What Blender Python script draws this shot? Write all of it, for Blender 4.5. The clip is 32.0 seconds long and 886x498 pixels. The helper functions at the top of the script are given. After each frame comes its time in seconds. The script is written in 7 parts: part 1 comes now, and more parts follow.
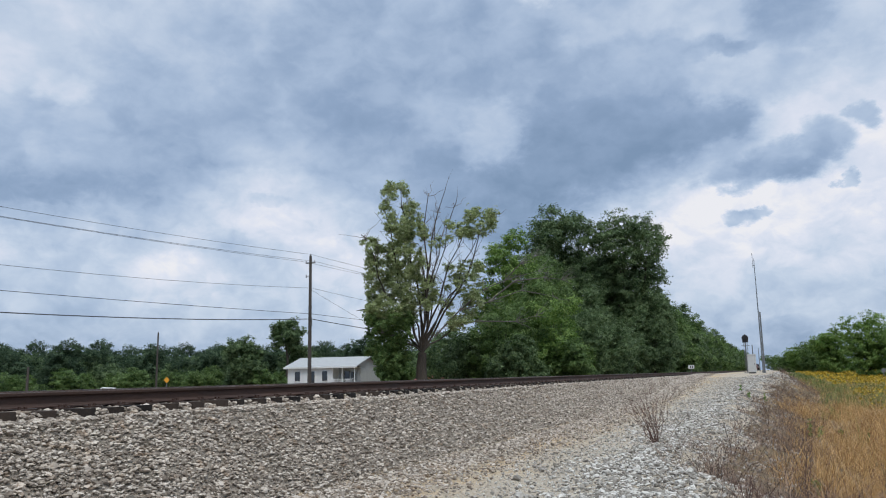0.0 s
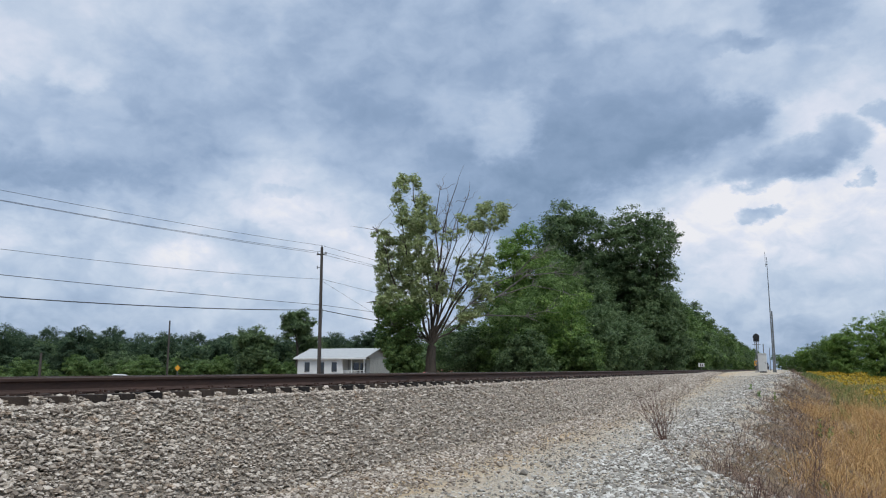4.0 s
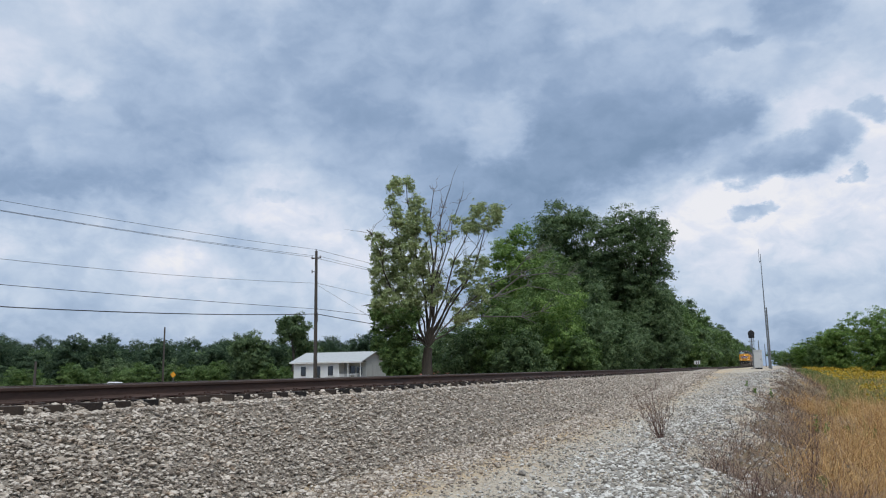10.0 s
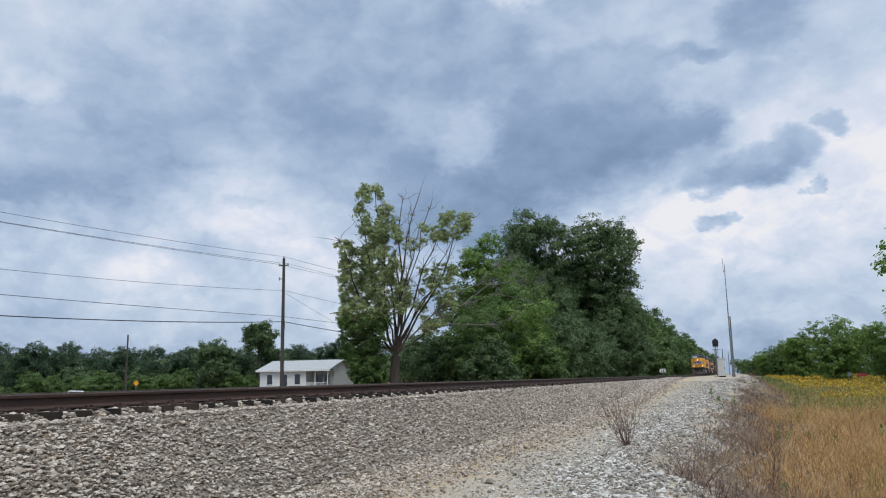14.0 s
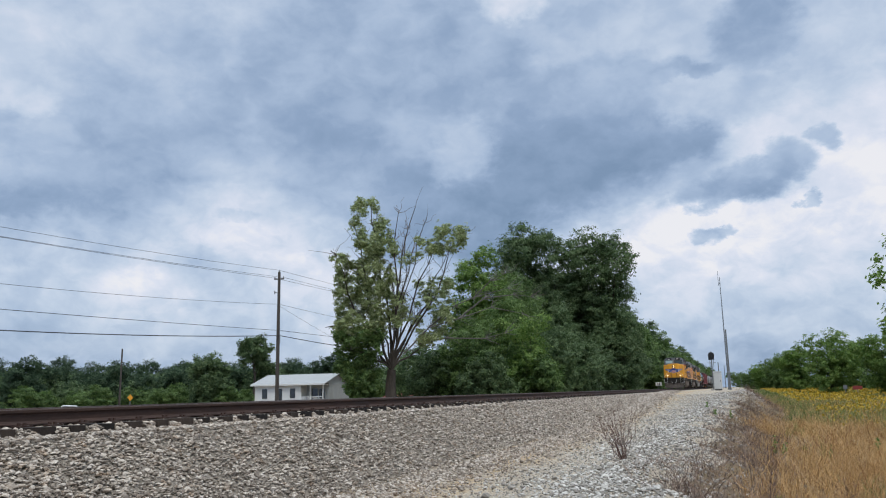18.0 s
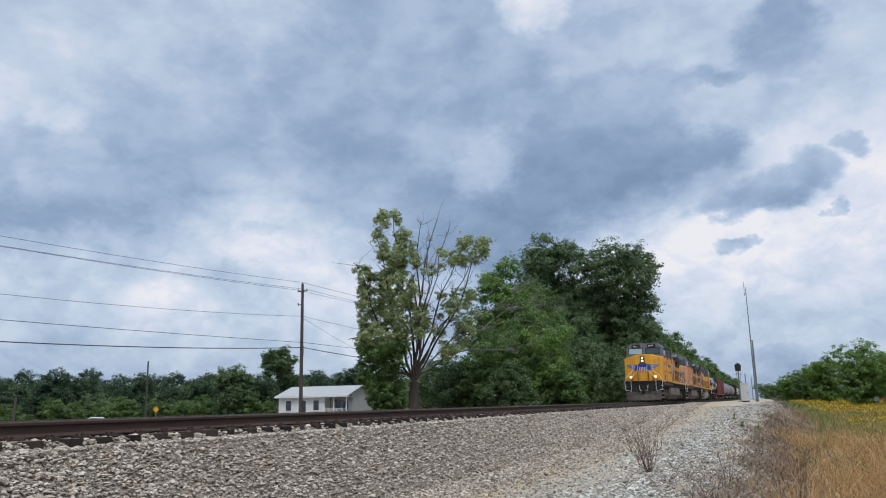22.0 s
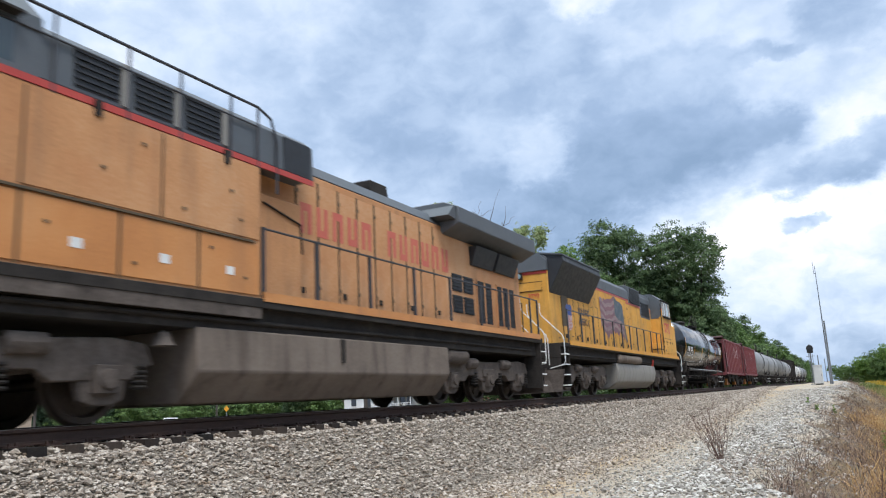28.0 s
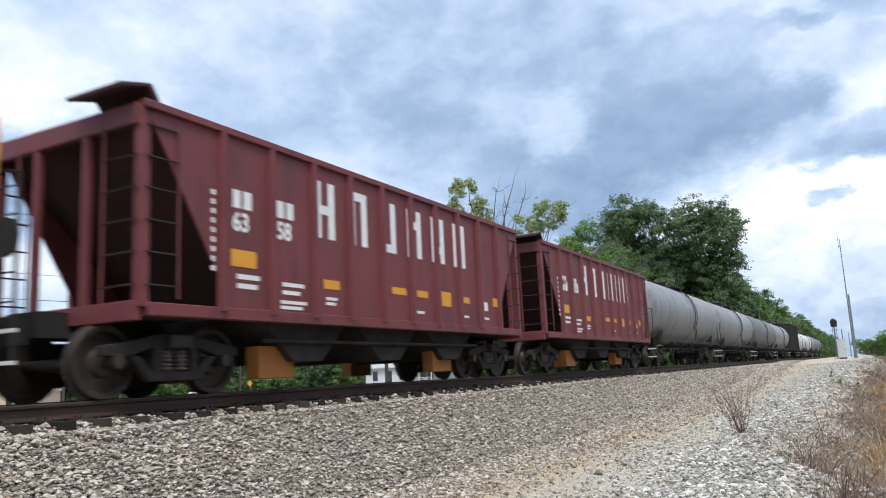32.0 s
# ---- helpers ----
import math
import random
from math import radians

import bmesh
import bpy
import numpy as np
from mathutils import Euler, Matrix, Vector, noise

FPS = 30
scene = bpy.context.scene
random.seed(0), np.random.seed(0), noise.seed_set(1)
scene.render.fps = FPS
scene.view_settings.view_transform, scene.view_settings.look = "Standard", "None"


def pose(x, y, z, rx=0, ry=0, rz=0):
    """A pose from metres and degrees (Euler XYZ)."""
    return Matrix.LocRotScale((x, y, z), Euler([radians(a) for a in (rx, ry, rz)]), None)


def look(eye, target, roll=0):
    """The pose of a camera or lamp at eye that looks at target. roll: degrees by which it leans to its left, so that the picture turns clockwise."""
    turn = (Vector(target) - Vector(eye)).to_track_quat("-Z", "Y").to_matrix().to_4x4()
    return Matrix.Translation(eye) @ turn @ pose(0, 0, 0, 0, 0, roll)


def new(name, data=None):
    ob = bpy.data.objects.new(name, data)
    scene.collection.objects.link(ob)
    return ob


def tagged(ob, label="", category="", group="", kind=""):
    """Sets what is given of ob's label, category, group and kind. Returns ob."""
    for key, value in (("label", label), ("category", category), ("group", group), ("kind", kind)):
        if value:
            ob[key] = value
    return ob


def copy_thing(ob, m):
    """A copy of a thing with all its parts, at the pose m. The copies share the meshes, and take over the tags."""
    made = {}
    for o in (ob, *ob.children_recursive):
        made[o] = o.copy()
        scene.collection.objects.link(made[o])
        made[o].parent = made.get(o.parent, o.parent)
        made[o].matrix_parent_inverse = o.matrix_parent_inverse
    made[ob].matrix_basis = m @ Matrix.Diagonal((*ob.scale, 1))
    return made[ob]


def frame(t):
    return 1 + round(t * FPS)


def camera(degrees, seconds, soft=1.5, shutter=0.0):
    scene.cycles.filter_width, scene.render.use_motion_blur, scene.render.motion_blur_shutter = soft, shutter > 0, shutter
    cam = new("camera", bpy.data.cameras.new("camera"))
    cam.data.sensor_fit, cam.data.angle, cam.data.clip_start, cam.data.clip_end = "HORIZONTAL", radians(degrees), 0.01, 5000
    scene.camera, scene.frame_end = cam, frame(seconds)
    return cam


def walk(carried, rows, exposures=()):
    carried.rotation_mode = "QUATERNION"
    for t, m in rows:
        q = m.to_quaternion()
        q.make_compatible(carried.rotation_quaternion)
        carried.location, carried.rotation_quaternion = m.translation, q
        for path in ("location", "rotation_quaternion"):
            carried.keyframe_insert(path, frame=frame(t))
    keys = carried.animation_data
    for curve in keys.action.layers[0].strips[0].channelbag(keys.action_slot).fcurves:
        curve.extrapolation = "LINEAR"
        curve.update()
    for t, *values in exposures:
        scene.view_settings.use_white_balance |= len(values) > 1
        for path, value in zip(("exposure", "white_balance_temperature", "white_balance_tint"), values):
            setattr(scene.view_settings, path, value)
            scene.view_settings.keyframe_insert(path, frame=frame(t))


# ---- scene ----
EYE = (0.0, 0.0, 0.1)
cam = camera(60.2, 32.0, soft=1.1, shutter=0.22)
PATH = [
    (0.0, pose(*EYE, 99.44, 1.08, 22.91)),
    (0.5, pose(*EYE, 99.77, 1.68, 23.51)),
    (1.0, pose(*EYE, 99.88, 2.03, 23.67)),
    (1.5, pose(*EYE, 99.37, 1.82, 23.03)),
    (2.0, pose(*EYE, 98.40, 1.84, 22.89)),
    (2.5, pose(*EYE, 98.06, 1.29, 23.11)),
    (3.0, pose(*EYE, 98.35, 0.56, 23.13)),
    (3.5, pose(*EYE, 98.63, 0.32, 23.03)),
    (4.0, pose(*EYE, 98.95, 0.00, 23.58)),
    (4.5, pose(*EYE, 99.21, 0.06, 24.20)),
    (6.5, pose(*EYE, 99.40, 0.34, 24.48)),
    (7.0, pose(*EYE, 98.91, 0.47, 24.55)),
    (7.5, pose(*EYE, 98.60, 0.57, 24.28)),
    (8.0, pose(*EYE, 98.75, 0.32, 24.07)),
    (8.5, pose(*EYE, 98.92, 0.45, 23.93)),
    (9.0, pose(*EYE, 98.96, 0.87, 23.76)),
    (9.5, pose(*EYE, 99.06, 1.07, 23.52)),
    (10.0, pose(*EYE, 99.09, 0.98, 23.32)),
    (10.5, pose(*EYE, 99.02, 0.90, 23.07)),
    (11.0, pose(*EYE, 98.96, 0.88, 22.73)),
    (11.5, pose(*EYE, 99.04, 0.82, 22.18)),
    (12.0, pose(*EYE, 99.29, 0.79, 21.52)),
    (12.5, pose(*EYE, 99.57, 0.98, 21.16)),
    (13.0, pose(*EYE, 99.74, 0.95, 20.80)),
    (13.5, pose(*EYE, 99.80, 0.95, 20.86)),
    (14.0, pose(*EYE, 99.65, 1.02, 20.95)),
    (14.5, pose(*EYE, 99.51, 0.95, 20.81)),
    (16.5, pose(*EYE, 100.14, 1.04, 20.49)),
    (17.0, pose(*EYE, 100.36, 0.92, 20.54)),
    (17.5, pose(*EYE, 100.49, 0.93, 20.59)),
    (18.0, pose(*EYE, 100.65, 1.14, 20.64)),
    (18.5, pose(*EYE, 100.69, 1.01, 20.70)),
    (19.0, pose(*EYE, 101.01, 1.17, 20.71)),
    (19.5, pose(*EYE, 101.60, 1.43, 20.61)),
    (20.0, pose(*EYE, 101.98, 1.40, 20.71)),
    (20.5, pose(*EYE, 101.98, 1.19, 20.78)),
    (21.0, pose(*EYE, 101.76, 0.91, 21.02)),
    (21.5, pose(*EYE, 101.64, 0.87, 21.63)),
    (22.0, pose(*EYE, 101.54, 1.15, 22.35)),
    (22.5, pose(*EYE, 101.47, 1.34, 22.96)),
    (23.0, pose(*EYE, 101.59, 1.47, 23.43)),
    (23.5, pose(*EYE, 101.63, 1.77, 23.94)),
    (24.0, pose(*EYE, 101.61, 2.04, 24.58)),
    (24.5, pose(*EYE, 101.85, 2.05, 25.02)),
    (26.5, pose(*EYE, 102.25, 1.86, 26.79)),
    (27.0, pose(*EYE, 101.67, 1.95, 26.97)),
    (27.5, pose(*EYE, 101.19, 2.45, 26.99)),
    (28.0, pose(*EYE, 101.15, 2.72, 27.02)),
    (28.5, pose(*EYE, 101.22, 2.85, 27.68)),
    (29.0, pose(*EYE, 101.03, 2.76, 28.52)),
    (29.5, pose(*EYE, 100.64, 2.65, 28.84)),
    (30.0, pose(*EYE, 100.19, 2.74, 28.73)),
    (30.5, pose(*EYE, 99.59, 2.53, 28.68)),
    (31.0, pose(*EYE, 99.40, 2.48, 28.46)),
    (31.5, pose(*EYE, 99.51, 2.61, 28.50)),
    (32.0, pose(*EYE, 99.38, 2.80, 28.55)),
]
walk(cam, PATH, exposures=[(0, 0.0), (24.0, 0.0), (26.5, 0.36), (28.0, 0.48), (32.0, 0.50)])


# ---- light: broken overcast over a pale sky, weak wide sun ----
SUN_EL, SUN_AZ = 58.0, -140.0          # degrees; azimuth from +y, to the left positive
world = bpy.data.worlds.new("overcast")
scene.world = world
world.use_nodes = True


class Nodes:
    """Short hand for building a node tree."""

    def __init__(self, tree):
        self.tree, self.links = tree, tree.links
        tree.nodes.clear()

    def add(self, kind, inputs=(), op="", smooth=False, blend=""):
        n = self.tree.nodes.new(kind)
        if op:
            n.operation = op
        if smooth:
            n.interpolation_type = "SMOOTHSTEP"
        if blend:
            n.data_type, n.blend_type = "RGBA", blend
        for k, v in dict(inputs).items():
            self.put(n.inputs[k], v)
        return n

    def put(self, socket, v):
        if isinstance(v, bpy.types.NodeSocket):
            self.links.new(v, socket)
        else:
            socket.default_value = v

    def math(self, op, a, b=0.0, clamp=False):
        n = self.add("ShaderNodeMath", {0: a, 1: b}, op=op)
        n.use_clamp = clamp
        return n.outputs[0]

    def vec(self, op, a, b=(0, 0, 0)):
        n = self.add("ShaderNodeVectorMath", {0: a, 1: b}, op=op)
        return n.outputs["Value"] if op in ("LENGTH", "DOT_PRODUCT") else n.outputs["Vector"]

    def noise(self, vector, scale, detail=4.0, rough=0.55, lac=2.0, distortion=0.0):
        return self.add("ShaderNodeTexNoise", {"Vector": vector, "Scale": scale, "Detail": detail, "Roughness": rough,
                                               "Lacunarity": lac, "Distortion": distortion})

    def span(self, v, a, b, c=0.0, d=1.0, smooth=True):
        return self.add("ShaderNodeMapRange", {0: v, 1: a, 2: b, 3: c, 4: d},
                        smooth=smooth).outputs[0]

    def ramp(self, v, stops, mode="LINEAR"):
        n = self.add("ShaderNodeValToRGB", {0: v})
        n.color_ramp.interpolation = mode
        e = n.color_ramp.elements
        while len(e) < len(stops):
            e.new(0.5)
        for el, (p, c) in zip(e, stops):
            el.position, el.color = p, (*c, 1)
        return n.outputs[0]

    def mix(self, f, a, b, blend="MIX"):
        n = self.add("ShaderNodeMix", blend=blend)
        self.put(n.inputs[0], f)
        for k, v in ((6, a), (7, b)):
            self.put(n.inputs[k], v if isinstance(v, bpy.types.NodeSocket) else (*v, 1))
        return n.outputs[2]


# clouds: azimuth, elevation, half width and half height in degrees, tone from dark to white
CLOUD_LEFT = [(52.5, 23.5, 3.8, 2.6, 0.82), (50.5, 19.5, 1.1, 0.7, 1.0), (46.6, 25.0, 3.9, 2.0, 0.58), (39.6, 27.2, 3.9, 1.7, 0.60), (36.7, 21.7, 3.4, 1.2, 0.58), (27.4, 28.0, 4.0, 1.5, 0.54), (52.8, 26.0, 4.2, 0.9, 0.42), (41.6, 22.8, 3.2, 1.7, 0.38),
              (46.4, 18.5, 3.4, 2.2, 0.36), (24.7, 24.5, 5.4, 3.5, 0.34), (32.3, 18.7, 5.5, 1.3, 0.32), (42.5, 14.0, 3.6, 1.7, 0.34), (49.0, 12.2, 5.7, 1.7, 0.3), (28.7, 15.1, 3.3, 2.9, 0.34), (23.0, 13.9, 2.4, 2.0, 0.28), (45.4, 14.3, 1.8, 1.2, 0.62),
              (52.1, 16.2, 2.7, 1.5, 0.58), (34.6, 17.7, 2.1, 0.7, 0.46), (22.6, 19.4, 1.4, 1.3, 0.52), (32.6, 24.3, 2.2, 2.3, 0.44)]
CLOUD_RIGHT = [(14.4, 28.4, 1.3, 0.9, 0.88), (19.7, 26.6, 2.9, 1.7, 0.48), (7.0, 26.9, 3.6, 1.7, 0.54), (1.3, 26.3, 2.3, 1.5, 0.6), (-6.7, 24.2, 2.9, 2.0, 0.58), (-8.5, 21.6, 2.5, 1.5, 0.55), (11.9, 16.4, 7.0, 2.3, 0.26), (4.5, 16.3, 3.3, 1.5, 0.24),
               (14.4, 13.6, 4.2, 2.0, 0.22), (21.3, 23.3, 2.5, 2.0, 0.32), (8.1, 20.5, 4.7, 1.7, 0.42), (-2.6, 20.2, 1.9, 1.2, 0.5), (6.4, 13.5, 1.8, 1.0, 0.86), (1.9, 14.9, 1.8, 0.9, 0.82), (-2.9, 15.9, 1.8, 1.2, 0.84), (-7.6, 18.5, 3.0, 1.5, 0.80),
               (-7.8, 13.9, 2.1, 1.5, 0.92), (-0.9, 11.2, 6.8, 1.0, 0.97), (10.2, 11.4, 2.4, 1.2, 0.78), (-4.6, 17.2, 1.5, 0.9, 0.72)]
CLOUD_LOW = [(41.8, 7.3, 2.1, 1.1, 1.0), (36.0, 13.3, 4.8, 1.1, 0.92), (43.1, 10.8, 4.3, 1.3, 0.82), (32.6, 10.0, 3.0, 2.1, 0.8), (37.9, 9.3, 2.1, 1.1, 0.52), (50.2, 8.3, 5.1, 2.1, 0.68), (51.2, 3.2, 5.1, 2.1, 0.44), (36.9, 3.4, 6.4, 2.1, 0.54),
             (46.1, 4.8, 5.1, 1.7, 0.58), (30.4, 6.7, 3.0, 3.0, 0.76), (36.2, 6.4, 3.4, 1.3, 0.64), (5.8, 7.9, 3.9, 2.1, 0.76), (4.0, 4.9, 3.4, 1.7, 0.66), (3.8, 2.2, 3.4, 1.7, 0.48), (-2.9, 5.8, 3.0, 2.1, 0.64), (-6.4, 7.4, 2.1, 3.0, 0.72),
             (-4.1, 2.7, 3.8, 1.7, 0.5), (-1.2, 1.3, 3.4, 1.1, 0.48), (-3.2, 9.2, 3.4, 1.7, 0.82), (-0.1, 10.2, 3.4, 1.3, 0.94)]
CLOUD_FAR = [(57.1, 21.0, 2.7, 1.7, 0.88), (53.9, 23.6, 4.2, 1.9, 0.74), (58.6, 24.0, 3.7, 1.7, 0.6), (47.0, 22.8, 5.1, 3.0, 0.56), (39.1, 20.1, 5.4, 3.0, 0.52), (26.6, 23.1, 6.5, 3.0, 0.46), (31.5, 14.6, 3.9, 2.1, 0.62)]
CLOUD_CRISP = [(18.7, 17.9, 2.3, 2.2, 0.56), (1.1, 20.6, 2.6, 1.6, 0.56), (-3.6, 24.0, 2.7, 2.2, 0.20), (-4.1, 25.8, 1.5, 1.7, 0.22), (1.7, 22.3, 1.9, 0.6, 0.24), (3.4, 21.8, 0.9, 0.5, 0.38), (0.7, 13.5, 2.7, 1.1, 0.24), (-2.5, 14.1, 2.6, 1.3, 0.22),
               (-4.7, 15.4, 1.5, 1.3, 0.38), (-7.6, 16.3, 0.9, 0.8, 0.4), (-5.9, 12.4, 0.4, 0.6, 0.5), (1.6, 10.5, 1.0, 0.5, 0.46), (0.4, 10.9, 0.9, 0.4, 0.46), (38.7, 10.1, 1.5, 0.6, 0.55), (36.0, 13.2, 1.1, 0.4, 0.6)]


def build_sky():
    n = Nodes(world.node_tree)
    way = n.vec("NORMALIZE", n.add("ShaderNodeTexCoord").outputs["Generated"])
    x, y, z = n.add("ShaderNodeSeparateXYZ", {0: way}).outputs
    az = n.math("MULTIPLY", n.math("ARCTAN2", n.math("MULTIPLY", x, -1.0), y), 57.2958)
    el = n.math("MULTIPLY", n.math("ARCSINE", z), 57.2958)
    # the outlines of the clouds are warped at three sizes
    flat = n.vec("MULTIPLY", way, (1, 1, 1.5))
    half = (0.5, 0.5, 0.5)
    mid = n.vec("SUBTRACT", n.noise(flat, 13.0, 3.0, 0.55).outputs["Color"], half)
    fine = n.vec("SUBTRACT", n.noise(flat, 40.0, 5.0, 0.62).outputs["Color"], half)
    here = n.add("ShaderNodeCombineXYZ", {0: az, 1: el}).outputs[0]
    soft = n.vec("ADD", here, n.vec("ADD", n.vec("MULTIPLY", mid, (4.0, 3.0, 0)), n.vec("MULTIPLY", fine, (2.2, 1.8, 0))))
    crisp = n.vec("ADD", here, n.vec("ADD", n.vec("MULTIPLY", mid, (3.0, 2.2, 0)), n.vec("MULTIPLY", fine, (2.2, 1.8, 0))))

    def reach(place, a, e, w, h, r0, r1):
        q = n.add("ShaderNodeVectorMath", {0: place, 1: (1 / w, 1 / h, 0), 2: (-a / w, -e / h, 0)}, op="MULTIPLY_ADD").outputs[0]
        return n.span(n.vec("DOT_PRODUCT", q, q), r0, r1, 1.0, 0.0)

    tone, weight = 0.010, 0.02
    for a, e, w, h, v in CLOUD_LEFT + CLOUD_RIGHT + CLOUD_LOW + CLOUD_FAR:
        k = reach(soft, a, e, w * 1.1, h * 1.1, 0.0, 6.5)
        k = n.math("POWER", k, 3.0)
        tone = n.add("ShaderNodeMath", {0: k, 1: v, 2: tone}, op="MULTIPLY_ADD").outputs[0]
        weight = n.math("ADD", k, weight)
    total = n.math("SUBTRACT", n.math("MULTIPLY", n.math("DIVIDE", tone, weight), 1.30), 0.20)
    for a, e, w, h, v in CLOUD_CRISP:
        k = reach(crisp, a, e, w, h, 0.25, 2.1)
        total = n.add("ShaderNodeMath", {0: n.math("SUBTRACT", v, total), 1: n.math("MULTIPLY", k, 0.85), 2: total}, op="MULTIPLY_ADD").outputs[0]
    cover = n.noise(flat, 7.0, 5.0, 0.5).outputs[0]
    puff = n.noise(n.vec("ADD", flat, n.vec("MULTIPLY", mid, (0.05, 0.05, 0.05))), 18.0, 6.0, 0.55).outputs[0]
    total = n.math("ADD", total, n.math("ADD", n.span(cover, 0.25, 0.75, -0.09, 0.09), n.span(puff, 0.25, 0.75, -0.10, 0.10)))
    broken = n.noise(n.vec("ADD", flat, n.vec("MULTIPLY", mid, (0.08, 0.08, 0.08))), 22.0, 7.0, 0.58).outputs[0]
    total = n.add("ShaderNodeMath", {0: n.span(broken, 0.3, 0.7, -0.09, 0.09), 1: n.span(el, 18.0, 10.0), 2: total}, op="MULTIPLY_ADD").outputs[0]
    cloud = n.ramp(total, [(0.0, (0.205, 0.30, 0.452)), (0.25, (0.29, 0.395, 0.57)), (0.45, (0.415, 0.525, 0.70)),
                           (0.66, (0.565, 0.66, 0.805)), (0.88, (0.75, 0.79, 0.90)), (1.0, (0.88, 0.88, 0.92))])
    blue = n.add("ShaderNodeTexSky")
    blue.sky_type, blue.sun_disc = "NISHITA", False
    blue.sun_elevation, blue.sun_rotation = radians(SUN_EL), radians(-SUN_AZ)
    blue.air_density, blue.dust_density = 1.0, 2.0
    clear = n.mix(1.0, blue.outputs[0], (0.10, 0.10, 0.10), "MULTIPLY")
    seen = n.mix(0.92, clear, cloud)
    # the cloud is thinner and brighter overhead
    over = n.span(el, 34.0, 70.0, 1.0, 3.2)
    seen = n.mix(1.0, seen, n.add("ShaderNodeCombineXYZ", {0: n.span(el, 34.0, 70.0, 1.0, 3.5), 1: over, 2: n.span(el, 34.0, 70.0, 1.0, 2.6)}).outputs[0], "MULTIPLY")
    # the sky is brighter on the side of the hidden sun
    sunny = n.span(n.math("SUBTRACT", n.math("MULTIPLY", x, 0.8), n.math("MULTIPLY", y, 0.6)), 0.35, 0.95, 1.0, 1.55)
    back = n.add("ShaderNodeBackground", {0: seen, 1: sunny})
    out = n.add("ShaderNodeOutputWorld")
    n.links.new(back.outputs[0], out.inputs[0])


build_sky()
sun = new("sun", bpy.data.lights.new("sun", "SUN"))
sun.data.energy, sun.data.angle, sun.data.color = 1.5, radians(16), (1.0, 0.96, 0.90)
sun.matrix_world = look((-60 * math.sin(radians(SUN_AZ)), 60 * math.cos(radians(SUN_AZ)), 60 * math.tan(radians(SUN_EL))), (0, 0, 0))


# ---- materials ----
def surface(name, stops, scale=6.0, rough=0.7, metal=0.0, bump=0.2, fine=60.0, stretch=(1, 1, 1), per_object=0.0,
            per_island=0.0, see_through=0.0, coat=0.0, grime=None, bump_size=0.01, spec=0.5, ior=1.5, streaks=None):
    """A procedural surface: colour stops driven by noise at two sizes, with relief. per_object / per_island: how much the
    tone differs from piece to piece. see_through: light let through, for leaves. grime: a colour that stains it in blotches."""
    m = bpy.data.materials.new(name)
    m.use_nodes = True
    n = Nodes(m.node_tree)
    p = n.vec("MULTIPLY", n.add("ShaderNodeTexCoord").outputs["Object"], stretch)
    wide = n.noise(p, scale, 5.0, 0.6).outputs[0]
    small = n.noise(p, fine, 4.0, 0.6).outputs[0]
    f = n.math("ADD", n.math("MULTIPLY", wide, 0.62), n.math("MULTIPLY", small, 0.38))
    if per_object:
        r = n.add("ShaderNodeObjectInfo").outputs["Random"]
        f = n.math("ADD", f, n.math("MULTIPLY", n.math("SUBTRACT", r, 0.5), per_object))
    if per_island:
        r = n.add("ShaderNodeNewGeometry").outputs["Random Per Island"]
        f = n.math("ADD", f, n.math("MULTIPLY", n.math("SUBTRACT", r, 0.5), per_island))
    k = len(stops) - 1
    col = n.ramp(n.span(f, 0.3, 0.7, smooth=False), [(i / max(k, 1), c) for i, c in enumerate(stops)])
    if grime:
        g = n.noise(p, scale * 0.45, 7.0, 0.7).outputs[0]
        col = n.mix(n.span(g, 0.5, 0.72, 0.0, grime[3]), col, grime[:3])
    if streaks:
        q = n.noise(n.vec("MULTIPLY", p, (2.6, 2.6, 0.35)), 1.0, 5.0, 0.6).outputs[0]
        col = n.mix(n.span(q, 0.48, 0.70, 0.0, streaks[3]), col, streaks[:3])
    b = n.add("ShaderNodeBump", {"Strength": bump, "Distance": bump_size, "Height": small})
    bsdf = n.add("ShaderNodeBsdfPrincipled", {"Base Color": col, "Metallic": metal, "Normal": b.outputs[0],
                                              "Roughness": n.span(wide, 0.3, 0.7, max(rough - 0.1, 0.03), min(rough + 0.1, 1.0)),
                                              "Specular IOR Level": spec, "Coat Weight": coat, "IOR": ior})
    shader = bsdf.outputs[0]
    if see_through:
        t = n.add("ShaderNodeBsdfTranslucent", {"Color": col})
        mix = n.add("ShaderNodeMixShader", {0: see_through, 1: shader, 2: t.outputs[0]})
        shader = mix.outputs[0]
    out = n.add("ShaderNodeOutputMaterial")
    n.links.new(shader, out.inputs[0])
    return m


def glowing(name, colour, strength):
    m = bpy.data.materials.new(name)
    m.use_nodes = True
    n = Nodes(m.node_tree)
    e = n.add("ShaderNodeEmission", {0: (*colour, 1), 1: strength})
    n.links.new(e.outputs[0], n.add("ShaderNodeOutputMaterial").inputs[0])
    return m


def glassy(name, tint):
    m = bpy.data.materials.new(name)
    m.use_nodes = True
    n = Nodes(m.node_tree)
    b = n.add("ShaderNodeBsdfPrincipled", {"Base Color": (*tint, 1), "Roughness": 0.05, "Specular IOR Level": 0.8, "Coat Weight": 0.3})
    n.links.new(b.outputs[0], n.add("ShaderNodeOutputMaterial").inputs[0])
    return m


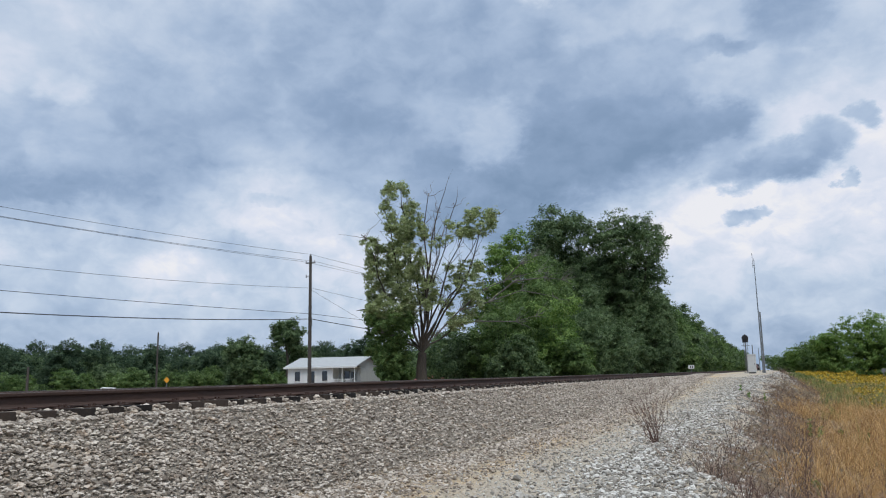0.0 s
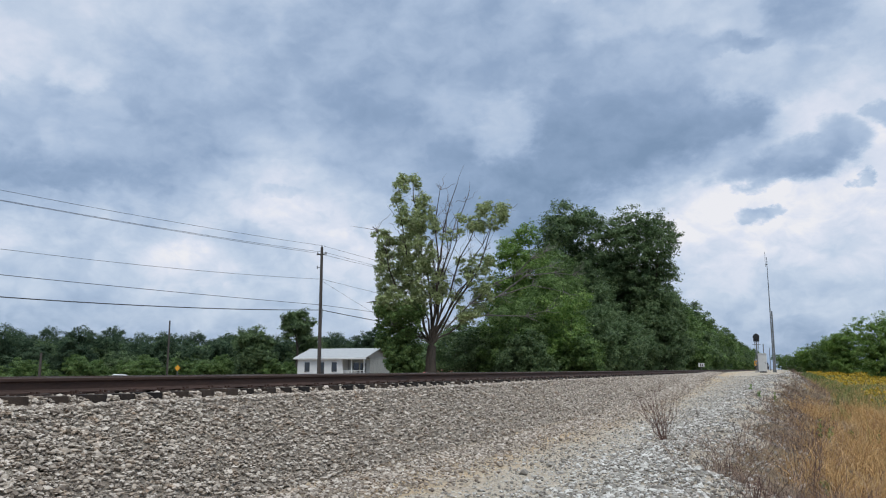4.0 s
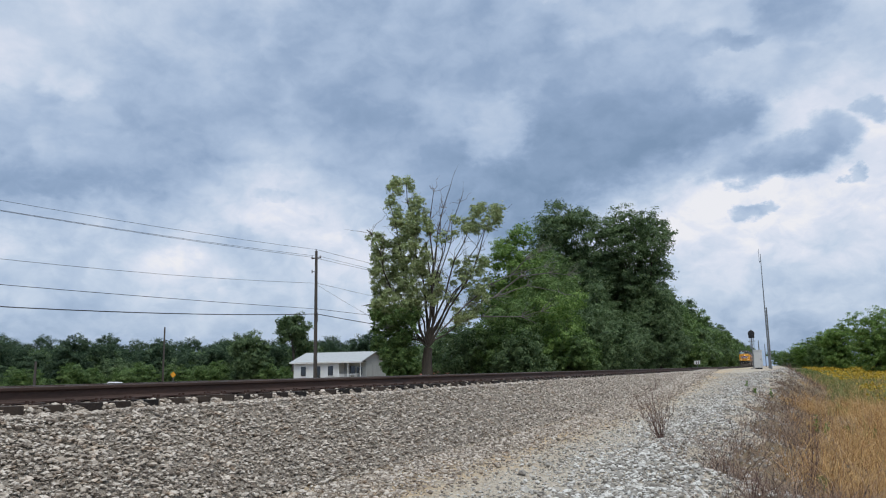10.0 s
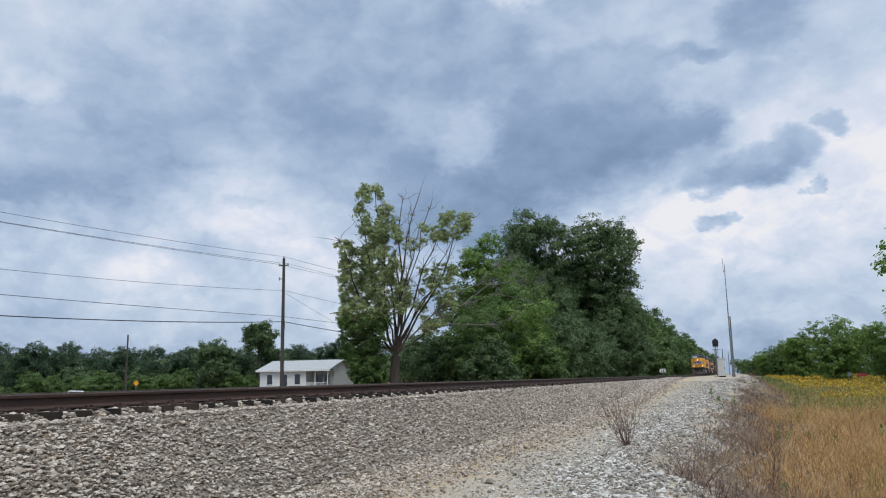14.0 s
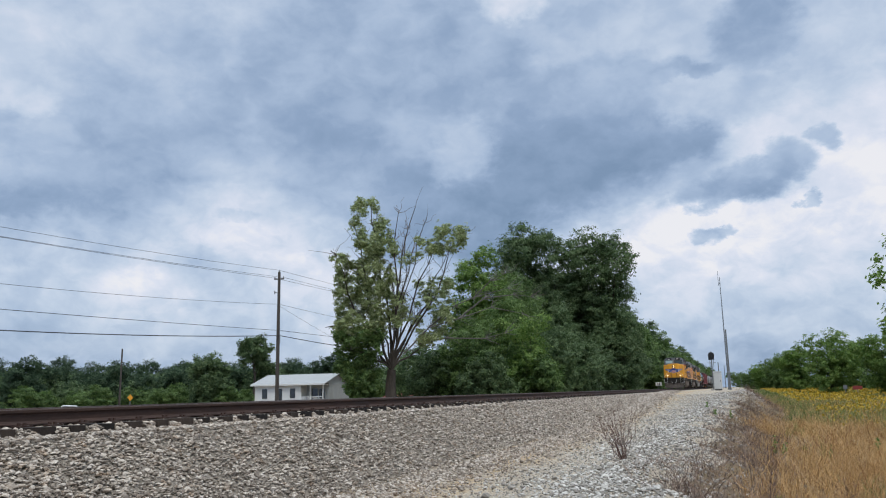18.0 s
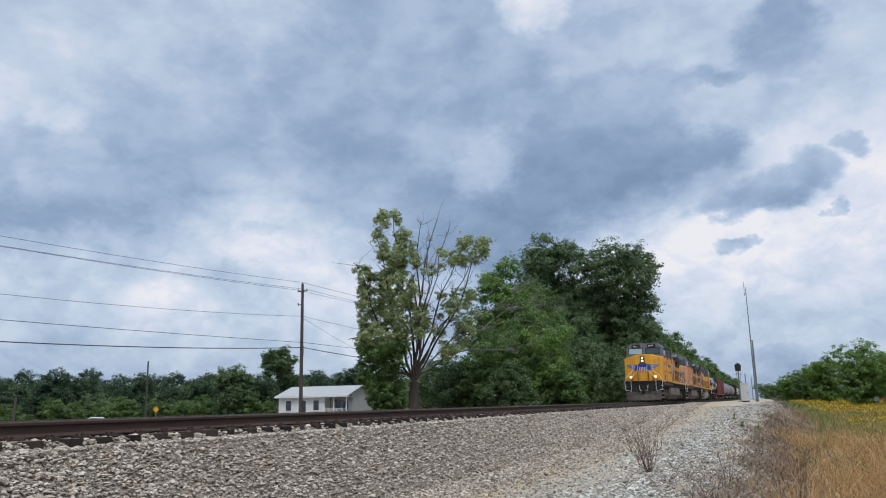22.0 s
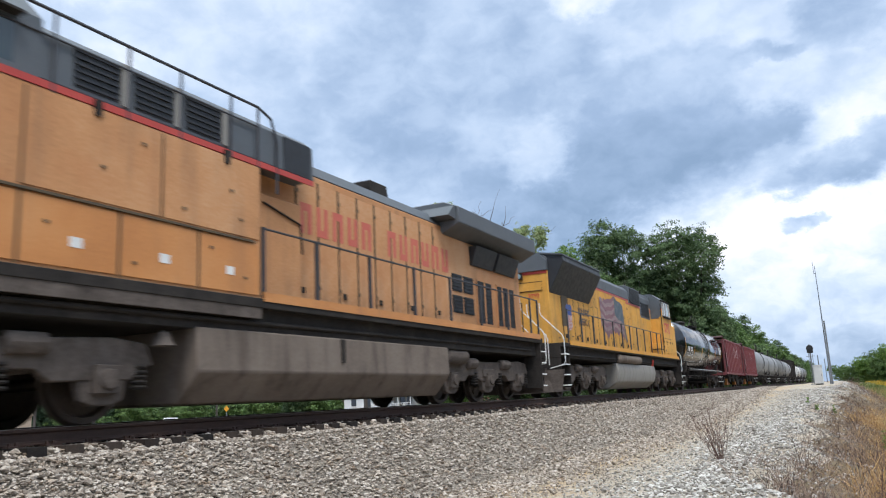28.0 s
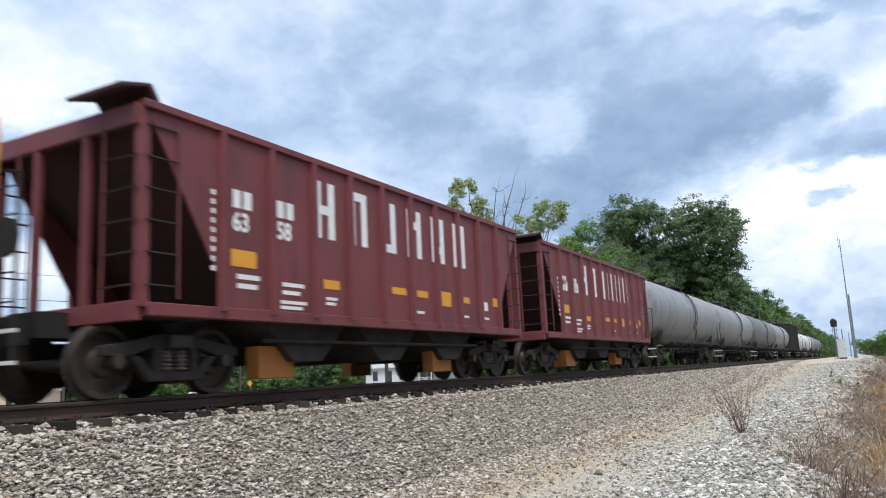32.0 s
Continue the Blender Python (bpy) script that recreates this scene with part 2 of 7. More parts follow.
def path_ground():
    """Packed gravel: pale grey stone dust with sandy ruts that run along the way."""
    m = bpy.data.materials.new("path_gravel")
    m.use_nodes = True
    n = Nodes(m.node_tree)
    p = n.add("ShaderNodeTexCoord").outputs["Object"]
    x = n.add("ShaderNodeSeparateXYZ", {0: p}).outputs[0]
    wob = n.math("MULTIPLY", n.math("SUBTRACT", n.noise(p, 0.35, 4.0, 0.6).outputs[0], 0.5), 2.2)
    rut = n.math("ABSOLUTE", n.math("SUBTRACT", n.math("ADD", x, wob), -4.75))
    sand = n.math("MULTIPLY", n.span(rut, 1.6, 0.1), n.span(n.noise(n.vec("MULTIPLY", p, (1, 0.45, 1)), 1.1, 7.0, 0.72).outputs[0], 0.38, 0.64))
    grain = n.noise(p, 55.0, 4.0, 0.7).outputs[0]
    blot = n.noise(p, 3.0, 5.0, 0.6).outputs[0]
    cell = n.add("ShaderNodeTexVoronoi", {"Vector": p, "Scale": 34.0})
    tone = n.math("ADD", n.math("MULTIPLY", cell.outputs["Color"], 0.45), n.math("ADD", n.math("MULTIPLY", grain, 0.3), n.math("MULTIPLY", blot, 0.3)))
    grey = n.ramp(tone, [(0.2, (0.22, 0.178, 0.135)), (0.5, (0.405, 0.345, 0.275)), (0.85, (0.58, 0.52, 0.435))])
    tan = n.ramp(tone, [(0.2, (0.30, 0.19, 0.095)), (0.5, (0.50, 0.345, 0.185)), (0.85, (0.62, 0.47, 0.29))])
    col = n.mix(n.math("MULTIPLY", sand, 0.9), grey, tan)
    b = n.add("ShaderNodeBump", {"Strength": 0.7, "Distance": 0.02, "Height": n.math("ADD", cell.outputs["Distance"], grain)})
    s = n.add("ShaderNodeBsdfPrincipled", {"Base Color": col, "Roughness": 0.95, "Normal": b.outputs[0], "Specular IOR Level": 0.2})
    n.links.new(s.outputs[0], n.add("ShaderNodeOutputMaterial").inputs[0])
    return m


BALLAST = surface("ballast_stone", [(0.18, 0.149, 0.123), (0.30, 0.255, 0.212), (0.40, 0.346, 0.292), (0.53, 0.47, 0.411)], 9, 0.9, per_island=0.55, bump=0.4, spec=0.25,
                  grime=(0.40, 0.24, 0.12, 0.35))
WHITE_STONE = surface("pale_stone", [(0.22, 0.20, 0.175), (0.38, 0.355, 0.32), (0.58, 0.555, 0.52)], 9, 0.9, per_island=0.8, bump=0.4, spec=0.25)
BALLAST_BED = surface("ballast_dust", [(0.19, 0.162, 0.135), (0.29, 0.25, 0.207), (0.40, 0.352, 0.30)], 30, 0.95, fine=110, bump=0.9, bump_size=0.03, spec=0.2)
PATH_GRAVEL = path_ground()
SOIL = surface("field_ground", [(0.085, 0.065, 0.045), (0.165, 0.125, 0.08), (0.23, 0.175, 0.11), (0.12, 0.14, 0.06)], 0.25, 0.95, fine=14, bump=0.8, bump_size=0.05, spec=0.15)
RAIL_STEEL = surface("rusty_rail", [(0.036, 0.022, 0.018), (0.066, 0.038, 0.030), (0.105, 0.060, 0.046)], 5, 0.75, 0.3, fine=90, stretch=(1, .15, 1))
RAIL_HEAD = surface("worn_rail_head", [(0.20, 0.18, 0.17), (0.34, 0.32, 0.31)], 3, 0.4, 0.8, stretch=(1, .1, 1))
TIE_WOOD = surface("creosoted_tie", [(0.010, 0.007, 0.006), (0.026, 0.017, 0.013), (0.058, 0.040, 0.030)], 4, 0.9, fine=40, stretch=(.3, 2, 2), per_object=0.5, bump=0.6)
BARK = surface("bark", [(0.025, 0.02, 0.016), (0.058, 0.047, 0.037), (0.10, 0.083, 0.066)], 3, 0.95, fine=25, stretch=(2, 2, .4), bump=0.9, bump_size=0.03)
DEAD_WOOD = surface("bare_branch", [(0.10, 0.09, 0.085), (0.22, 0.20, 0.185)], 4, 0.9, fine=30)
# the next two greens carry extra blue that stands for distance haze
LEAF_DARK = surface("leaf_dark", [(0.052, 0.090, 0.038), (0.108, 0.170, 0.070), (0.180, 0.250, 0.115)], 0.3, 0.6, fine=2, per_island=0.5, see_through=0.40, bump=0, spec=0.3)
LEAF_FAR = surface("leaf_far", [(0.028, 0.054, 0.031), (0.054, 0.093, 0.050), (0.092, 0.136, 0.074)], 0.12, 0.7, fine=1, per_island=0.6, see_through=0.35, bump=0, spec=0.2)
LEAF_MID = surface("leaf_mid", [(0.055, 0.102, 0.030), (0.114, 0.190, 0.055), (0.186, 0.270, 0.091)], 0.3, 0.6, fine=2, per_island=0.5, see_through=0.42, bump=0, spec=0.3)
LEAF_OLIVE = surface("leaf_olive", [(0.20, 0.25, 0.10), (0.33, 0.39, 0.175), (0.45, 0.50, 0.27)], 0.4, 0.6, fine=2, per_island=0.8, see_through=0.5, bump=0, spec=0.35)
LEAF_FRESH = surface("leaf_fresh", [(0.080, 0.150, 0.035), (0.160, 0.265, 0.060), (0.240, 0.345, 0.095)], 0.3, 0.6, fine=2, per_island=0.5, see_through=0.45, bump=0, spec=0.3)
GRASS_TAN = surface("dry_grass", [(0.27, 0.14, 0.055), (0.52, 0.30, 0.12), (0.68, 0.45, 0.21)], 0.5, 0.8, fine=3, per_island=0.8, see_through=0.25, bump=0, spec=0.2)
GRASS_GREEN = surface("green_grass", [(0.07, 0.11, 0.03), (0.15, 0.21, 0.06), (0.30, 0.32, 0.12)], 0.5, 0.8, fine=3, per_island=0.8, see_through=0.25, bump=0, spec=0.2)
WEED_GREY = surface("dead_weed", [(0.072, 0.050, 0.043), (0.190, 0.130, 0.104), (0.340, 0.245, 0.188)], 0.8, 0.9, fine=5, per_island=0.8, bump=0, spec=0.2)
FLOWER = surface("yellow_flower", [(0.36, 0.24, 0.015), (0.52, 0.35, 0.02)], 1, 0.7, fine=4, per_island=0.6, see_through=0.2, bump=0)
POLE_WOOD = surface("pole_wood", [(0.045, 0.038, 0.034), (0.09, 0.077, 0.068)], 3, 0.9, fine=30, stretch=(3, 3, .2), bump=0.4)
WIRE = surface("cable", [(0.03, 0.03, 0.035), (0.05, 0.05, 0.055)], 5, 0.7)


# ---- mesh kit ----
class Shape:
    """Collects vertices and faces of one mesh."""

    def __init__(self):
        self.v, self.f = [], []

    def face(self, *pts):
        k = len(self.v)
        self.v.extend(pts)
        self.f.append(tuple(range(k, k + len(pts))))
        return self

    def box(self, x0, x1, y0, y1, z0, z1):
        k = len(self.v)
        self.v += [(x, y, z) for z in (z0, z1) for y in (y0, y1) for x in (x0, x1)]
        self.f += [tuple(k + i for i in q) for q in ((0, 2, 3, 1), (4, 5, 7, 6), (0, 1, 5, 4), (2, 6, 7, 3), (0, 4, 6, 2), (1, 3, 7, 5))]
        return self

    def prism(self, pts, a, b, axis="y"):
        """Sweep a closed outline from a to b. axis y: pts are (x, z); axis x: (y, z); axis z: (x, y)."""
        k, n = len(self.v), len(pts)
        area = sum(pts[i][0] * pts[(i + 1) % n][1] - pts[(i + 1) % n][0] * pts[i][1] for i in range(n))
        if (area > 0) == (axis == "y"):
            pts = pts[::-1]
        for c in (a, b):
            for p, q in pts:
                self.v.append((p, c, q) if axis == "y" else (c, p, q) if axis == "x" else (p, q, c))
        self.f += [(k + i, k + (i + 1) % n, k + n + (i + 1) % n, k + n + i) for i in range(n)]
        self.f += [tuple(range(k + n - 1, k - 1, -1)), tuple(range(k + n, k + 2 * n))]
        return self

    def tube(self, pts, r, n=6, tip=None):
        """A round bar along a line of points; r may taper to tip."""
        pts = [Vector(p) for p in pts]
        k, m = len(self.v), len(pts)
        side = None
        for i, p in enumerate(pts):
            d = (pts[min(i + 1, m - 1)] - pts[max(i - 1, 0)]).normalized()
            if side is None:
                side = d.orthogonal().normalized()
            side = (side - d * side.dot(d)).normalized()
            up = d.cross(side)
            w = r if tip is None else r + (tip - r) * i / (m - 1)
            for j in range(n):
                a = 2 * math.pi * j / n
                self.v.append(tuple(p + (side * math.cos(a) + up * math.sin(a)) * w))
        for i in range(m - 1):
            for j in range(n):
                self.f.append((k + i * n + j, k + i * n + (j + 1) % n, k + (i + 1) * n + (j + 1) % n, k + (i + 1) * n + j))
        self.f += [tuple(range(k + n - 1, k - 1, -1)), tuple(range(k + (m - 1) * n, k + m * n))]
        return self

    def lathe(self, rings, centre, axis, n=24):
        """Turn (offset, radius) rings about an axis x, y or z through centre."""
        k, m = len(self.v), len(rings)
        for o, r in rings:
            for j in range(n):
                a = 2 * math.pi * j / n
                c, s = r * math.cos(a), r * math.sin(a)
                p = {"x": (o, c, s), "y": (s, o, c), "z": (c, s, o)}[axis]
                self.v.append(tuple(centre[i] + p[i] for i in range(3)))
        for i in range(m - 1):
            for j in range(n):
                self.f.append((k + i * n + j, k + i * n + (j + 1) % n, k + (i + 1) * n + (j + 1) % n, k + (i + 1) * n + j))
        self.f += [tuple(range(k + n - 1, k - 1, -1)), tuple(range(k + (m - 1) * n, k + m * n))]
        return self

    def mesh(self, name, mat, smooth=30):
        me = bpy.data.meshes.new(name)
        me.from_pydata(self.v, [], self.f)
        me.materials.append(mat)
        if smooth:
            me.polygons.foreach_set("use_smooth", [True] * len(me.polygons))
            me.set_sharp_from_angle(angle=radians(smooth))
        return me


def part(name, shape, mat, parent=None, label="", at=None, bevel=0.0, smooth=30):
    """One mesh object, under a thing or a part."""
    ob = new(name, shape if isinstance(shape, bpy.types.Mesh) else shape.mesh(name, mat, smooth))
    if parent:
        ob.parent = parent
    if at:
        ob.location = at
    if label:
        ob["label"] = label
    if bevel:
        b = ob.modifiers.new("bevel", "BEVEL")
        b.width, b.segments, b.limit_method, b.angle_limit = bevel, 2, "ANGLE", radians(40)
        b.harden_normals = False
    return ob


def thing(name, label, category, group="", at=(0, 0, 0), turn=0.0):
    ob = new(name)
    ob.matrix_basis = pose(*at, 0, 0, turn)
    return tagged(ob, label, category, group)


def raw_mesh(name, verts, faces, mat, smooth=False):
    """A mesh from arrays: verts (n, 3), faces (m, k)."""
    me = bpy.data.meshes.new(name)
    m, k = faces.shape
    me.vertices.add(len(verts))
    me.vertices.foreach_set("co", verts.astype(np.float32).ravel())
    me.loops.add(m * k)
    me.loops.foreach_set("vertex_index", faces.astype(np.int32).ravel())
    me.polygons.add(m)
    me.polygons.foreach_set("loop_start", np.arange(0, m * k, k, dtype=np.int32))
    me.polygons.foreach_set("use_smooth", np.full(m, smooth))
    me.update(calc_edges=True)
    me.materials.append(mat)
    return me


def smoothstep(a, b, x):
    t = np.clip((np.asarray(x, float) - a) / (b - a), 0, 1)
    return t * t * (3 - 2 * t)


# ---- ground, path and track ----
XC = -8.95                        # centre line of the track; rail tops are at z = 0


def path_level(y):
    return -1.40 + 1.12 * smoothstep(22, 88, y)


def path_edge(y):
    y = np.asarray(y, float)
    wander_by = 0.22 * np.sin(y * 0.83) + 0.13 * np.sin(y * 1.9 + 1.0)
    return -1.2 + 2.0 * smoothstep(30, 80, y) + wander_by * smoothstep(4, 8, y) * (1 - smoothstep(50, 75, y))


def land(x, y):
    """Height of the land."""
    x, y = np.asarray(x, float), np.asarray(y, float)
    zp, xe = path_level(y), path_edge(y)
    zf = -2.05 + 0.95 * smoothstep(50, 210, y)
    z = zp + (zf - zp) * smoothstep(xe + 0.1, xe + 3.2, x) + (0.15 + 0.07 * np.sin(y * 1.1) + 0.05 * np.sin(y * 2.7 + 2 * x)) * np.exp(-((x - xe + 0.1) / 0.55) ** 2)
    near = -0.38 - (x - (XC + 1.75)) * 0.58
    z = np.where(x < XC + 1.75, -0.38, np.maximum(z, np.minimum(near, -0.38)))
    far = np.maximum(-1.35, -0.38 + (x - (XC - 1.75)) * 0.58)
    far = far - 0.65 * smoothstep(-22, -48, x)
    z = np.where(x < XC - 1.75, far, z)
    return z


def sheet(name, xs, ys, lift, mat, rough=0.0):
    xs, ys = np.array(xs), np.array(ys)
    X, Y = np.meshgrid(xs, ys)
    Z = land(X, Y) + lift
    if rough:
        rng = np.random.default_rng(5)
        Z = Z + rng.uniform(-rough, rough, Z.shape)
    i = np.arange(len(xs) * len(ys)).reshape(len(ys), len(xs))
    F = np.stack([i[:-1, :-1], i[:-1, 1:], i[1:, 1:], i[1:, :-1]], -1).reshape(-1, 4)
    return new(name, raw_mesh(name, np.stack([X, Y, Z], -1).reshape(-1, 3), F, mat, True))


far_steps = [120, 140, 170, 210, 260, 330, 430, 600, 900, 1500, 2600]
ground_x = [-2600, -1400, -700, -350, -200, -130, -90, -60, -40, -28, -20, -16, -14, -13] + list(np.arange(-12.5, 8, 0.25)) + [8.5, 9.5, 11, 14, 18, 25, 40, 65, 110, 200, 400, 900, 2600]
ground_y = [-400, -150, -60, -30, -15, -8] + list(np.arange(-5, 60, 0.5)) + list(np.arange(60, 120, 3)) + far_steps
ground = tagged(sheet("ground", ground_x, ground_y, 0.0, SOIL), "rough grassy ground of a level field", "ground", kind="structure")


def ribbon(name, left, right, ys, n, lift, mat, rough):
    """A sheet between two lines that run along the track."""
    ys = np.array(ys)
    k = np.linspace(0, 1, n)
    X = left(ys)[:, None] * (1 - k) + right(ys)[:, None] * k
    Y = np.repeat(ys[:, None], n, 1)
    rng = np.random.default_rng(3)
    Z = land(X, Y) + lift + rng.uniform(-rough, rough, X.shape)
    i = np.arange(X.size).reshape(X.shape)
    F = np.stack([i[:-1, :-1], i[:-1, 1:], i[1:, 1:], i[1:, :-1]], -1).reshape(-1, 4)
    return new(name, raw_mesh(name, np.stack([X, Y, Z], -1).reshape(-1, 3), F, mat, True))


bed_y = list(np.arange(-40, 60, 0.3)) + list(np.arange(60, 130, 1.5)) + far_steps[1:]
gravel_path = tagged(ribbon("gravel_path", lambda y: np.full_like(y, -5.9) - 1.0 * smoothstep(22, 88, y), lambda y: path_edge(y) + 0.55, bed_y, 30, 0.024, PATH_GRAVEL, 0.012),
                     "pale gravel service track with sandy ruts", "path", kind="structure")
ballast_bed = tagged(ribbon("ballast_bed", lambda y: np.full_like(y, XC - 3.6), lambda y: np.full_like(y, -5.55) - 1.0 * smoothstep(22, 88, y), bed_y, 26, 0.042, BALLAST_BED, 0.02),
                     "grey crushed-stone ballast bank under the rails", "ballast", kind="structure")


def rail_outline(xc):
    half = [(0.076, -0.186), (0.076, -0.176), (0.024, -0.158), (0.010, -0.140), (0.009, -0.060), (0.020, -0.046), (0.036, -0.040), (0.037, -0.012), (0.030, -0.003)]
    return [(xc + x, z) for x, z in half] + [(xc - x, z) for x, z in half[::-1]]


for side, x in (("near", XC + 0.755), ("far", XC - 0.755)):
    rail = tagged(part("rail", Shape().prism(rail_outline(x), -120, 1500), RAIL_STEEL), "rusty brown steel running rail on wooden ties", "rail", "rails of the track")
    part("rail_head", Shape().box(x - 0.029, x + 0.029, -120, 1500, -0.004, 0.0015), RAIL_HEAD, rail, "bright worn running surface")


def stones(name, xs, ys, sizes, mat, seed, sink=0.25, lift=0.062):
    """Broken stones on the land, each a jittered lump with its own faces, joined into one."""
    rng = np.random.default_rng(seed)
    base = np.array([(1, 0, 0), (-1, 0, 0), (0, 1, 0), (0, -1, 0), (0, 0, 1), (0.55, 0.55, 0.6), (-0.6, 0.5, 0.55), (0.5, -0.6, 0.6), (-0.5, -0.55, 0.6), (0, 0, -1)])
    tri = np.array([(0, 2, 5), (0, 5, 7), (0, 7, 3), (2, 1, 6), (2, 6, 5), (1, 3, 8), (1, 8, 6), (3, 7, 8), (4, 5, 6), (4, 6, 8), (4, 8, 7), (4, 7, 5),
                    (0, 9, 2), (2, 9, 1), (1, 9, 3), (3, 9, 0)])
    n = len(xs)
    v = base[None] * (1 + rng.uniform(-0.32, 0.32, (n, 10, 3)))
    v *= np.stack([rng.uniform(0.8, 1.5, n), rng.uniform(0.6, 1.1, n), rng.uniform(0.4, 0.8, n)], 1)[:, None, :]
    a, b = rng.uniform(0, 6.283, n), rng.normal(0, 0.45, n)
    ca, sa, cb, sb = np.cos(a)[:, None], np.sin(a)[:, None], np.cos(b)[:, None], np.sin(b)[:, None]
    x, y, z = v[..., 0], v[..., 1], v[..., 2]
    y, z = y * cb - z * sb, y * sb + z * cb
    x, y = x * ca - y * sa, x * sa + y * ca
    v = np.stack([x, y, z], -1) * (sizes / 2)[:, None, None]
    v += np.stack([xs, ys, land(xs, ys) + lift + sizes * (0.5 - sink) * 0.6], 1)[:, None, :]
    f = (tri[None] + (np.arange(n) * 10)[:, None, None]).reshape(-1, 3)
    return raw_mesh(name, v.reshape(-1, 3), f, mat)


def scatter(n, y0, y1, left, right, seed, power=1.6):
    """Places on the land, thicker close to y0."""
    rng = np.random.default_rng(seed)
    y = y0 + (y1 - y0) * rng.uniform(0, 1, n) ** power
    k = rng.uniform(0, 1, n)
    return left(y) * (1 - k) + right(y) * k, y, rng


def bank_stones():
    toe = lambda y: np.full_like(y, -4.5) - 1.6 * smoothstep(22, 88, y)
    x, y, rng = scatter(136000, 3.0, 90, lambda y: np.full_like(y, -7.75), lambda y: toe(y) + 1.0, 11, 2.0)
    size = rng.gamma(7, 0.043 / 7, len(x)).clip(0.02, 0.085) * (1 + 0.012 * np.maximum(y - 10, 0))
    fade = rng.uniform(0, 1, len(x)) < 1 - 0.96 * smoothstep(toe(y) - 1.3, toe(y) + 0.9, x)
    x, y, size = x[fade], y[fade], size[fade]
    ob = new("ballast_stones", stones("ballast_stones", x, y, size, BALLAST, 1))
    tagged(ob, "loose grey crushed stones of the ballast bank", "ballast", kind="stuff")
    x, y, rng = scatter(9000, 1.5, 60, lambda y: np.full_like(y, XC - 0.6), lambda y: np.full_like(y, -7.6), 12, 1.8)
    ob = new("crib_stones", stones("crib_stones", x, y, rng.gamma(9, 0.055 / 9, len(x)).clip(0.025, 0.09), BALLAST, 2, lift=0.07))
    tagged(ob, "crushed stones between the wooden ties", "ballast", kind="stuff")
    # stones heaped between the tie ends
    rng = np.random.default_rng(17)
    n = 24000
    gap = rng.integers(0, 130, n)
    gap = (gap * rng.uniform(0.05, 1, n)).astype(int)
    y = 4.25 + gap * 0.5 + rng.uniform(-0.115, 0.115, n)
    x = rng.uniform(-8.75, -7.42, n)
    top = 0.115 - 0.14 * smoothstep(-7.75, -7.42, x) + rng.uniform(-0.05, 0.03, n)
    ob = new("crib_stones", stones("crib_stones", x, y, rng.gamma(8, 0.055 / 8, n).clip(0.025, 0.10), BALLAST, 6, lift=top))
    tagged(ob, "crushed stones heaped between the tie ends", "ballast", kind="stuff")
    x, y, rng = scatter(70000, 7.0, 75, lambda y: path_edge(y) - 2.6, lambda y: path_edge(y) + 1.6, 13, 1.7)
    keep = rng.uniform(0, 1, len(x)) < np.exp(-((x - path_edge(y) + 0.55) / 0.85) ** 2) + 0.10
    ob = new("berm_stones", stones("berm_stones", x[keep], y[keep], rng.gamma(4, 0.036 / 4, keep.sum()).clip(0.012, 0.12) * (1 + 0.01 * y[keep]), WHITE_STONE, 3, lift=0.032))
    tagged(ob, "whitish broken stones heaped along the path edge", "gravel", kind="stuff")
    x, y, rng = scatter(62000, 5.0, 70, lambda y: np.full_like(y, -5.8), path_edge, 14, 1.6)
    keep = rng.uniform(0, 1, len(x)) < 0.5 + 0.35 * smoothstep(-4.8, -2.8, x)
    x, y = x[keep], y[keep]
    ob = new("path_pebbles", stones("path_pebbles", x, y, rng.gamma(4, 0.017 / 4, len(x)).clip(0.008, 0.05) * (1 + 0.012 * y), WHITE_STONE, 4, lift=0.03))
    tagged(ob, "small pale pebbles loose on the path", "gravel", kind="stuff")


bank_stones()


def ties():
    """Wooden ties with steel plates and spikes: single pieces near the camera, the far ones joined."""
    rng = np.random.default_rng(31)
    me = Shape().box(-1.30, 1.30, -0.115, 0.115, -0.39, -0.202).mesh("tie", TIE_WOOD, 0)
    pl = Shape()
    for x in (-0.755, 0.755):
        pl.box(x - 0.19, x + 0.19, -0.10, 0.10, -0.202, -0.186)
        for dx in (-0.11, 0.11):
            pl.box(x + dx - 0.015, x + dx + 0.015, -0.05, -0.02, -0.19, -0.155).box(x + dx - 0.015, x + dx + 0.015, 0.03, 0.06, -0.19, -0.155)
    pl = pl.mesh("tie_plate", RAIL_STEEL, 0)
    for i in range(150):
        y = 1.0 + i * 0.5 + rng.normal(0, 0.02)
        t = new("tie", me)
        t.parent = ballast_bed
        t.matrix_basis = pose(XC + rng.normal(0, 0.025), y, rng.normal(0, 0.006), 0, 0, rng.normal(0, 0.7))
        p = new("tie_plate", pl)
        p.parent = t
        p.location = (0, 0, 0)
    far = Shape()
    for i in range(420):
        y = 76.0 + i * 0.5
        far.box(XC - 1.3 + rng.normal(0, .02), XC + 1.3 + rng.normal(0, .02), y - 0.11, y + 0.11, -0.39, -0.20)
    for i in range(60):
        y = 0.5 - i * 0.5
        far.box(XC - 1.3, XC + 1.3, y - 0.11, y + 0.11, -0.39, -0.20)
    tagged(part("far_ties", far, TIE_WOOD, smooth=0), "dark wooden ties further along the track", "railway ties", kind="stuff")


ties()


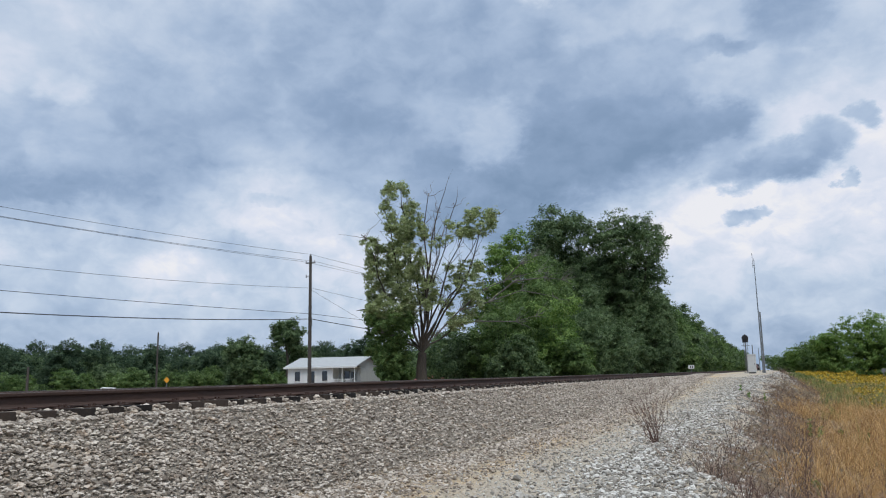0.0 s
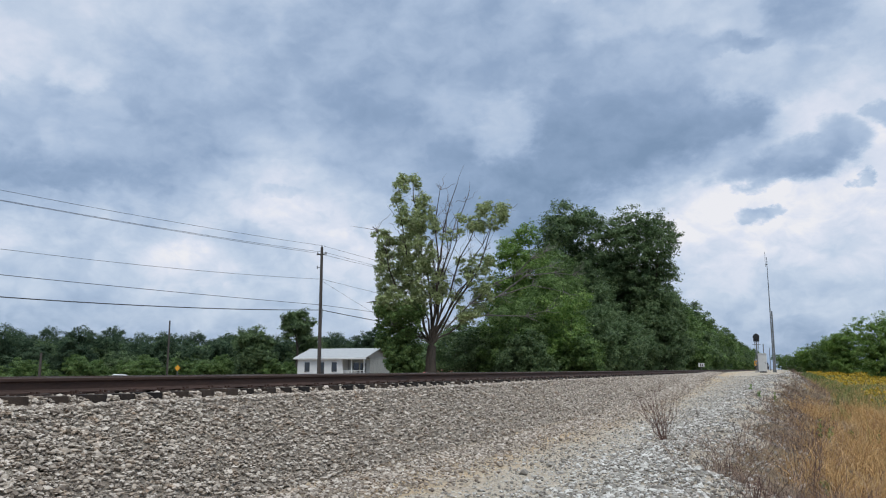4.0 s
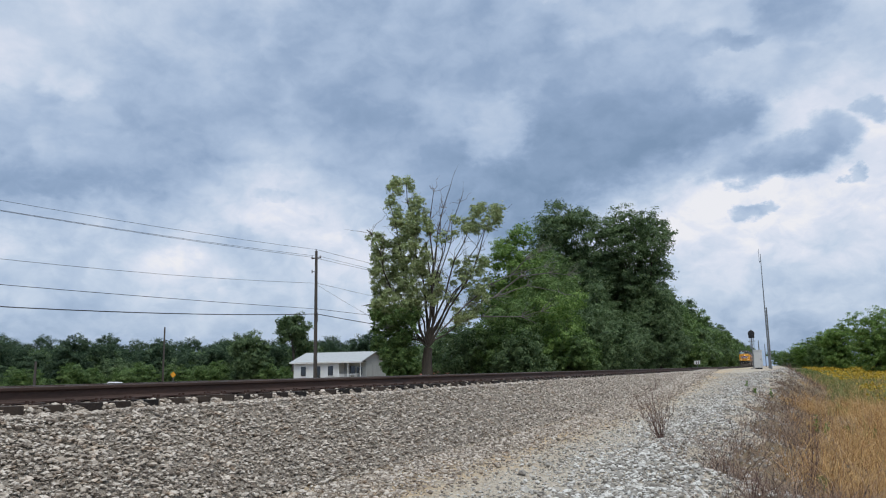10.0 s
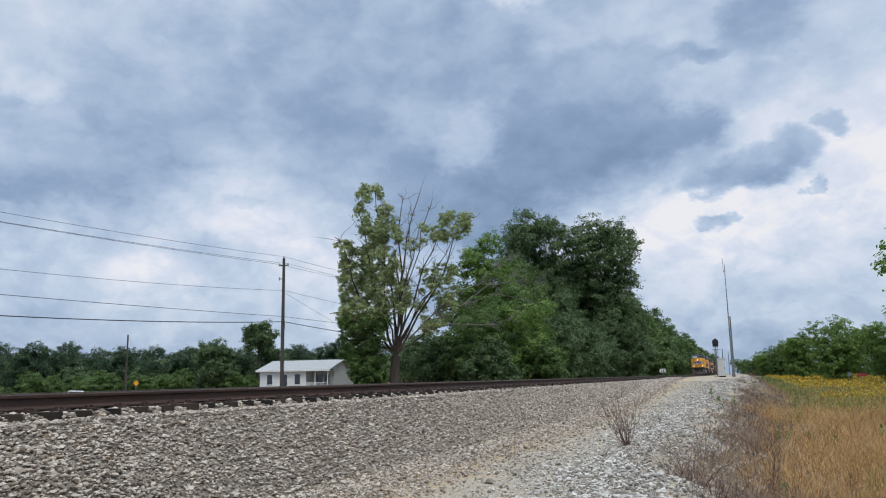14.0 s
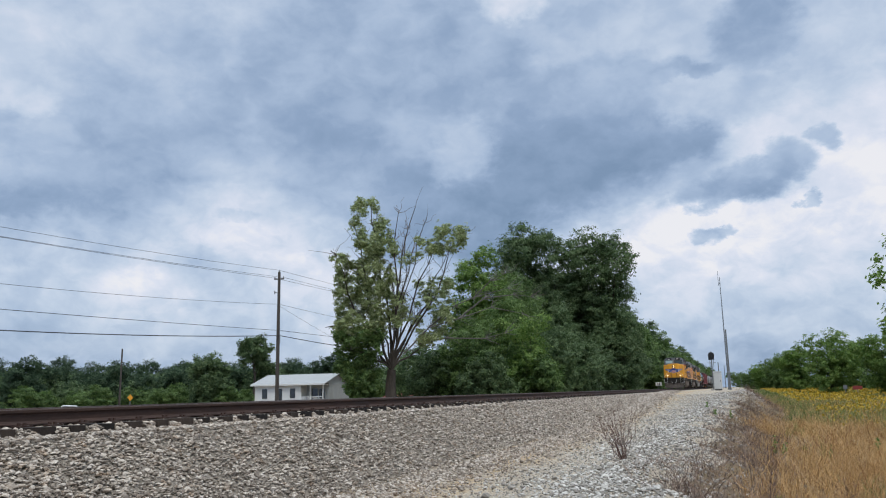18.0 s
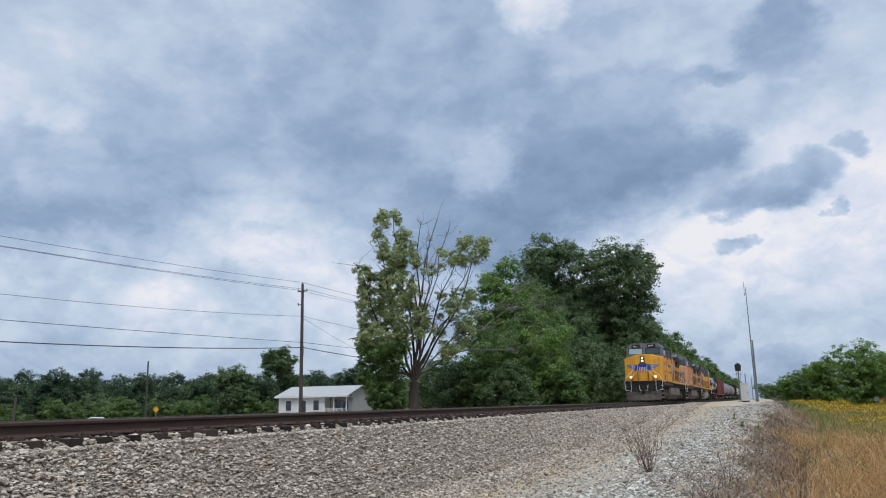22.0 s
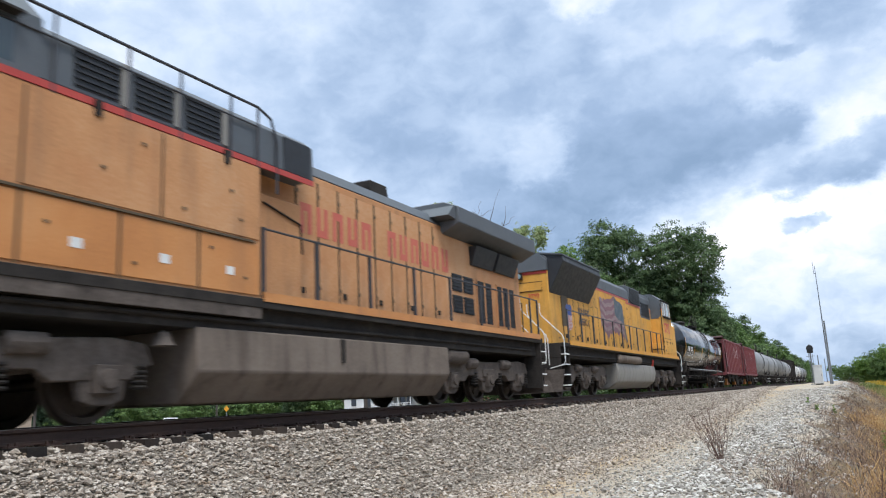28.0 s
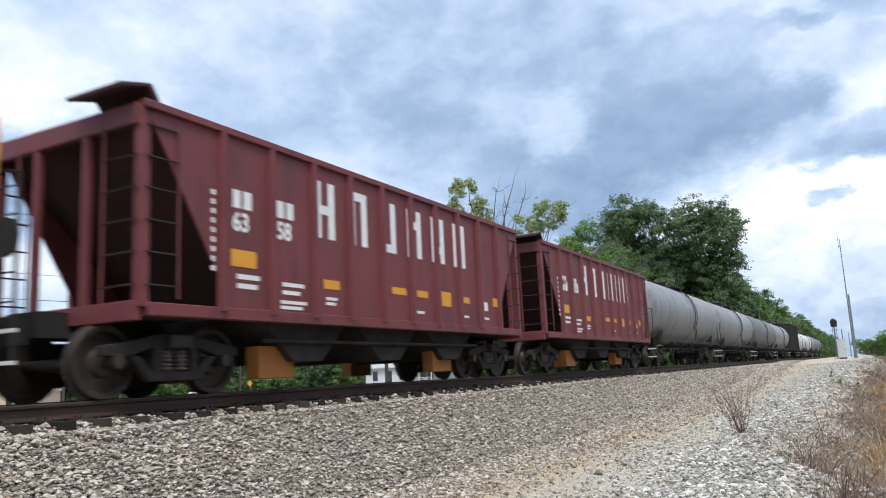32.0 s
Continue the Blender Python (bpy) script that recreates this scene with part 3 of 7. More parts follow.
# ---- plants ----
def leaf_mesh(name, rng, centres, radii, n, size, mat, shell=0.55, flat=0.75, fit=None, spray=30):
    """Leaves in sprays: small bent blades, gathered in twigs' ends thick towards the outside of each clump, with gaps between.
    fit: (low, high, reach), the heights and the half width that the crown fills."""
    centres, radii = np.asarray(centres, float), np.asarray(radii, float)
    m = max(n // spray, 8)
    w = (radii ** 2) / (radii ** 2).sum()
    k = rng.choice(len(centres), m, p=w)
    d = rng.normal(0, 1, (m, 3))
    d /= np.linalg.norm(d, axis=1)[:, None]
    bumps = 1 + 0.20 * np.sin(d[:, 0] * 7 + k) * np.cos(d[:, 1] * 6 + 2 * k) + 0.14 * np.sin(d[:, 2] * 9 + 3 * k)
    rad = radii[k] * (shell + (1 - shell) * rng.uniform(0, 1, m) ** 0.6) * bumps
    c = centres[k] + d * rad[:, None] * np.array([1, 1, flat])
    sub = rng.integers(0, m, n)
    reach = np.sqrt(size * radii.mean()) * 0.55
    p = c[sub] + rng.normal(0, 1, (n, 3)) * reach * np.array([0.62, 0.62, 0.42])
    if fit:
        lo, hi, wide = fit
        a, b = np.percentile(p[:, 2], (0.4, 99.7))
        p[:, 2] = lo + (p[:, 2] - a) / (b - a) * (hi - lo)
        q = np.percentile(np.abs(p[:, :2]), 98.5)
        p[:, :2] *= wide / q
    nrm = d[sub] * 0.95 + rng.normal(0, 0.45, (n, 3)) + np.array([0, 0, 0.75])
    nrm /= np.linalg.norm(nrm, axis=1)[:, None]
    t = np.cross(nrm, rng.normal(0, 1, (n, 3)))
    t /= np.linalg.norm(t, axis=1)[:, None] + 1e-9
    b = np.cross(nrm, t)
    s = size * rng.uniform(0.6, 1.35, n)[:, None]
    droop = nrm * s * -0.25
    v = np.stack([p - t * s * 0.7, p + b * s * 0.38 + droop * 0.2, p + t * s * 0.75 + droop, p - b * s * 0.38], 1).reshape(-1, 3)
    f = np.arange(4 * n).reshape(-1, 4)
    return raw_mesh(name, v, f, mat)


def wander(rng, a, b, n, amount):
    a, b = np.array(a, float), np.array(b, float)
    pts = [a + (b - a) * i / n for i in range(n + 1)]
    for i in range(1, n):
        pts[i] = pts[i] + rng.normal(0, amount, 3)
    return [tuple(p) for p in pts]


def tree(seed, height, spread, base, leaves, size, mat, label, category="tree", group="", at=(0, 0, 0), clumps=16, trunk=0.022, wood=None, squat=0.75, dome=False):
    """A broad tree: tapered trunk, limbs that reach into the clumps, and a crown of leaf sprays."""
    rng = np.random.default_rng(seed)
    t = thing("tree", label, category, group, at)
    r0 = height * trunk
    top = height * (base + 0.35)
    s = Shape().tube(wander(rng, (0, 0, -0.3), (rng.normal(0, .03) * height, rng.normal(0, .03) * height, top), 6, height * 0.008), r0, 9, r0 * 0.35)
    cz, rz = height * (1 + base) / 2, height * (1 - base) / 2
    cs, rs = [], []
    for i in range(clumps):
        q, w = 1 - 2 * (i + 0.5) / clumps, i * 2.39996 + rng.normal(0, 0.35)
        u = (math.sqrt(1 - q * q) * math.cos(w), math.sqrt(1 - q * q) * math.sin(w), q)
        k = rng.uniform(0.5, 0.74)
        if dome:                      # widest well up the crown, with a broad round top
            f = 0.10 + 0.76 * (i + 0.5) / clumps
            wide = math.sqrt(max(0.05, 1 - ((f - 0.60) / (0.62 if f < 0.60 else 0.36)) ** 2)) * (0.45 + 0.25 * (i % 3))
            cs.append((math.cos(w) * spread * 0.72 * wide, math.sin(w) * spread * 0.72 * wide, height * (base + (1 - base) * f)))
        else:
            cs.append((u[0] * spread * k, u[1] * spread * k, cz + u[2] * rz * k))
        rs.append(spread * rng.uniform(0.26, 0.46))
    cs.append((0, 0, cz))
    rs.append(spread * 0.6)
    for c in cs[::2]:
        z0 = height * rng.uniform(base * 0.7, base + 0.2)
        s.tube(wander(rng, (0, 0, z0), c, 4, height * 0.012), r0 * 0.38, 6, r0 * 0.08)
    part("trunk", s, wood or BARK, t, "dark grey-brown bark", smooth=60)
    part("crown", leaf_mesh("crown", rng, cs, rs, leaves, size, mat, flat=squat, fit=(height * base, height, spread)), mat, t)
    return t


def put(a, d, z=None):
    """A place d metres from the camera at azimuth a (degrees left of the track's line)."""
    x, y = -d * math.sin(radians(a)), d * math.cos(radians(a))
    return (x, y, float(land(x, y)) if z is None else z)


def half_dead_tree():
    rng = np.random.default_rng(7)
    at = put(24.5, 62)
    t = thing("tree", "tall half-dead tree, sparse olive leaves and bare upper branches", "tree", at=at)
    t.rotation_euler = (0, 0, radians(24.5))          # local x runs across the view
    D = 62.0

    def xz(a, e, y=0.0):
        """Local place of a direction: azimuth and elevation in degrees from the eye."""
        return (-(D + y) * math.tan(radians(a - 24.5)), y, 0.1 - at[2] + (D + y) / math.cos(radians(a - 24.5)) * math.tan(radians(e)))

    s = Shape()
    fork = (0.1, 0, 3.4)
    s.tube([(0, 0, -0.3), (0.05, 0, 0.4), (0.0, 0.05, 2.2), fork], 0.58, 12, 0.34)
    limbs = [((23.8, 13.4), 0.26), ((22.5, 13.8), 0.24), ((21.0, 10.9), 0.2), ((19.3, 11.7), 0.2), ((20.7, 7.9), 0.2), ((22.8, 10.4), 0.17), ((21.8, 12.6), 0.14), ((23.3, 11.6), 0.14), ((19.9, 10.7), 0.14),
             ((27.2, 12.6), 0.24), ((25.9, 14.2), 0.2), ((28.6, 10.3), 0.2), ((28.3, 5.0), 0.2), ((25.4, 8.3), 0.2), ((26.8, 8.4), 0.18), ((20.2, 5.2), 0.17), ((24.4, 9.6), 0.16), ((27.4, 3.2), 0.14)]
    ends = []
    for (a, e), r in limbs:
        tip = xz(a, e, rng.uniform(-2, 2))
        mid = tuple(fork[i] + (tip[i] - fork[i]) * 0.4 + rng.normal(0, 0.35) for i in range(3))
        line = wander(rng, fork, mid, 3, 0.12)[:-1] + wander(rng, mid, tip, 4, 0.22)
        s.tube(line, r * 0.5, 8, 0.025)
        ends += line[3:]
    for (a, e) in ((28.8, 10.1), (28.9, 10.6), (29.3, 4.9), (20.0, 6.0)):
        tip = xz(a, e, 1)
        root = min(ends, key=lambda p: (p[0] - tip[0]) ** 2 + (p[2] - tip[2]) ** 2)
        s.tube(wander(rng, root, tip, 3, 0.15), 0.07, 5, 0.02)
    part("trunk", s, BARK, t, "dark forked trunk with bare limbs", smooth=60)
    twig = Shape()
    for _ in range(420):
        p = ends[rng.integers(len(ends))]
        q = (p[0] + rng.normal(0.1, 0.7), p[1] + rng.normal(0, 0.8), p[2] + abs(rng.normal(0.9, 0.6)))
        twig.tube(wander(rng, p, q, 3, 0.1), 0.028, 4, 0.007)
    # pale dead boughs that fan out low towards the track side
    for line in ([(23.5, 2.9), (21.6, 4.8), (19.4, 5.4), (16.9, 6.2), (14.6, 5.7)], [(21.6, 4.8), (19.6, 6.4), (18.1, 7.0), (15.6, 7.6)], [(19.4, 5.4), (17.4, 6.9), (15.2, 7.1), (13.9, 6.9)],
                 [(22.4, 3.6), (20.3, 4.0), (17.4, 3.9), (15.9, 4.3)], [(18.1, 7.0), (16.9, 8.2), (16.0, 8.6)]):
        bough = [xz(a, e, -1.2 * i) for i, (a, e) in enumerate(line)]
        twig.tube(bough, 0.065, 6, 0.015)
        for i in range(22):
            p = bough[1 + i % (len(bough) - 1)]
            q = (p[0] + rng.uniform(-0.2, 1.5), p[1] + rng.normal(0, .5), p[2] + rng.uniform(-0.6, 1.3))
            twig.tube(wander(rng, p, q, 3, 0.07), 0.024, 4, 0.006)
    tagged(part("branching", twig, DEAD_WOOD, t, "bare grey twigs and dead boughs"), kind="stuff")
    # small leaf clumps scattered inside the crown's outlines (azimuth, elevation)
    crowns = [(75, [(27.5, 12.4), (27.1, 14.4), (25.7, 14.7), (25.3, 13.1), (24.2, 12.2), (24.1, 10.3), (25.8, 10.0), (27.1, 11.2)]),
              (230, [(28.9, 10.0), (26.6, 10.2), (24.1, 10.0), (24.4, 8.0), (23.3, 6.7), (23.6, 5.3), (25.0, 4.0), (26.6, 3.3), (28.0, 4.0), (28.9, 6.7), (28.3, 8.0)]),
              (120, [(28.5, 5.2), (25.2, 4.2), (25.3, 2.5), (25.2, 1.2), (27.1, 0.5), (28.2, 1.8)]),
              (38, [(22.0, 11.7), (20.4, 12.4), (18.9, 12.5), (18.6, 10.9), (19.9, 10.0), (21.7, 10.4)]),
              (52, [(23.0, 5.9), (21.9, 7.7), (20.2, 8.8), (19.6, 7.1), (19.9, 4.5), (22.2, 3.3)]),
              (14, [(24.0, 10.4), (22.0, 11.8), (20.2, 10.0), (21.4, 7.6), (23.4, 6.6)])]
    cs, rs, low = [], [], []
    for count, ring in crowns:
        got = 0
        while got < count:
            a, e = rng.uniform(18.5, 29.2), rng.uniform(-0.2, 15.0)
            odd = False
            for (a0, e0), (a1, e1) in zip(ring, ring[1:] + ring[:1]):
                if (e0 > e) != (e1 > e) and a < a0 + (a1 - a0) * (e - e0) / (e1 - e0):
                    odd = not odd
            if odd:
                r = rng.uniform(0.28, 0.66)
                if e < 4.6 and a > 24:
                    low.append(xz(a, e, rng.normal(0, 1.5)))
                else:
                    cs.append(xz(a, e, rng.normal(0, 1.7)))
                    rs.append(r)
                got += 1
    # low leaves take a darker green that paints in their shade
    part("low_crown", leaf_mesh("low_crown", rng, low, [0.6] * len(low), 26000, 0.12, LEAF_MID, 0.05, 1.0, spray=16), LEAF_MID, t, "leaves low on the trunk, shade painted as darker green")
    part("crown", leaf_mesh("crown", rng, cs, rs, 86000, 0.115, LEAF_OLIVE, 0.05, 1.0, spray=16), LEAF_OLIVE, t, "thin olive foliage with gaps of sky")
    return t


half_dead_tree()
TREES_NEAR = "wood beside the track"
tree(21, 17.2, 3.9, 0.10, 40000, 0.20, LEAF_FRESH, "leafy light-green tree at the front of a wood", group=TREES_NEAR, at=put(17.9, 84), clumps=22)
tree(22, 24.7, 5.5, 0.16, 74000, 0.22, LEAF_DARK, "tall dense dark-green hardwood above the wood", group=TREES_NEAR, at=put(13.7, 108), clumps=34, dome=True)
tree(23, 23.9, 5.3, 0.14, 72000, 0.22, LEAF_DARK, "tall dense dark-green hardwood with a domed crown", group=TREES_NEAR, at=put(8.9, 112), clumps=34, dome=True)
tree(24, 19.0, 5.0, 0.02, 36000, 0.26, LEAF_DARK, "dense dark-green hardwood inside the wood", group=TREES_NEAR, at=put(11.3, 116), clumps=20)
tree(25, 12.6, 3.2, 0.0, 24000, 0.26, LEAF_DARK, "dark-green tree at the edge of the wood", group=TREES_NEAR, at=put(7.3, 120), clumps=14)
tree(26, 16.4, 4.4, 0.03, 32000, 0.23, LEAF_MID, "green tree behind the leafy front of the wood", group=TREES_NEAR, at=put(15.6, 98), clumps=18)
# LEAF_DARK below 13 degrees paints in the deep shade under the tall crowns
low_wood = [(21.0, 70, 5.6, 2.9, LEAF_DARK), (18.6, 68, 7.4, 3.0, LEAF_MID), (16.6, 72, 9.6, 3.4, LEAF_MID), (14.6, 70, 8.2, 3.0, LEAF_FRESH), (12.6, 78, 7.4, 2.9, LEAF_DARK), (10.6, 84, 6.4, 3.0, LEAF_DARK),
            (15.9, 82, 12.9, 3.8, LEAF_MID), (12.4, 90, 11.4, 3.8, LEAF_DARK), (9.4, 103, 9.0, 3.4, LEAF_DARK), (7.6, 110, 9.0, 3.2, LEAF_DARK), (22.4, 80, 6.5, 3.4, LEAF_DARK), (19.6, 84, 9.8, 3.2, LEAF_MID),
            (26.4, 74, 3.6, 1.7, LEAF_MID), (13.6, 68, 4.4, 2.2, LEAF_MID), (17.4, 65, 4.6, 2.4, LEAF_DARK), (11.6, 84, 4.8, 2.4, LEAF_DARK)]
for i, (a, d, h, r, m) in enumerate(low_wood):
    tree(40 + i, h, r, 0.0, 15000, 0.17, m, "bushy green understorey tree at the wood's edge", group=TREES_NEAR, at=put(a, d), clumps=13)
# the wood goes on along the far side of the line
row_master = [tree(60 + i, h, 5.0, 0.0, 14000, 0.36, m, "green tree in the row along the railway", group="trees along the line", at=(-19.5, 136 + i * 8, -1.35), clumps=14)
              for i, (h, m) in enumerate(((14.5, LEAF_MID), (15.5, LEAF_DARK), (13.8, LEAF_MID)))]
rng_row = np.random.default_rng(4)
for i in range(34):
    y = 160 + i * 9 + i * i * 0.3
    x = -19.0 + rng_row.uniform(-1.5, 1.0)
    copy_thing(row_master[i % 3], pose(x, y, -1.35, 0, 0, rng_row.uniform(0, 360)))
# trees past the meadow, on the near side of the line
for i, (a, d, h, r, m) in enumerate([(-6.0, 132, 9.9, 4.3, LEAF_FRESH), (-9.6, 125, 9.4, 4.2, LEAF_FRESH), (-4.0, 160, 8.2, 3.6, LEAF_FRESH), (-2.9, 195, 7.8, 4.2, LEAF_MID), (-1.9, 250, 7.6, 4.6, LEAF_FRESH), (-1.2, 310, 7.6, 5.0, LEAF_MID),
                                     (-0.3, 420, 8.0, 6.0, LEAF_MID), (-12.5, 120, 10.0, 5.6, LEAF_MID), (-7.9, 165, 9.8, 4.4, LEAF_MID), (-16, 118, 10.5, 5.6, LEAF_FRESH), (-3.4, 225, 8.8, 4.4, LEAF_MID)]):
    tree(80 + i, h, r, 0.05, 24000, 0.20, m, "round leafy tree beyond the flower meadow", group="trees beyond the meadow", at=put(a, d), clumps=22, dome=True)
# a wood on the meadow's far side, mirrored in the black tank
for i in range(15):
    copy_thing(row_master[i % 3], pose(33 + rng_row.uniform(-3, 3), 70 - i * 8, -2.0, 0, 0, rng_row.uniform(0, 360)))
tree(95, 8.3, 2.3, 0.35, 5000, 0.13, LEAF_FRESH, "slender leafy tree at the meadow's edge", at=put(-13.0, 36), clumps=12, trunk=0.012)
# wooded skyline beyond the house and the road
sky_master = [tree(100 + i, h, r, b, 20000, 0.27, m, "tree of the distant wooded skyline", group="distant wood", at=put(a, 200), clumps=9)
              for i, (h, r, b, m, a) in enumerate(((10.8, 6.0, 0.0, LEAF_FAR, 53), (10.0, 5.4, 0.0, LEAF_FAR, 50), (11.8, 4.4, 0.0, LEAF_FAR, 47), (9.6, 6.4, 0.0, LEAF_DARK, 44)))]
rng_far = np.random.default_rng(8)
for i in range(74):
    a = 24 + i * 0.58 + rng_far.uniform(-0.3, 0.3)
    d = rng_far.uniform(190, 225) if i % 2 else rng_far.uniform(150, 175)
    x, y, z = put(a, d)
    copy_thing(sky_master[rng_far.integers(4)], pose(x, y, z - (rng_far.uniform(-0.6, 0.9) if i % 2 else 0.8 + rng_far.uniform(0, 2.4)), 0, 0, rng_far.uniform(0, 360)))
bush_master = tree(118, 4.6, 3.6, 0.0, 9000, 0.22, LEAF_MID, "light green bushy growth before the distant wood", group="bushes before the wood", at=put(40, 142), clumps=12)
for i in range(9):
    x, y, z = put(25.5 + i * 3.3 + rng_far.uniform(-0.5, 0.5), rng_far.uniform(132, 150))
    copy_thing(bush_master, pose(x, y, z - rng_far.uniform(0, 1.6), 0, 0, rng_far.uniform(0, 360)))
for i in range(12):
    x, y, z = put(-13.5 + i * 1.12, 185 + i * i * 1.6)
    copy_thing(bush_master, pose(x, y, z - rng_far.uniform(1.2, 2.2), 0, 0, rng_far.uniform(0, 360)))
tree(120, 9.2, 3.7, 0.02, 18000, 0.28, LEAF_DARK, "rounded dark-green tree standing clear near the house", at=put(37.5, 135), clumps=14)
tree(121, 12.6, 2.9, 0.55, 9000, 0.28, LEAF_DARK, "tall pine with an open crown behind the house", at=put(34.3, 138), clumps=9)
tree(122, 8.0, 3.6, 0.0, 12000, 0.28, LEAF_DARK, "dark-green tree behind the house", at=put(33.3, 142), clumps=12)


# ---- grass, weeds and flowers ----
def blades(name, x, y, h, w, lean, mat, rng):
    """Upright blades, bent once, each its own island."""
    n = len(x)
    a = rng.uniform(0, 6.283, n)
    u = np.stack([np.cos(a), np.sin(a), np.zeros(n)], 1)
    bend = np.stack([rng.normal(0, 1, n), rng.normal(0, 1, n), np.zeros(n)], 1) * (h * lean)[:, None]
    p = np.stack([x, y, land(x, y) - 0.02], 1)
    up = np.array([0, 0, 1.0])
    m = p + up * (h * 0.6)[:, None] + bend * 0.35
    t = p + up * h[:, None] + bend
    hw = u * w[:, None] / 2
    v = np.stack([p - hw, p + hw, m + hw * 0.8, m - hw * 0.8, t + hw * 0.2, t - hw * 0.2], 1).reshape(-1, 3)
    k = (np.arange(n) * 6)[:, None]
    f = np.concatenate([k + np.array([[0, 1, 2, 3]]), k + np.array([[3, 2, 4, 5]])], 0)
    return raw_mesh(name, v, f, mat)


def meadow():
    def place(n, y0, y1, a, b, seed, power=1.8):
        x, y, rng = scatter(n, y0, y1, lambda y: path_edge(y) + a, lambda y: path_edge(y) + b + y * 0.22, seed, power)
        return x, y, rng
    big = lambda y: 1 + 0.018 * np.maximum(y - 6, 0)
    patch = lambda x, y: np.sin(x * 0.9 + 1.3) + np.sin(y * 0.55) + np.sin(x * 0.37 - y * 0.29)
    def tufts(n, each, y0, y1, a, b, seed, wide, power=1.8):
        """Blades gathered in tufts: places, the way out from the tuft's heart, and the tuft's own random number."""
        cx, cy, rng = place(n, y0, y1, a, b, seed, power)
        k = rng.integers(0, n, n * each)
        out = rng.normal(0, 1, (n * each, 2)) * (wide * rng.uniform(0.5, 1.5, n))[k][:, None]
        return cx[k] + out[:, 0], cy[k] + out[:, 1], rng.uniform(0, 1, n)[k], rng
    # dry tan grass over the bank and the meadow
    x, y, own, rng = tufts(7600, 20, 7.0, 130, 1.4, 9.0, 51, 0.16)
    h = rng.gamma(7, 0.40 / 7, len(x)).clip(0.12, 0.8) * (0.55 + 0.75 * own)
    keep = (rng.uniform(0, 1, len(x)) < smoothstep(1.2, 3.4, x - path_edge(y) + 0.5 * patch(x, y))) & ((y < 45) | (own < 0.5))
    x, y, h = x[keep], y[keep], h[keep]
    tagged(new("dry_grass", blades("dry_grass", x, y, h, 0.007 * big(y), rng.uniform(0.2, 1.3, len(x)), GRASS_TAN, rng)), "dry tan grass of the rough meadow", "grass", kind="stuff")
    # greener grass in patches and further out
    x, y, rng = place(60000, 4.0, 200, 3.0, 14.0, 52, 1.4)
    keep = (patch(x, y) > 0.5) | (y > 45)
    x, y = x[keep], y[keep]
    h = rng.gamma(7, 0.45 / 7, len(x)).clip(0.15, 0.8)
    tagged(new("green_grass", blades("green_grass", x, y, h, 0.011 * big(y), rng.uniform(0.15, 0.5, len(x)), GRASS_GREEN, rng)), "green grass patches in the meadow", "grass", kind="stuff")
    # dead grey-brown weeds along the bank: a low mat, and taller tufts on it
    for seed, n, each, wide, tall, lean in ((53, 5200, 18, 0.20, 0.13, (1.2, 3.4)), (56, 2300, 26, 0.15, 0.34, (0.3, 1.3))):
        x, y, own, rng = tufts(n, each, 7.0, 85, -0.5, 5.2, seed, wide)
        d = x - path_edge(y)
        keep = rng.uniform(0, 1, len(x)) < smoothstep(0.0, 1.0, d + 0.45 * patch(x, y) * own) * (1 - smoothstep(1.7, 3.9, d + 0.5 * patch(x, y)))
        x, y, own = x[keep], y[keep], own[keep]
        h = rng.gamma(4, tall / 4, len(x)).clip(0.04, 0.7) * (0.4 + 0.9 * own)
        tagged(new("dead_weeds", blades("dead_weeds", x, y, h, 0.0065 * big(y), rng.uniform(*lean, len(x)), WEED_GREY, rng)), "dead grey-brown weeds on the gravel bank", "weeds", kind="stuff")
    # yellow flower heads
    x, y, rng = place(42000, 9, 215, 5.0, 24.0, 54, 1.0)
    keep = rng.uniform(0, 1, len(x)) < smoothstep(24, 70, y + 8 * patch(x, y)) * smoothstep(-1.6, 0.6, patch(x * 0.6, y * 0.4)) + 0.02
    x, y = x[keep], y[keep]
    n = len(x)
    s = 0.030 * big(y) * rng.uniform(0.7, 1.4, n)
    c = np.stack([x, y, land(x, y) + rng.uniform(0.4, 0.75, n)], 1)
    t = rng.normal(0, 1, (n, 3)) * np.array([1, 1, 0.5])
    t /= np.linalg.norm(t, axis=1)[:, None]
    b = np.cross(t, rng.normal(0, 1, (n, 3)))
    b /= np.linalg.norm(b, axis=1)[:, None]
    v = np.stack([c - t * s[:, None], c - b * s[:, None], c + t * s[:, None], c + b * s[:, None]], 1).reshape(-1, 3)
    tagged(new("yellow_flowers", raw_mesh("yellow_flowers", v, np.arange(4 * n).reshape(-1, 4), FLOWER)), "yellow wildflowers massed across the meadow", "flowers", kind="stuff")


meadow()


def bare_shrub(at, h, seed, label, mat, n=26, wide=0.35):
    rng = np.random.default_rng(seed)
    t = thing("shrub", label, "shrub", "bare shrubs", at)
    s = Shape()
    for _ in range(n):
        a, k = rng.uniform(0, 6.283), rng.uniform(0.5, 1.0)
        tip = (math.cos(a) * wide * h * rng.uniform(0.2, 1.1), math.sin(a) * wide * h * rng.uniform(0.2, 1.1), h * k)
        line = wander(rng, (rng.normal(0, .03), rng.normal(0, .03), -0.05), tip, 4, 0.03 * h)
        s.tube(line, 0.006, 4, 0.003)
        for _ in range(3):
            p = line[rng.integers(2, 5)]
            q = (p[0] + rng.normal(0, .10) * h, p[1] + rng.normal(0, .10) * h, p[2] + rng.uniform(0.02, .16) * h)
            s.tube([p, q], 0.005, 3, 0.002)
    tagged(part("branching", s, mat, t, smooth=0), kind="stuff")
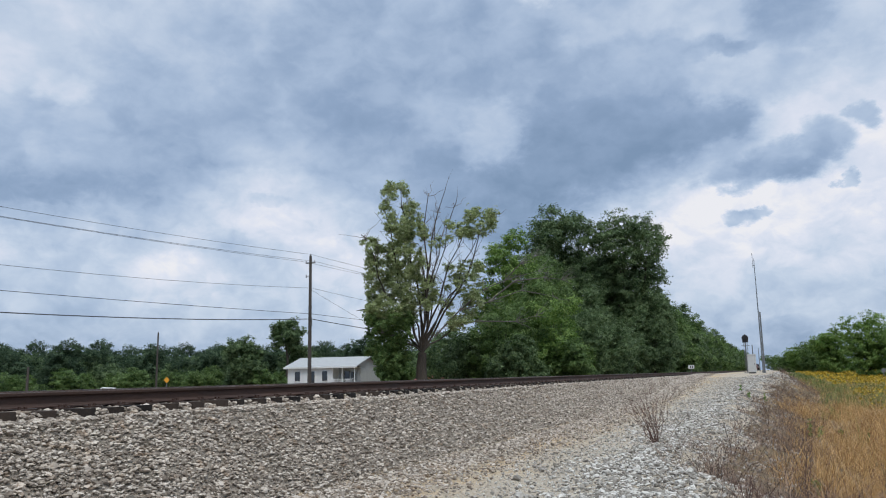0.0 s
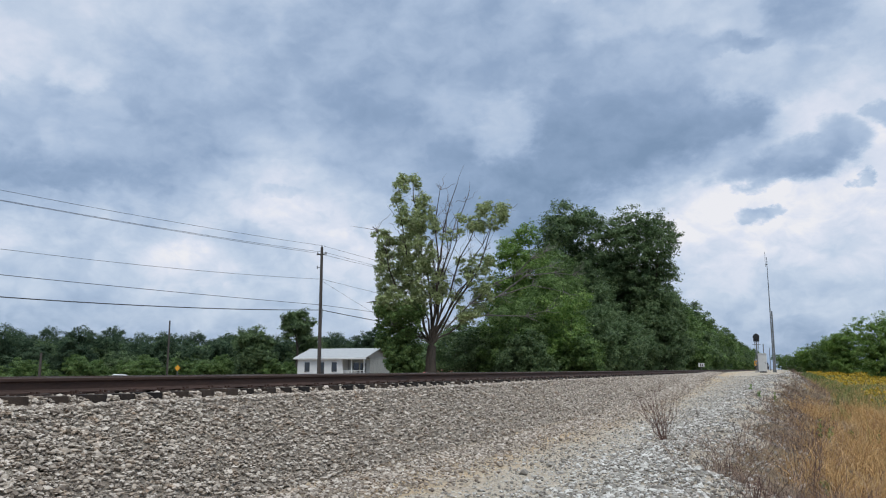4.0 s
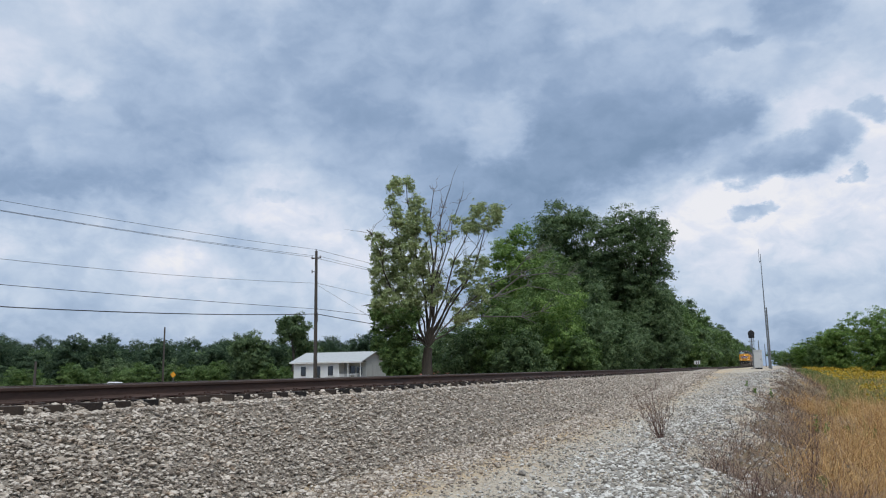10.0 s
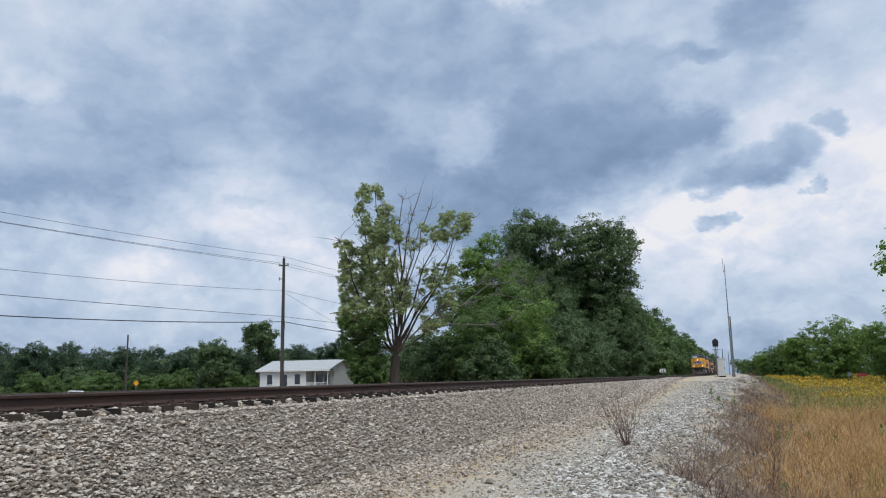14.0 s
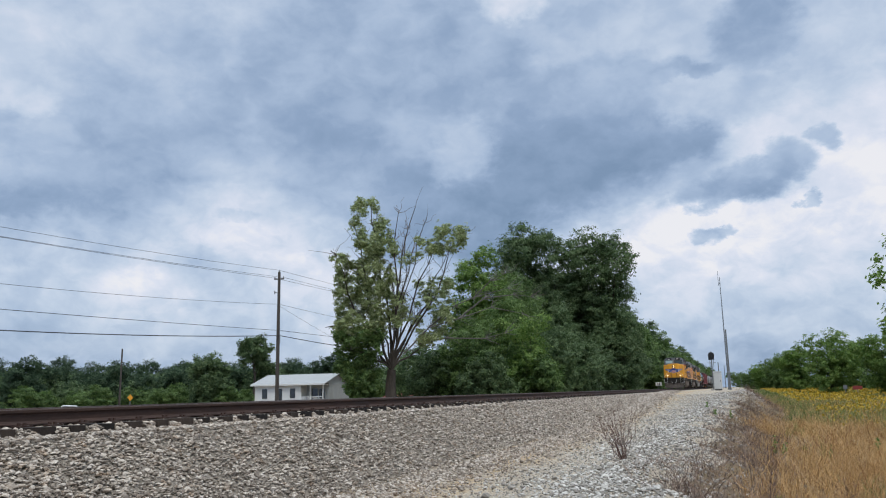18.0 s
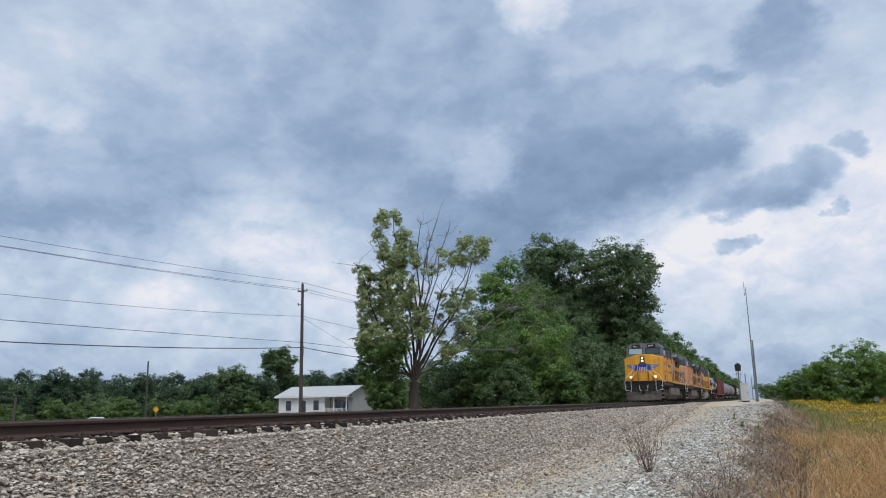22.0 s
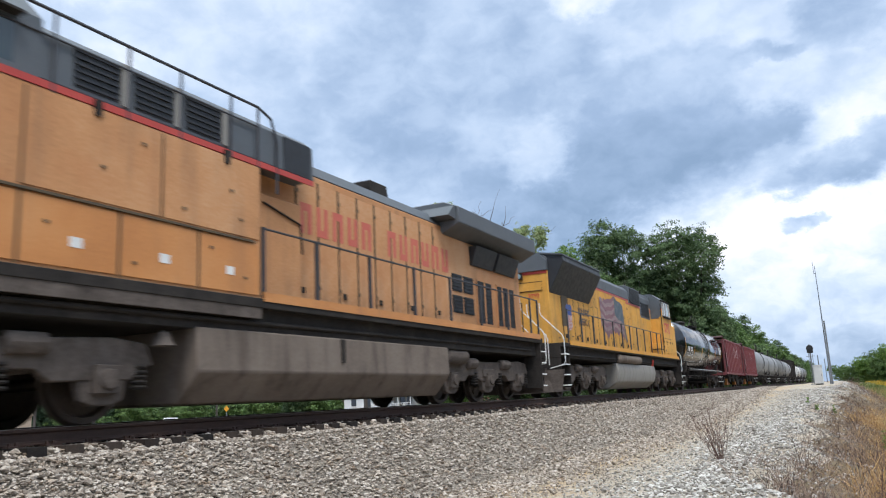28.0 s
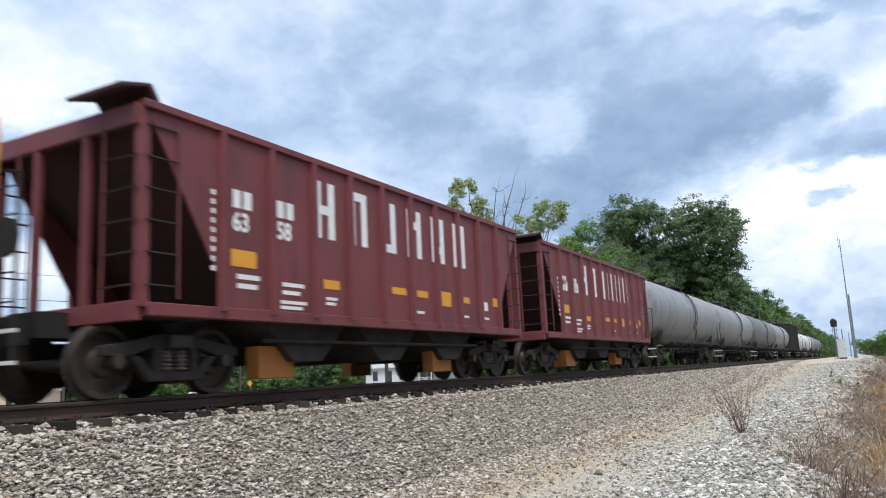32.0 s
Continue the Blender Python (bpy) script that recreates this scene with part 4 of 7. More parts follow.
    return t


TWIG = surface("reddish_twig", [(0.10, 0.055, 0.045), (0.17, 0.105, 0.085)], 5, 0.9, fine=20, bump=0)
bare_shrub((-2.35, 17.1, float(land(-2.35, 17.1))), 1.15, 61, "leafless twiggy shrub growing in the path gravel", TWIG, 34, 0.62)
for i, (x, y, h) in enumerate(((0.35, 12.6, 0.8), (1.6, 14.5, 0.7), (-0.3, 9.0, 0.5), (0.6, 18.5, 0.8), (2.2, 10.5, 0.6))):
    bare_shrub((x, y, float(land(x, y))), h, 62 + i, "dead brown stalky weed on the bank", TWIG, 12, 0.3)


def green_weed(at, h, seed):
    rng = np.random.default_rng(seed)
    t = thing("weed", "upright dark-green weed among dry grass", "weed", "green weeds", at)
    part("stem", Shape().tube([(0, 0, -0.03), (0.01, 0, h)], 0.008, 5, 0.004), LEAF_MID, t)
    part("leaves", leaf_mesh("leaves", rng, [(0, 0, h * k) for k in (0.3, 0.5, 0.7, 0.9)], [0.07] * 4, 90, 0.05, LEAF_FRESH, 0.2, 1.6, spray=6), LEAF_FRESH, t)
    return t


for i, (x, y, h) in enumerate(((0.9, 24, .5), (1.1, 23.3, .42), (0.5, 13.0, .28), (2.4, 25, .4), (3.9, 27, .5), (1.8, 26, .35), (-0.3, 38, .4), (-0.9, 36, .35), (-1.5, 44, .35), (4.4, 19.5, .4), (5.4, 33, .5))):
    green_weed((x, y, float(land(x, y))), h, 70 + i)


# ---- the train ----
YELLOW = surface("loco_yellow", [(0.58, 0.262, 0.028), (0.70, 0.322, 0.034), (0.77, 0.375, 0.052)], 1.3, 0.62, fine=30, bump=0.05, spec=0.2, grime=(0.30, 0.17, 0.06, 0.5), streaks=(0.26, 0.15, 0.06, 0.5))
FADED = surface("faded_orange_paint", [(0.38, 0.18, 0.08), (0.56, 0.28, 0.13), (0.64, 0.40, 0.24)], 0.55, 0.72, fine=25, bump=0.08, spec=0.2, grime=(0.44, 0.16, 0.06, 0.5), streaks=(0.24, 0.14, 0.085, 0.45))
PEELING = surface("chipped_yellow_paint", [(0.58, 0.28, 0.055), (0.69, 0.35, 0.07), (0.74, 0.41, 0.12)], 1.5, 0.66, fine=22, bump=0.1, spec=0.2, grime=(0.28, 0.17, 0.07, 0.45), streaks=(0.30, 0.18, 0.07, 0.4))
ROOF_GREY = surface("loco_roof_grey", [(0.075, 0.085, 0.095), (0.115, 0.125, 0.14)], 1.2, 0.6, fine=30, bump=0.05, grime=(0.05, 0.045, 0.045, 0.5))
STRIPE = surface("red_stripe", [(0.40, 0.04, 0.03), (0.52, 0.07, 0.05)], 3, 0.5, bump=0)
EDGE_YELLOW = surface("sill_yellow", [(0.62, 0.26, 0.02), (0.72, 0.34, 0.03)], 3, 0.5, bump=0.05)
# grimy black, its base lifted to stand for haze over dark underparts
FRAME_BLACK = surface("grimy_hazed_black_steel", [(0.016, 0.0145, 0.0135), (0.036, 0.032, 0.030), (0.062, 0.054, 0.048)], 2.5, 0.9, fine=30, bump=0.2, spec=0.12)
TRUCK_DUST = surface("dusty_truck_steel", [(0.050, 0.041, 0.037), (0.105, 0.087, 0.077), (0.170, 0.143, 0.127)], 3, 0.92, fine=25, bump=0.3, spec=0.12)
TANK_TAUPE = surface("dusty_fuel_tank", [(0.13, 0.105, 0.088), (0.185, 0.15, 0.126), (0.235, 0.197, 0.168)], 0.8, 0.9, fine=20, bump=0.05, grime=(0.07, 0.053, 0.044, 0.6), streaks=(0.065, 0.05, 0.042, 0.55), spec=0.15)
TANK_PALE = surface("pale_fuel_tank", [(0.22, 0.205, 0.185), (0.30, 0.285, 0.26)], 0.8, 0.6, fine=20, bump=0.05, grime=(0.13, 0.105, 0.09, 0.5), streaks=(0.12, 0.10, 0.085, 0.4))
GRILLE = surface("dark_grille", [(0.012, 0.013, 0.016), (0.03, 0.032, 0.038)], 6, 0.6, fine=60)
WINDOW = glassy("dark_cab_glass", (0.03, 0.045, 0.05))
# pale tint paints in sky mirrored by panes; unlit lamp lenses share it
PALE_GLASS = glassy("sky_tint_glass", (0.28, 0.40, 0.44))
WHITE_PAINT = surface("white_paint", [(0.62, 0.62, 0.61), (0.80, 0.80, 0.79)], 4, 0.55, bump=0.05)
DARK_RAIL = surface("dark_handrail", [(0.03, 0.03, 0.035), (0.06, 0.06, 0.07)], 5, 0.5, 0.2)
WHEEL_STEEL = surface("wheel_steel", [(0.035, 0.026, 0.022), (0.08, 0.062, 0.052)], 5, 0.6, 0.5, fine=30)
BLUE = surface("emblem_blue", [(0.02, 0.045, 0.22), (0.03, 0.07, 0.30)], 4, 0.5, bump=0)
FLAG_RED = surface("flag_red", [(0.36, 0.045, 0.055), (0.50, 0.085, 0.09)], 3, 0.5, bump=0)
FLAG_WHITE = surface("flag_white", [(0.46, 0.44, 0.42), (0.64, 0.62, 0.60)], 3, 0.5, bump=0)
FLAG_CANTON = surface("flag_slate", [(0.035, 0.05, 0.065), (0.07, 0.09, 0.10)], 3, 0.5, bump=0)
WORN_FLAG = surface("worn_flag", [(0.10, 0.055, 0.075), (0.20, 0.09, 0.11), (0.28, 0.14, 0.15)], 2.2, 0.6, stretch=(1, .3, 2), bump=0)
WORN_WHITE = surface("worn_flag_white", [(0.14, 0.08, 0.09), (0.27, 0.18, 0.18), (0.38, 0.29, 0.27)], 2.2, 0.6, stretch=(1, .3, 2), bump=0)
LETTER_DARK = surface("dark_lettering", [(0.09, 0.05, 0.025), (0.14, 0.08, 0.04)], 4, 0.5, bump=0)
LETTER_RED = surface("red_lettering", [(0.52, 0.05, 0.035), (0.62, 0.10, 0.07)], 4, 0.55, bump=0)
LETTER_WHITE = surface("white_lettering", [(0.66, 0.65, 0.64), (0.82, 0.81, 0.80)], 6, 0.6, bump=0)
LAMP = glowing("headlight_glow", (1.0, 0.66, 0.30), 2.6)
MARKER = glowing("signal_red", (1.0, 0.04, 0.03), 1.2)
GLOSS_BLACK = surface("gloss_black_tank", [(0.004, 0.005, 0.006), (0.008, 0.009, 0.010)], 0.8, 0.15, fine=6, bump=0.0, grime=(0.012, 0.0115, 0.011, 0.25), spec=0.5, ior=1.62)
MAROON = surface("maroon_hopper", [(0.12, 0.026, 0.030), (0.165, 0.037, 0.041), (0.20, 0.054, 0.056)], 1.2, 0.6, fine=25, bump=0.08, grime=(0.06, 0.02, 0.02, 0.5), streaks=(0.06, 0.022, 0.022, 0.5))
# near-black maroon for the end sheets, platforms, flap and load
HOPPER_DARK = surface("dark_maroon", [(0.03, 0.012, 0.012), (0.065, 0.021, 0.021)], 1.5, 0.85, fine=25, bump=0.1)
ORANGE = surface("gate_orange", [(0.26, 0.09, 0.015), (0.40, 0.15, 0.025)], 3, 0.7, grime=(0.1, 0.05, 0.03, 0.5))
TANK_GREY = surface("grey_tank", [(0.20, 0.20, 0.205), (0.29, 0.29, 0.295)], 0.7, 0.55, fine=8, bump=0.03, grime=(0.11, 0.10, 0.095, 0.6), streaks=(0.09, 0.085, 0.08, 0.6))
TANK_SOOT = surface("sooty_grey_tank", [(0.10, 0.10, 0.10), (0.19, 0.19, 0.185)], 0.7, 0.6, fine=8, bump=0.03, grime=(0.05, 0.048, 0.045, 0.6))
TANK_WHITE = surface("dirty_white_tank", [(0.48, 0.47, 0.45), (0.64, 0.63, 0.61)], 0.7, 0.5, fine=8, bump=0.03, grime=(0.35, 0.25, 0.15, 0.6))
FADED_LOW = surface("worn_orange_door", [(0.44, 0.17, 0.05), (0.56, 0.235, 0.075), (0.62, 0.30, 0.12)], 0.9, 0.6, fine=25, bump=0.08, grime=(0.50, 0.19, 0.05, 0.5), streaks=(0.28, 0.14, 0.07, 0.32))
LETTER_FADED = surface("faded_red_lettering", [(0.50, 0.075, 0.05), (0.58, 0.17, 0.11)], 2.5, 0.6, bump=0)
CHIP = surface("bare_chipped_spot", [(0.05, 0.04, 0.03), (0.13, 0.09, 0.05)], 8, 0.8, bump=0)
TRAIN, WHEELS = [], []
SIDE = (90, 0, 90)                # turns writing onto the flank that faces +x


def writing(name, text, size, mat, parent, at, turn=SIDE, squeeze=1.0, label="", spacing=1.0, heavy=0.0):
    """Lettering in the built-in font, as a thin mesh."""
    cu = bpy.data.curves.new(name, "FONT")
    cu.body, cu.size, cu.extrude, cu.space_character, cu.offset = text, size, 0.003, spacing, heavy
    tmp = bpy.data.objects.new(name, cu)
    me = bpy.data.meshes.new_from_object(tmp)
    bpy.data.objects.remove(tmp)
    me.materials.append(mat)
    me.transform(pose(0, 0, 0, *turn) @ Matrix.Diagonal((squeeze, 1, 1, 1)))
    return part(name, me, mat, parent, label, at)


def wheelset(parent, y, r, n=20):
    """Two wheels on an axle; turns about x. Its place in the truck sits in the parent inverse, so that all can share one turn."""
    key = "wheel_%d" % round(r * 1000)
    me = bpy.data.meshes.get(key)
    if not me:
        s = Shape()
        for sx in (-1, 1):
            o = 0.69 * sx
            rings = [(o + sx * 0.14, 0.10), (o + sx * 0.12, 0.17), (o + sx * 0.065, 0.20), (o + sx * 0.05, r * 0.78), (o + sx * 0.13, r * 0.84), (o + sx * 0.135, r - 0.012),
                     (o + sx * 0.03, r), (o + sx * 0.02, r + 0.028), (o, r + 0.028), (o, r * 0.84), (o + sx * 0.03, r * 0.78), (o + sx * 0.02, 0.14)]
            s.lathe(rings if sx > 0 else rings[::-1], (0, 0, 0), "x", n)
            for k in range(2):                         # cored holes read as the wheel turns
                a = math.pi * k + 0.4
                s.box(o + sx * 0.05, o + sx * 0.072, math.cos(a) * r * 0.5 - 0.05, math.cos(a) * r * 0.5 + 0.05, math.sin(a) * r * 0.5 - 0.05, math.sin(a) * r * 0.5 + 0.05)
        s.lathe([(-0.98, 0.085), (0.98, 0.085)], (0, 0, 0), "x", 12)
        me = s.mesh(key, WHEEL_STEEL, 40)
    ob = new("wheelset", me)
    ob.parent = parent
    ob.matrix_parent_inverse = Matrix.Translation((0, y, r))
    WHEELS.append((ob, r))
    return ob


def coil(s, x, y, z0, z1, r=0.10):
    k = 5
    for i in range(k):
        z = z0 + (z1 - z0) * (i + 0.5) / k
        s.lathe([(-0.022, r * 0.85), (0, r), (0.022, r * 0.85)], (x, y, z), "z", 10)


def loco_truck(parent, yc, gap=2.05, mat=None):
    """Three-axle locomotive truck: cast side frames with pedestals, journal boxes, springs and brake cylinders."""
    mat = mat or TRUCK_DUST
    s = Shape()
    for sx in (-1, 1):
        x0, x1 = sorted((sx * 0.99, sx * 1.14))
        top = [(-gap - 0.75, 0.72), (-gap - 0.62, 0.98), (-gap - 0.1, 1.04), (-0.9, 0.98), (0.9, 0.98), (gap + 0.1, 1.04), (gap + 0.62, 0.98), (gap + 0.75, 0.72)]
        low = [(gap + 0.55, 0.66), (gap + 0.4, 0.52), (1.35, 0.50), (1.15, 0.64), (0.85, 0.64), (0.42, 0.50), (-0.42, 0.50), (-0.85, 0.64), (-1.15, 0.64), (-1.35, 0.50), (-gap - 0.4, 0.52), (-gap - 0.55, 0.66)]
        s.prism([(y, z) for y, z in top + low], x0, x1, "x")
        for y in (-gap, 0.0, gap):
            s.prism([(y - 0.36, 0.62), (y - 0.30, 0.28), (y - 0.14, 0.22), (y + 0.14, 0.22), (y + 0.30, 0.28), (y + 0.36, 0.62)], *sorted((sx * 1.0, sx * 1.12)), "x")
        s.box(*sorted((sx * 0.9, sx * 1.18)), -0.35, 0.35, 0.60, 0.80)
    s.box(-0.95, 0.95, -0.25, 0.25, 0.55, 1.0)
    s.box(-0.9, 0.9, -gap * 0.55 - 0.12, -gap * 0.55 + 0.12, 0.6, 0.92).box(-0.9, 0.9, gap * 0.55 - 0.12, gap * 0.55 + 0.12, 0.6, 0.92)
    t = part("truck", s, mat, parent, "dusty three-axle cast truck", at=(0, yc, 0), bevel=0.018)
    for y in (-gap, 0.0, gap):
        wheelset(t, y, 0.53)
        for sx in (-1, 1):
            b = Shape().box(*sorted((sx * 1.08, sx * 1.22)), y - 0.17, y + 0.17, 0.36, 0.70)
            b.lathe([(0, 0.13), (sx * 0.05, 0.12)] if sx > 0 else [(-0.05, 0.12), (0, 0.13)], (sx * 1.22, y, 0.53), "x", 12)
            part("journal_box", b, mat, t, bevel=0.01)
    for sx in (-1, 1):
        for y in (-gap - 0.55, -0.75, 0.75, gap + 0.55):
            c = Shape()
            coil(c, sx * 1.10, y, 0.40, 0.72)
            part("spring", c, FRAME_BLACK, t)
        for y in (-gap * 0.5, gap * 0.5):
            part("brake_cylinder", Shape().lathe([(-0.28, 0.08), (-0.24, 0.13), (0.2, 0.13), (0.26, 0.06)], (sx * 1.16, y, 0.92), "y", 12), mat, t)
    return t


def car_truck(parent, yc, mat=None):
    """Two-axle freight truck with open cast side frames, spring nests and bearing ends."""
    s = Shape()
    for sx in (-1, 1):
        x0, x1 = sorted((sx * 0.93, sx * 1.08))
        s.prism([(-1.12, 0.52), (-1.12, 0.64), (-0.62, 0.72), (-0.28, 0.80), (0.28, 0.80), (0.62, 0.72), (1.12, 0.64), (1.12, 0.52), (0.72, 0.52), (0.42, 0.62), (-0.42, 0.62), (-0.72, 0.52)], x0, x1, "x")
        s.prism([(-0.72, 0.52), (-0.42, 0.20), (0.42, 0.20), (0.72, 0.52), (0.58, 0.52), (0.36, 0.32), (-0.36, 0.32), (-0.58, 0.52)], x0, x1, "x")
        s.box(x0, x1, -0.36, -0.24, 0.30, 0.64).box(x0, x1, 0.24, 0.36, 0.30, 0.64)
    s.prism([(-1.2, 0.62), (-0.5, 0.45), (0.5, 0.45), (1.2, 0.62), (1.2, 0.78), (-1.2, 0.78)], -0.18, 0.18)
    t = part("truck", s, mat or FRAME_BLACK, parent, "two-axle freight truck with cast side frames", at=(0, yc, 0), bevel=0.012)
    for y in (-0.89, 0.89):
        wheelset(t, y, 0.46)
        for sx in (-1, 1):
            part("bearing_cap", Shape().lathe([(0, 0.10), (0.07, 0.09)] if sx > 0 else [(-0.07, 0.09), (0, 0.10)], (sx * 1.02, y, 0.46), "x", 12), WHEEL_STEEL, t)
    for sx in (-1, 1):
        for y in (-0.12, 0.12):
            c = Shape()
            coil(c, sx * 1.0, y, 0.33, 0.60, 0.095)
            part("spring", c, TRUCK_DUST, t)
    return t


def coupler(parent, y, d):
    s = Shape().box(-0.09, 0.09, *sorted((y, y - d * 0.75)), 0.78, 0.98)
    s.prism([(-0.14, y), (-0.16, y + d * 0.28), (0.0, y + d * 0.34), (0.12, y + d * 0.20), (0.15, y)], 0.70, 1.02, "z")
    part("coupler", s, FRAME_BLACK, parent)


def bar_rail(parent, pts, mat, r=0.02, name="handrail", label=""):
    return part(name, Shape().tube(pts, r, 6), mat, parent, label)


def side_rail(parent, ys, x, z0, z1, mat):
    """Walkway rail: one long bar on its stanchions."""
    for sx in (-1, 1):
        bar_rail(parent, [(sx * x, ys[0], z1), (sx * x, ys[-1], z1)], mat, 0.02)
        for y in ys:
            part("stanchion", Shape().box(*sorted((sx * (x - 0.02), sx * (x + 0.02))), y - 0.03, y + 0.03, z0, z1 + 0.02), mat, parent)


def steps(parent, y, d, x=1.42):
    """Corner step well with four treads and a pair of bent grab rails. d: the way that the end faces."""
    for sx in (-1, 1):
        w = Shape().box(*sorted((sx * 0.98, sx * 1.5)), *sorted((y - d * 0.36, y - d * 0.40)), 0.30, 1.60).box(*sorted((sx * 0.95, sx * 1.34)), *sorted((y + d * 0.04, y)), 0.30, 1.60)
        part("step_well", w, FRAME_BLACK, parent)
        for z in (0.34, 0.66, 0.98, 1.30):
            part("step", Shape().box(*sorted((sx * 1.0, sx * 1.5)), *sorted((y - d * 0.03, y - d * 0.35)), z, z + 0.035), TRUCK_DUST, parent)
            part("step_edge", Shape().box(*sorted((sx * 1.0, sx * 1.505)), *sorted((y - d * 0.002, y - d * 0.03)), z + 0.003, z + 0.038).box(*sorted((sx * 1.5, sx * 1.512)), *sorted((y - d * 0.03, y - d * 0.35)), z + 0.003, z + 0.038), WHITE_PAINT, parent, "white step edge")
        bar_rail(parent, [(sx * 1.0, y + d * 0.09, 0.90), (sx * 1.44, y + d * 0.07, 0.99), (sx * 1.5, y + d * 0.06, 1.08), (sx * 1.5, y + d * 0.06, 1.78), (sx * 1.45, y + d * 0.06, 1.92), (sx * 0.82, y + d * 0.10, 2.58), (sx * 0.78, y + d * 0.10, 2.68), (sx * 0.78, y + d * 0.10, 2.98)], WHITE_PAINT, 0.016, label="white bent grab rail")
        bar_rail(parent, [(sx * 1.0, y + d * 0.16, 1.0), (sx * 1.0, y + d * 0.16, 1.80), (sx * 0.95, y + d * 0.16, 1.94), (sx * 0.42, y + d * 0.16, 2.56), (sx * 0.38, y + d * 0.16, 2.68), (sx * 0.38, y + d * 0.16, 2.98)], WHITE_PAINT, 0.015, label="white bent grab rail")


def pilot(parent, y, d):
    """Snowplough, end plate, hoses."""
    s = Shape()
    s.prism([(-1.45, 0.85), (-1.32, 0.16), (1.32, 0.16), (1.45, 0.85)], *sorted((y + d * 0.05, y + d * 0.16)))
    for sx in (-1, 1):
        s.face((0, y + d * 0.42, 0.14), (sx * 1.35, y + d * 0.10, 0.18), (sx * 1.35, y + d * 0.06, 0.66), (0, y + d * 0.20, 0.62))
    part("snowplough", s, TRUCK_DUST, parent, "dusty grey snowplough below the end plate", smooth=20)
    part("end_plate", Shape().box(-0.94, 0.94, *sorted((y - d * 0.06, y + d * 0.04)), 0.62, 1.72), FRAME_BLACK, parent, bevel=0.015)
    for x in (-0.62, -0.42, 0.42, 0.62):
        part("air_hose", Shape().tube([(x, y + d * 0.05, 1.30), (x, y + d * 0.22, 1.12), (x * 0.93, y + d * 0.26, 0.86), (x * 0.85, y + d * 0.18, 0.72)], 0.025, 6), FRAME_BLACK, parent)
    bar_rail(parent, [(-0.35, y + d * 0.12, 1.40), (-0.3, y + d * 0.2, 0.95), (0.3, y + d * 0.2, 0.95), (0.35, y + d * 0.12, 1.40)], WHITE_PAINT, 0.018)
    coupler(parent, y, d)


def louvre(parent, x, y0, y1, z0, z1, n, name="grille", label="", slant=0.0):
    """A dark opening with slats on the flank."""
    sx = 1 if x > 0 else -1
    g = part(name, Shape().box(*sorted((x - sx * 0.06, x + sx * 0.008)), y0, y1, z0, z1), GRILLE, parent, label)
    s = Shape()
    for i in range(n):
        z = z0 + (z1 - z0) * (i + 0.5) / n
        h = (z1 - z0) / n * 0.16
        s.box(*sorted((x, x + sx * 0.028)), y0 + 0.02, y1 - 0.02, z - h, z + h)
    part("slats", s, GRILLE, g)
    return g


def flank_flag(parent, x, y0, y1, z0, z1):
    """A waving flag painted on the hood: rippled stripes and a dark canton, as thin raised paint."""
    def wave(u):
        return 0.16 * math.sin(u * 10.5 + 0.3) + 0.05 * math.sin(u * 21.0) - 0.10 * u

    def edge(u, k):
        """How far the free end trails at height k (0 low, 1 high)."""
        return u + u * (0.06 * math.sin(k * 9.0) - 0.05 * (1 - k))
    n, rows = 24, 11
    H = (z1 - z0) / rows
    for r in range(rows):
        s = Shape()
        mat, label = ((FLAG_RED, "red stripe"), (FLAG_WHITE, "white stripe"))[r % 2]
        for i in range(n):
            u, v = i / n, (i + 1) / n
            if u < 0.40 and r >= 5:
                continue
            a, b = y0 + (y1 - y0) * edge(u, r / rows), y0 + (y1 - y0) * edge(v, r / rows)
            za, zb = z0 + r * H + wave(u), z0 + r * H + wave(v)
            s.face((x, a, za), (x, b, zb), (x, b, zb + H), (x, a, za + H))
        part("flag_stripe", s, mat, parent, label, smooth=0)
    s = Shape()
    for i in range(10):
        u, v = i / n, (i + 1) / n
        a, b = y0 + (y1 - y0) * u, y0 + (y1 - y0) * v
        s.face((x + 0.002, a, z0 + 5 * H + wave(u)), (x + 0.002, b, z0 + 5 * H + wave(v)), (x + 0.002, b, z1 + wave(v)), (x + 0.002, a, z1 + wave(u)))
    c = part("flag_canton", s, FLAG_CANTON, parent, "slate-blue star field")
    for i in range(24):
        d = Shape()
        yy, zz = y0 + (y1 - y0) * (0.04 + 0.32 * ((i * 0.37) % 1)), z0 + 5.6 * H + (z1 - z0 - 6.4 * H) * ((i * 0.61) % 1) + wave(0.15)
        d.face((x + 0.005, yy - 0.04, zz), (x + 0.005, yy, zz - 0.04), (x + 0.005, yy + 0.04, zz), (x + 0.005, yy, zz + 0.04))
        part("flag_star", d, FLAG_WHITE, c, smooth=0)


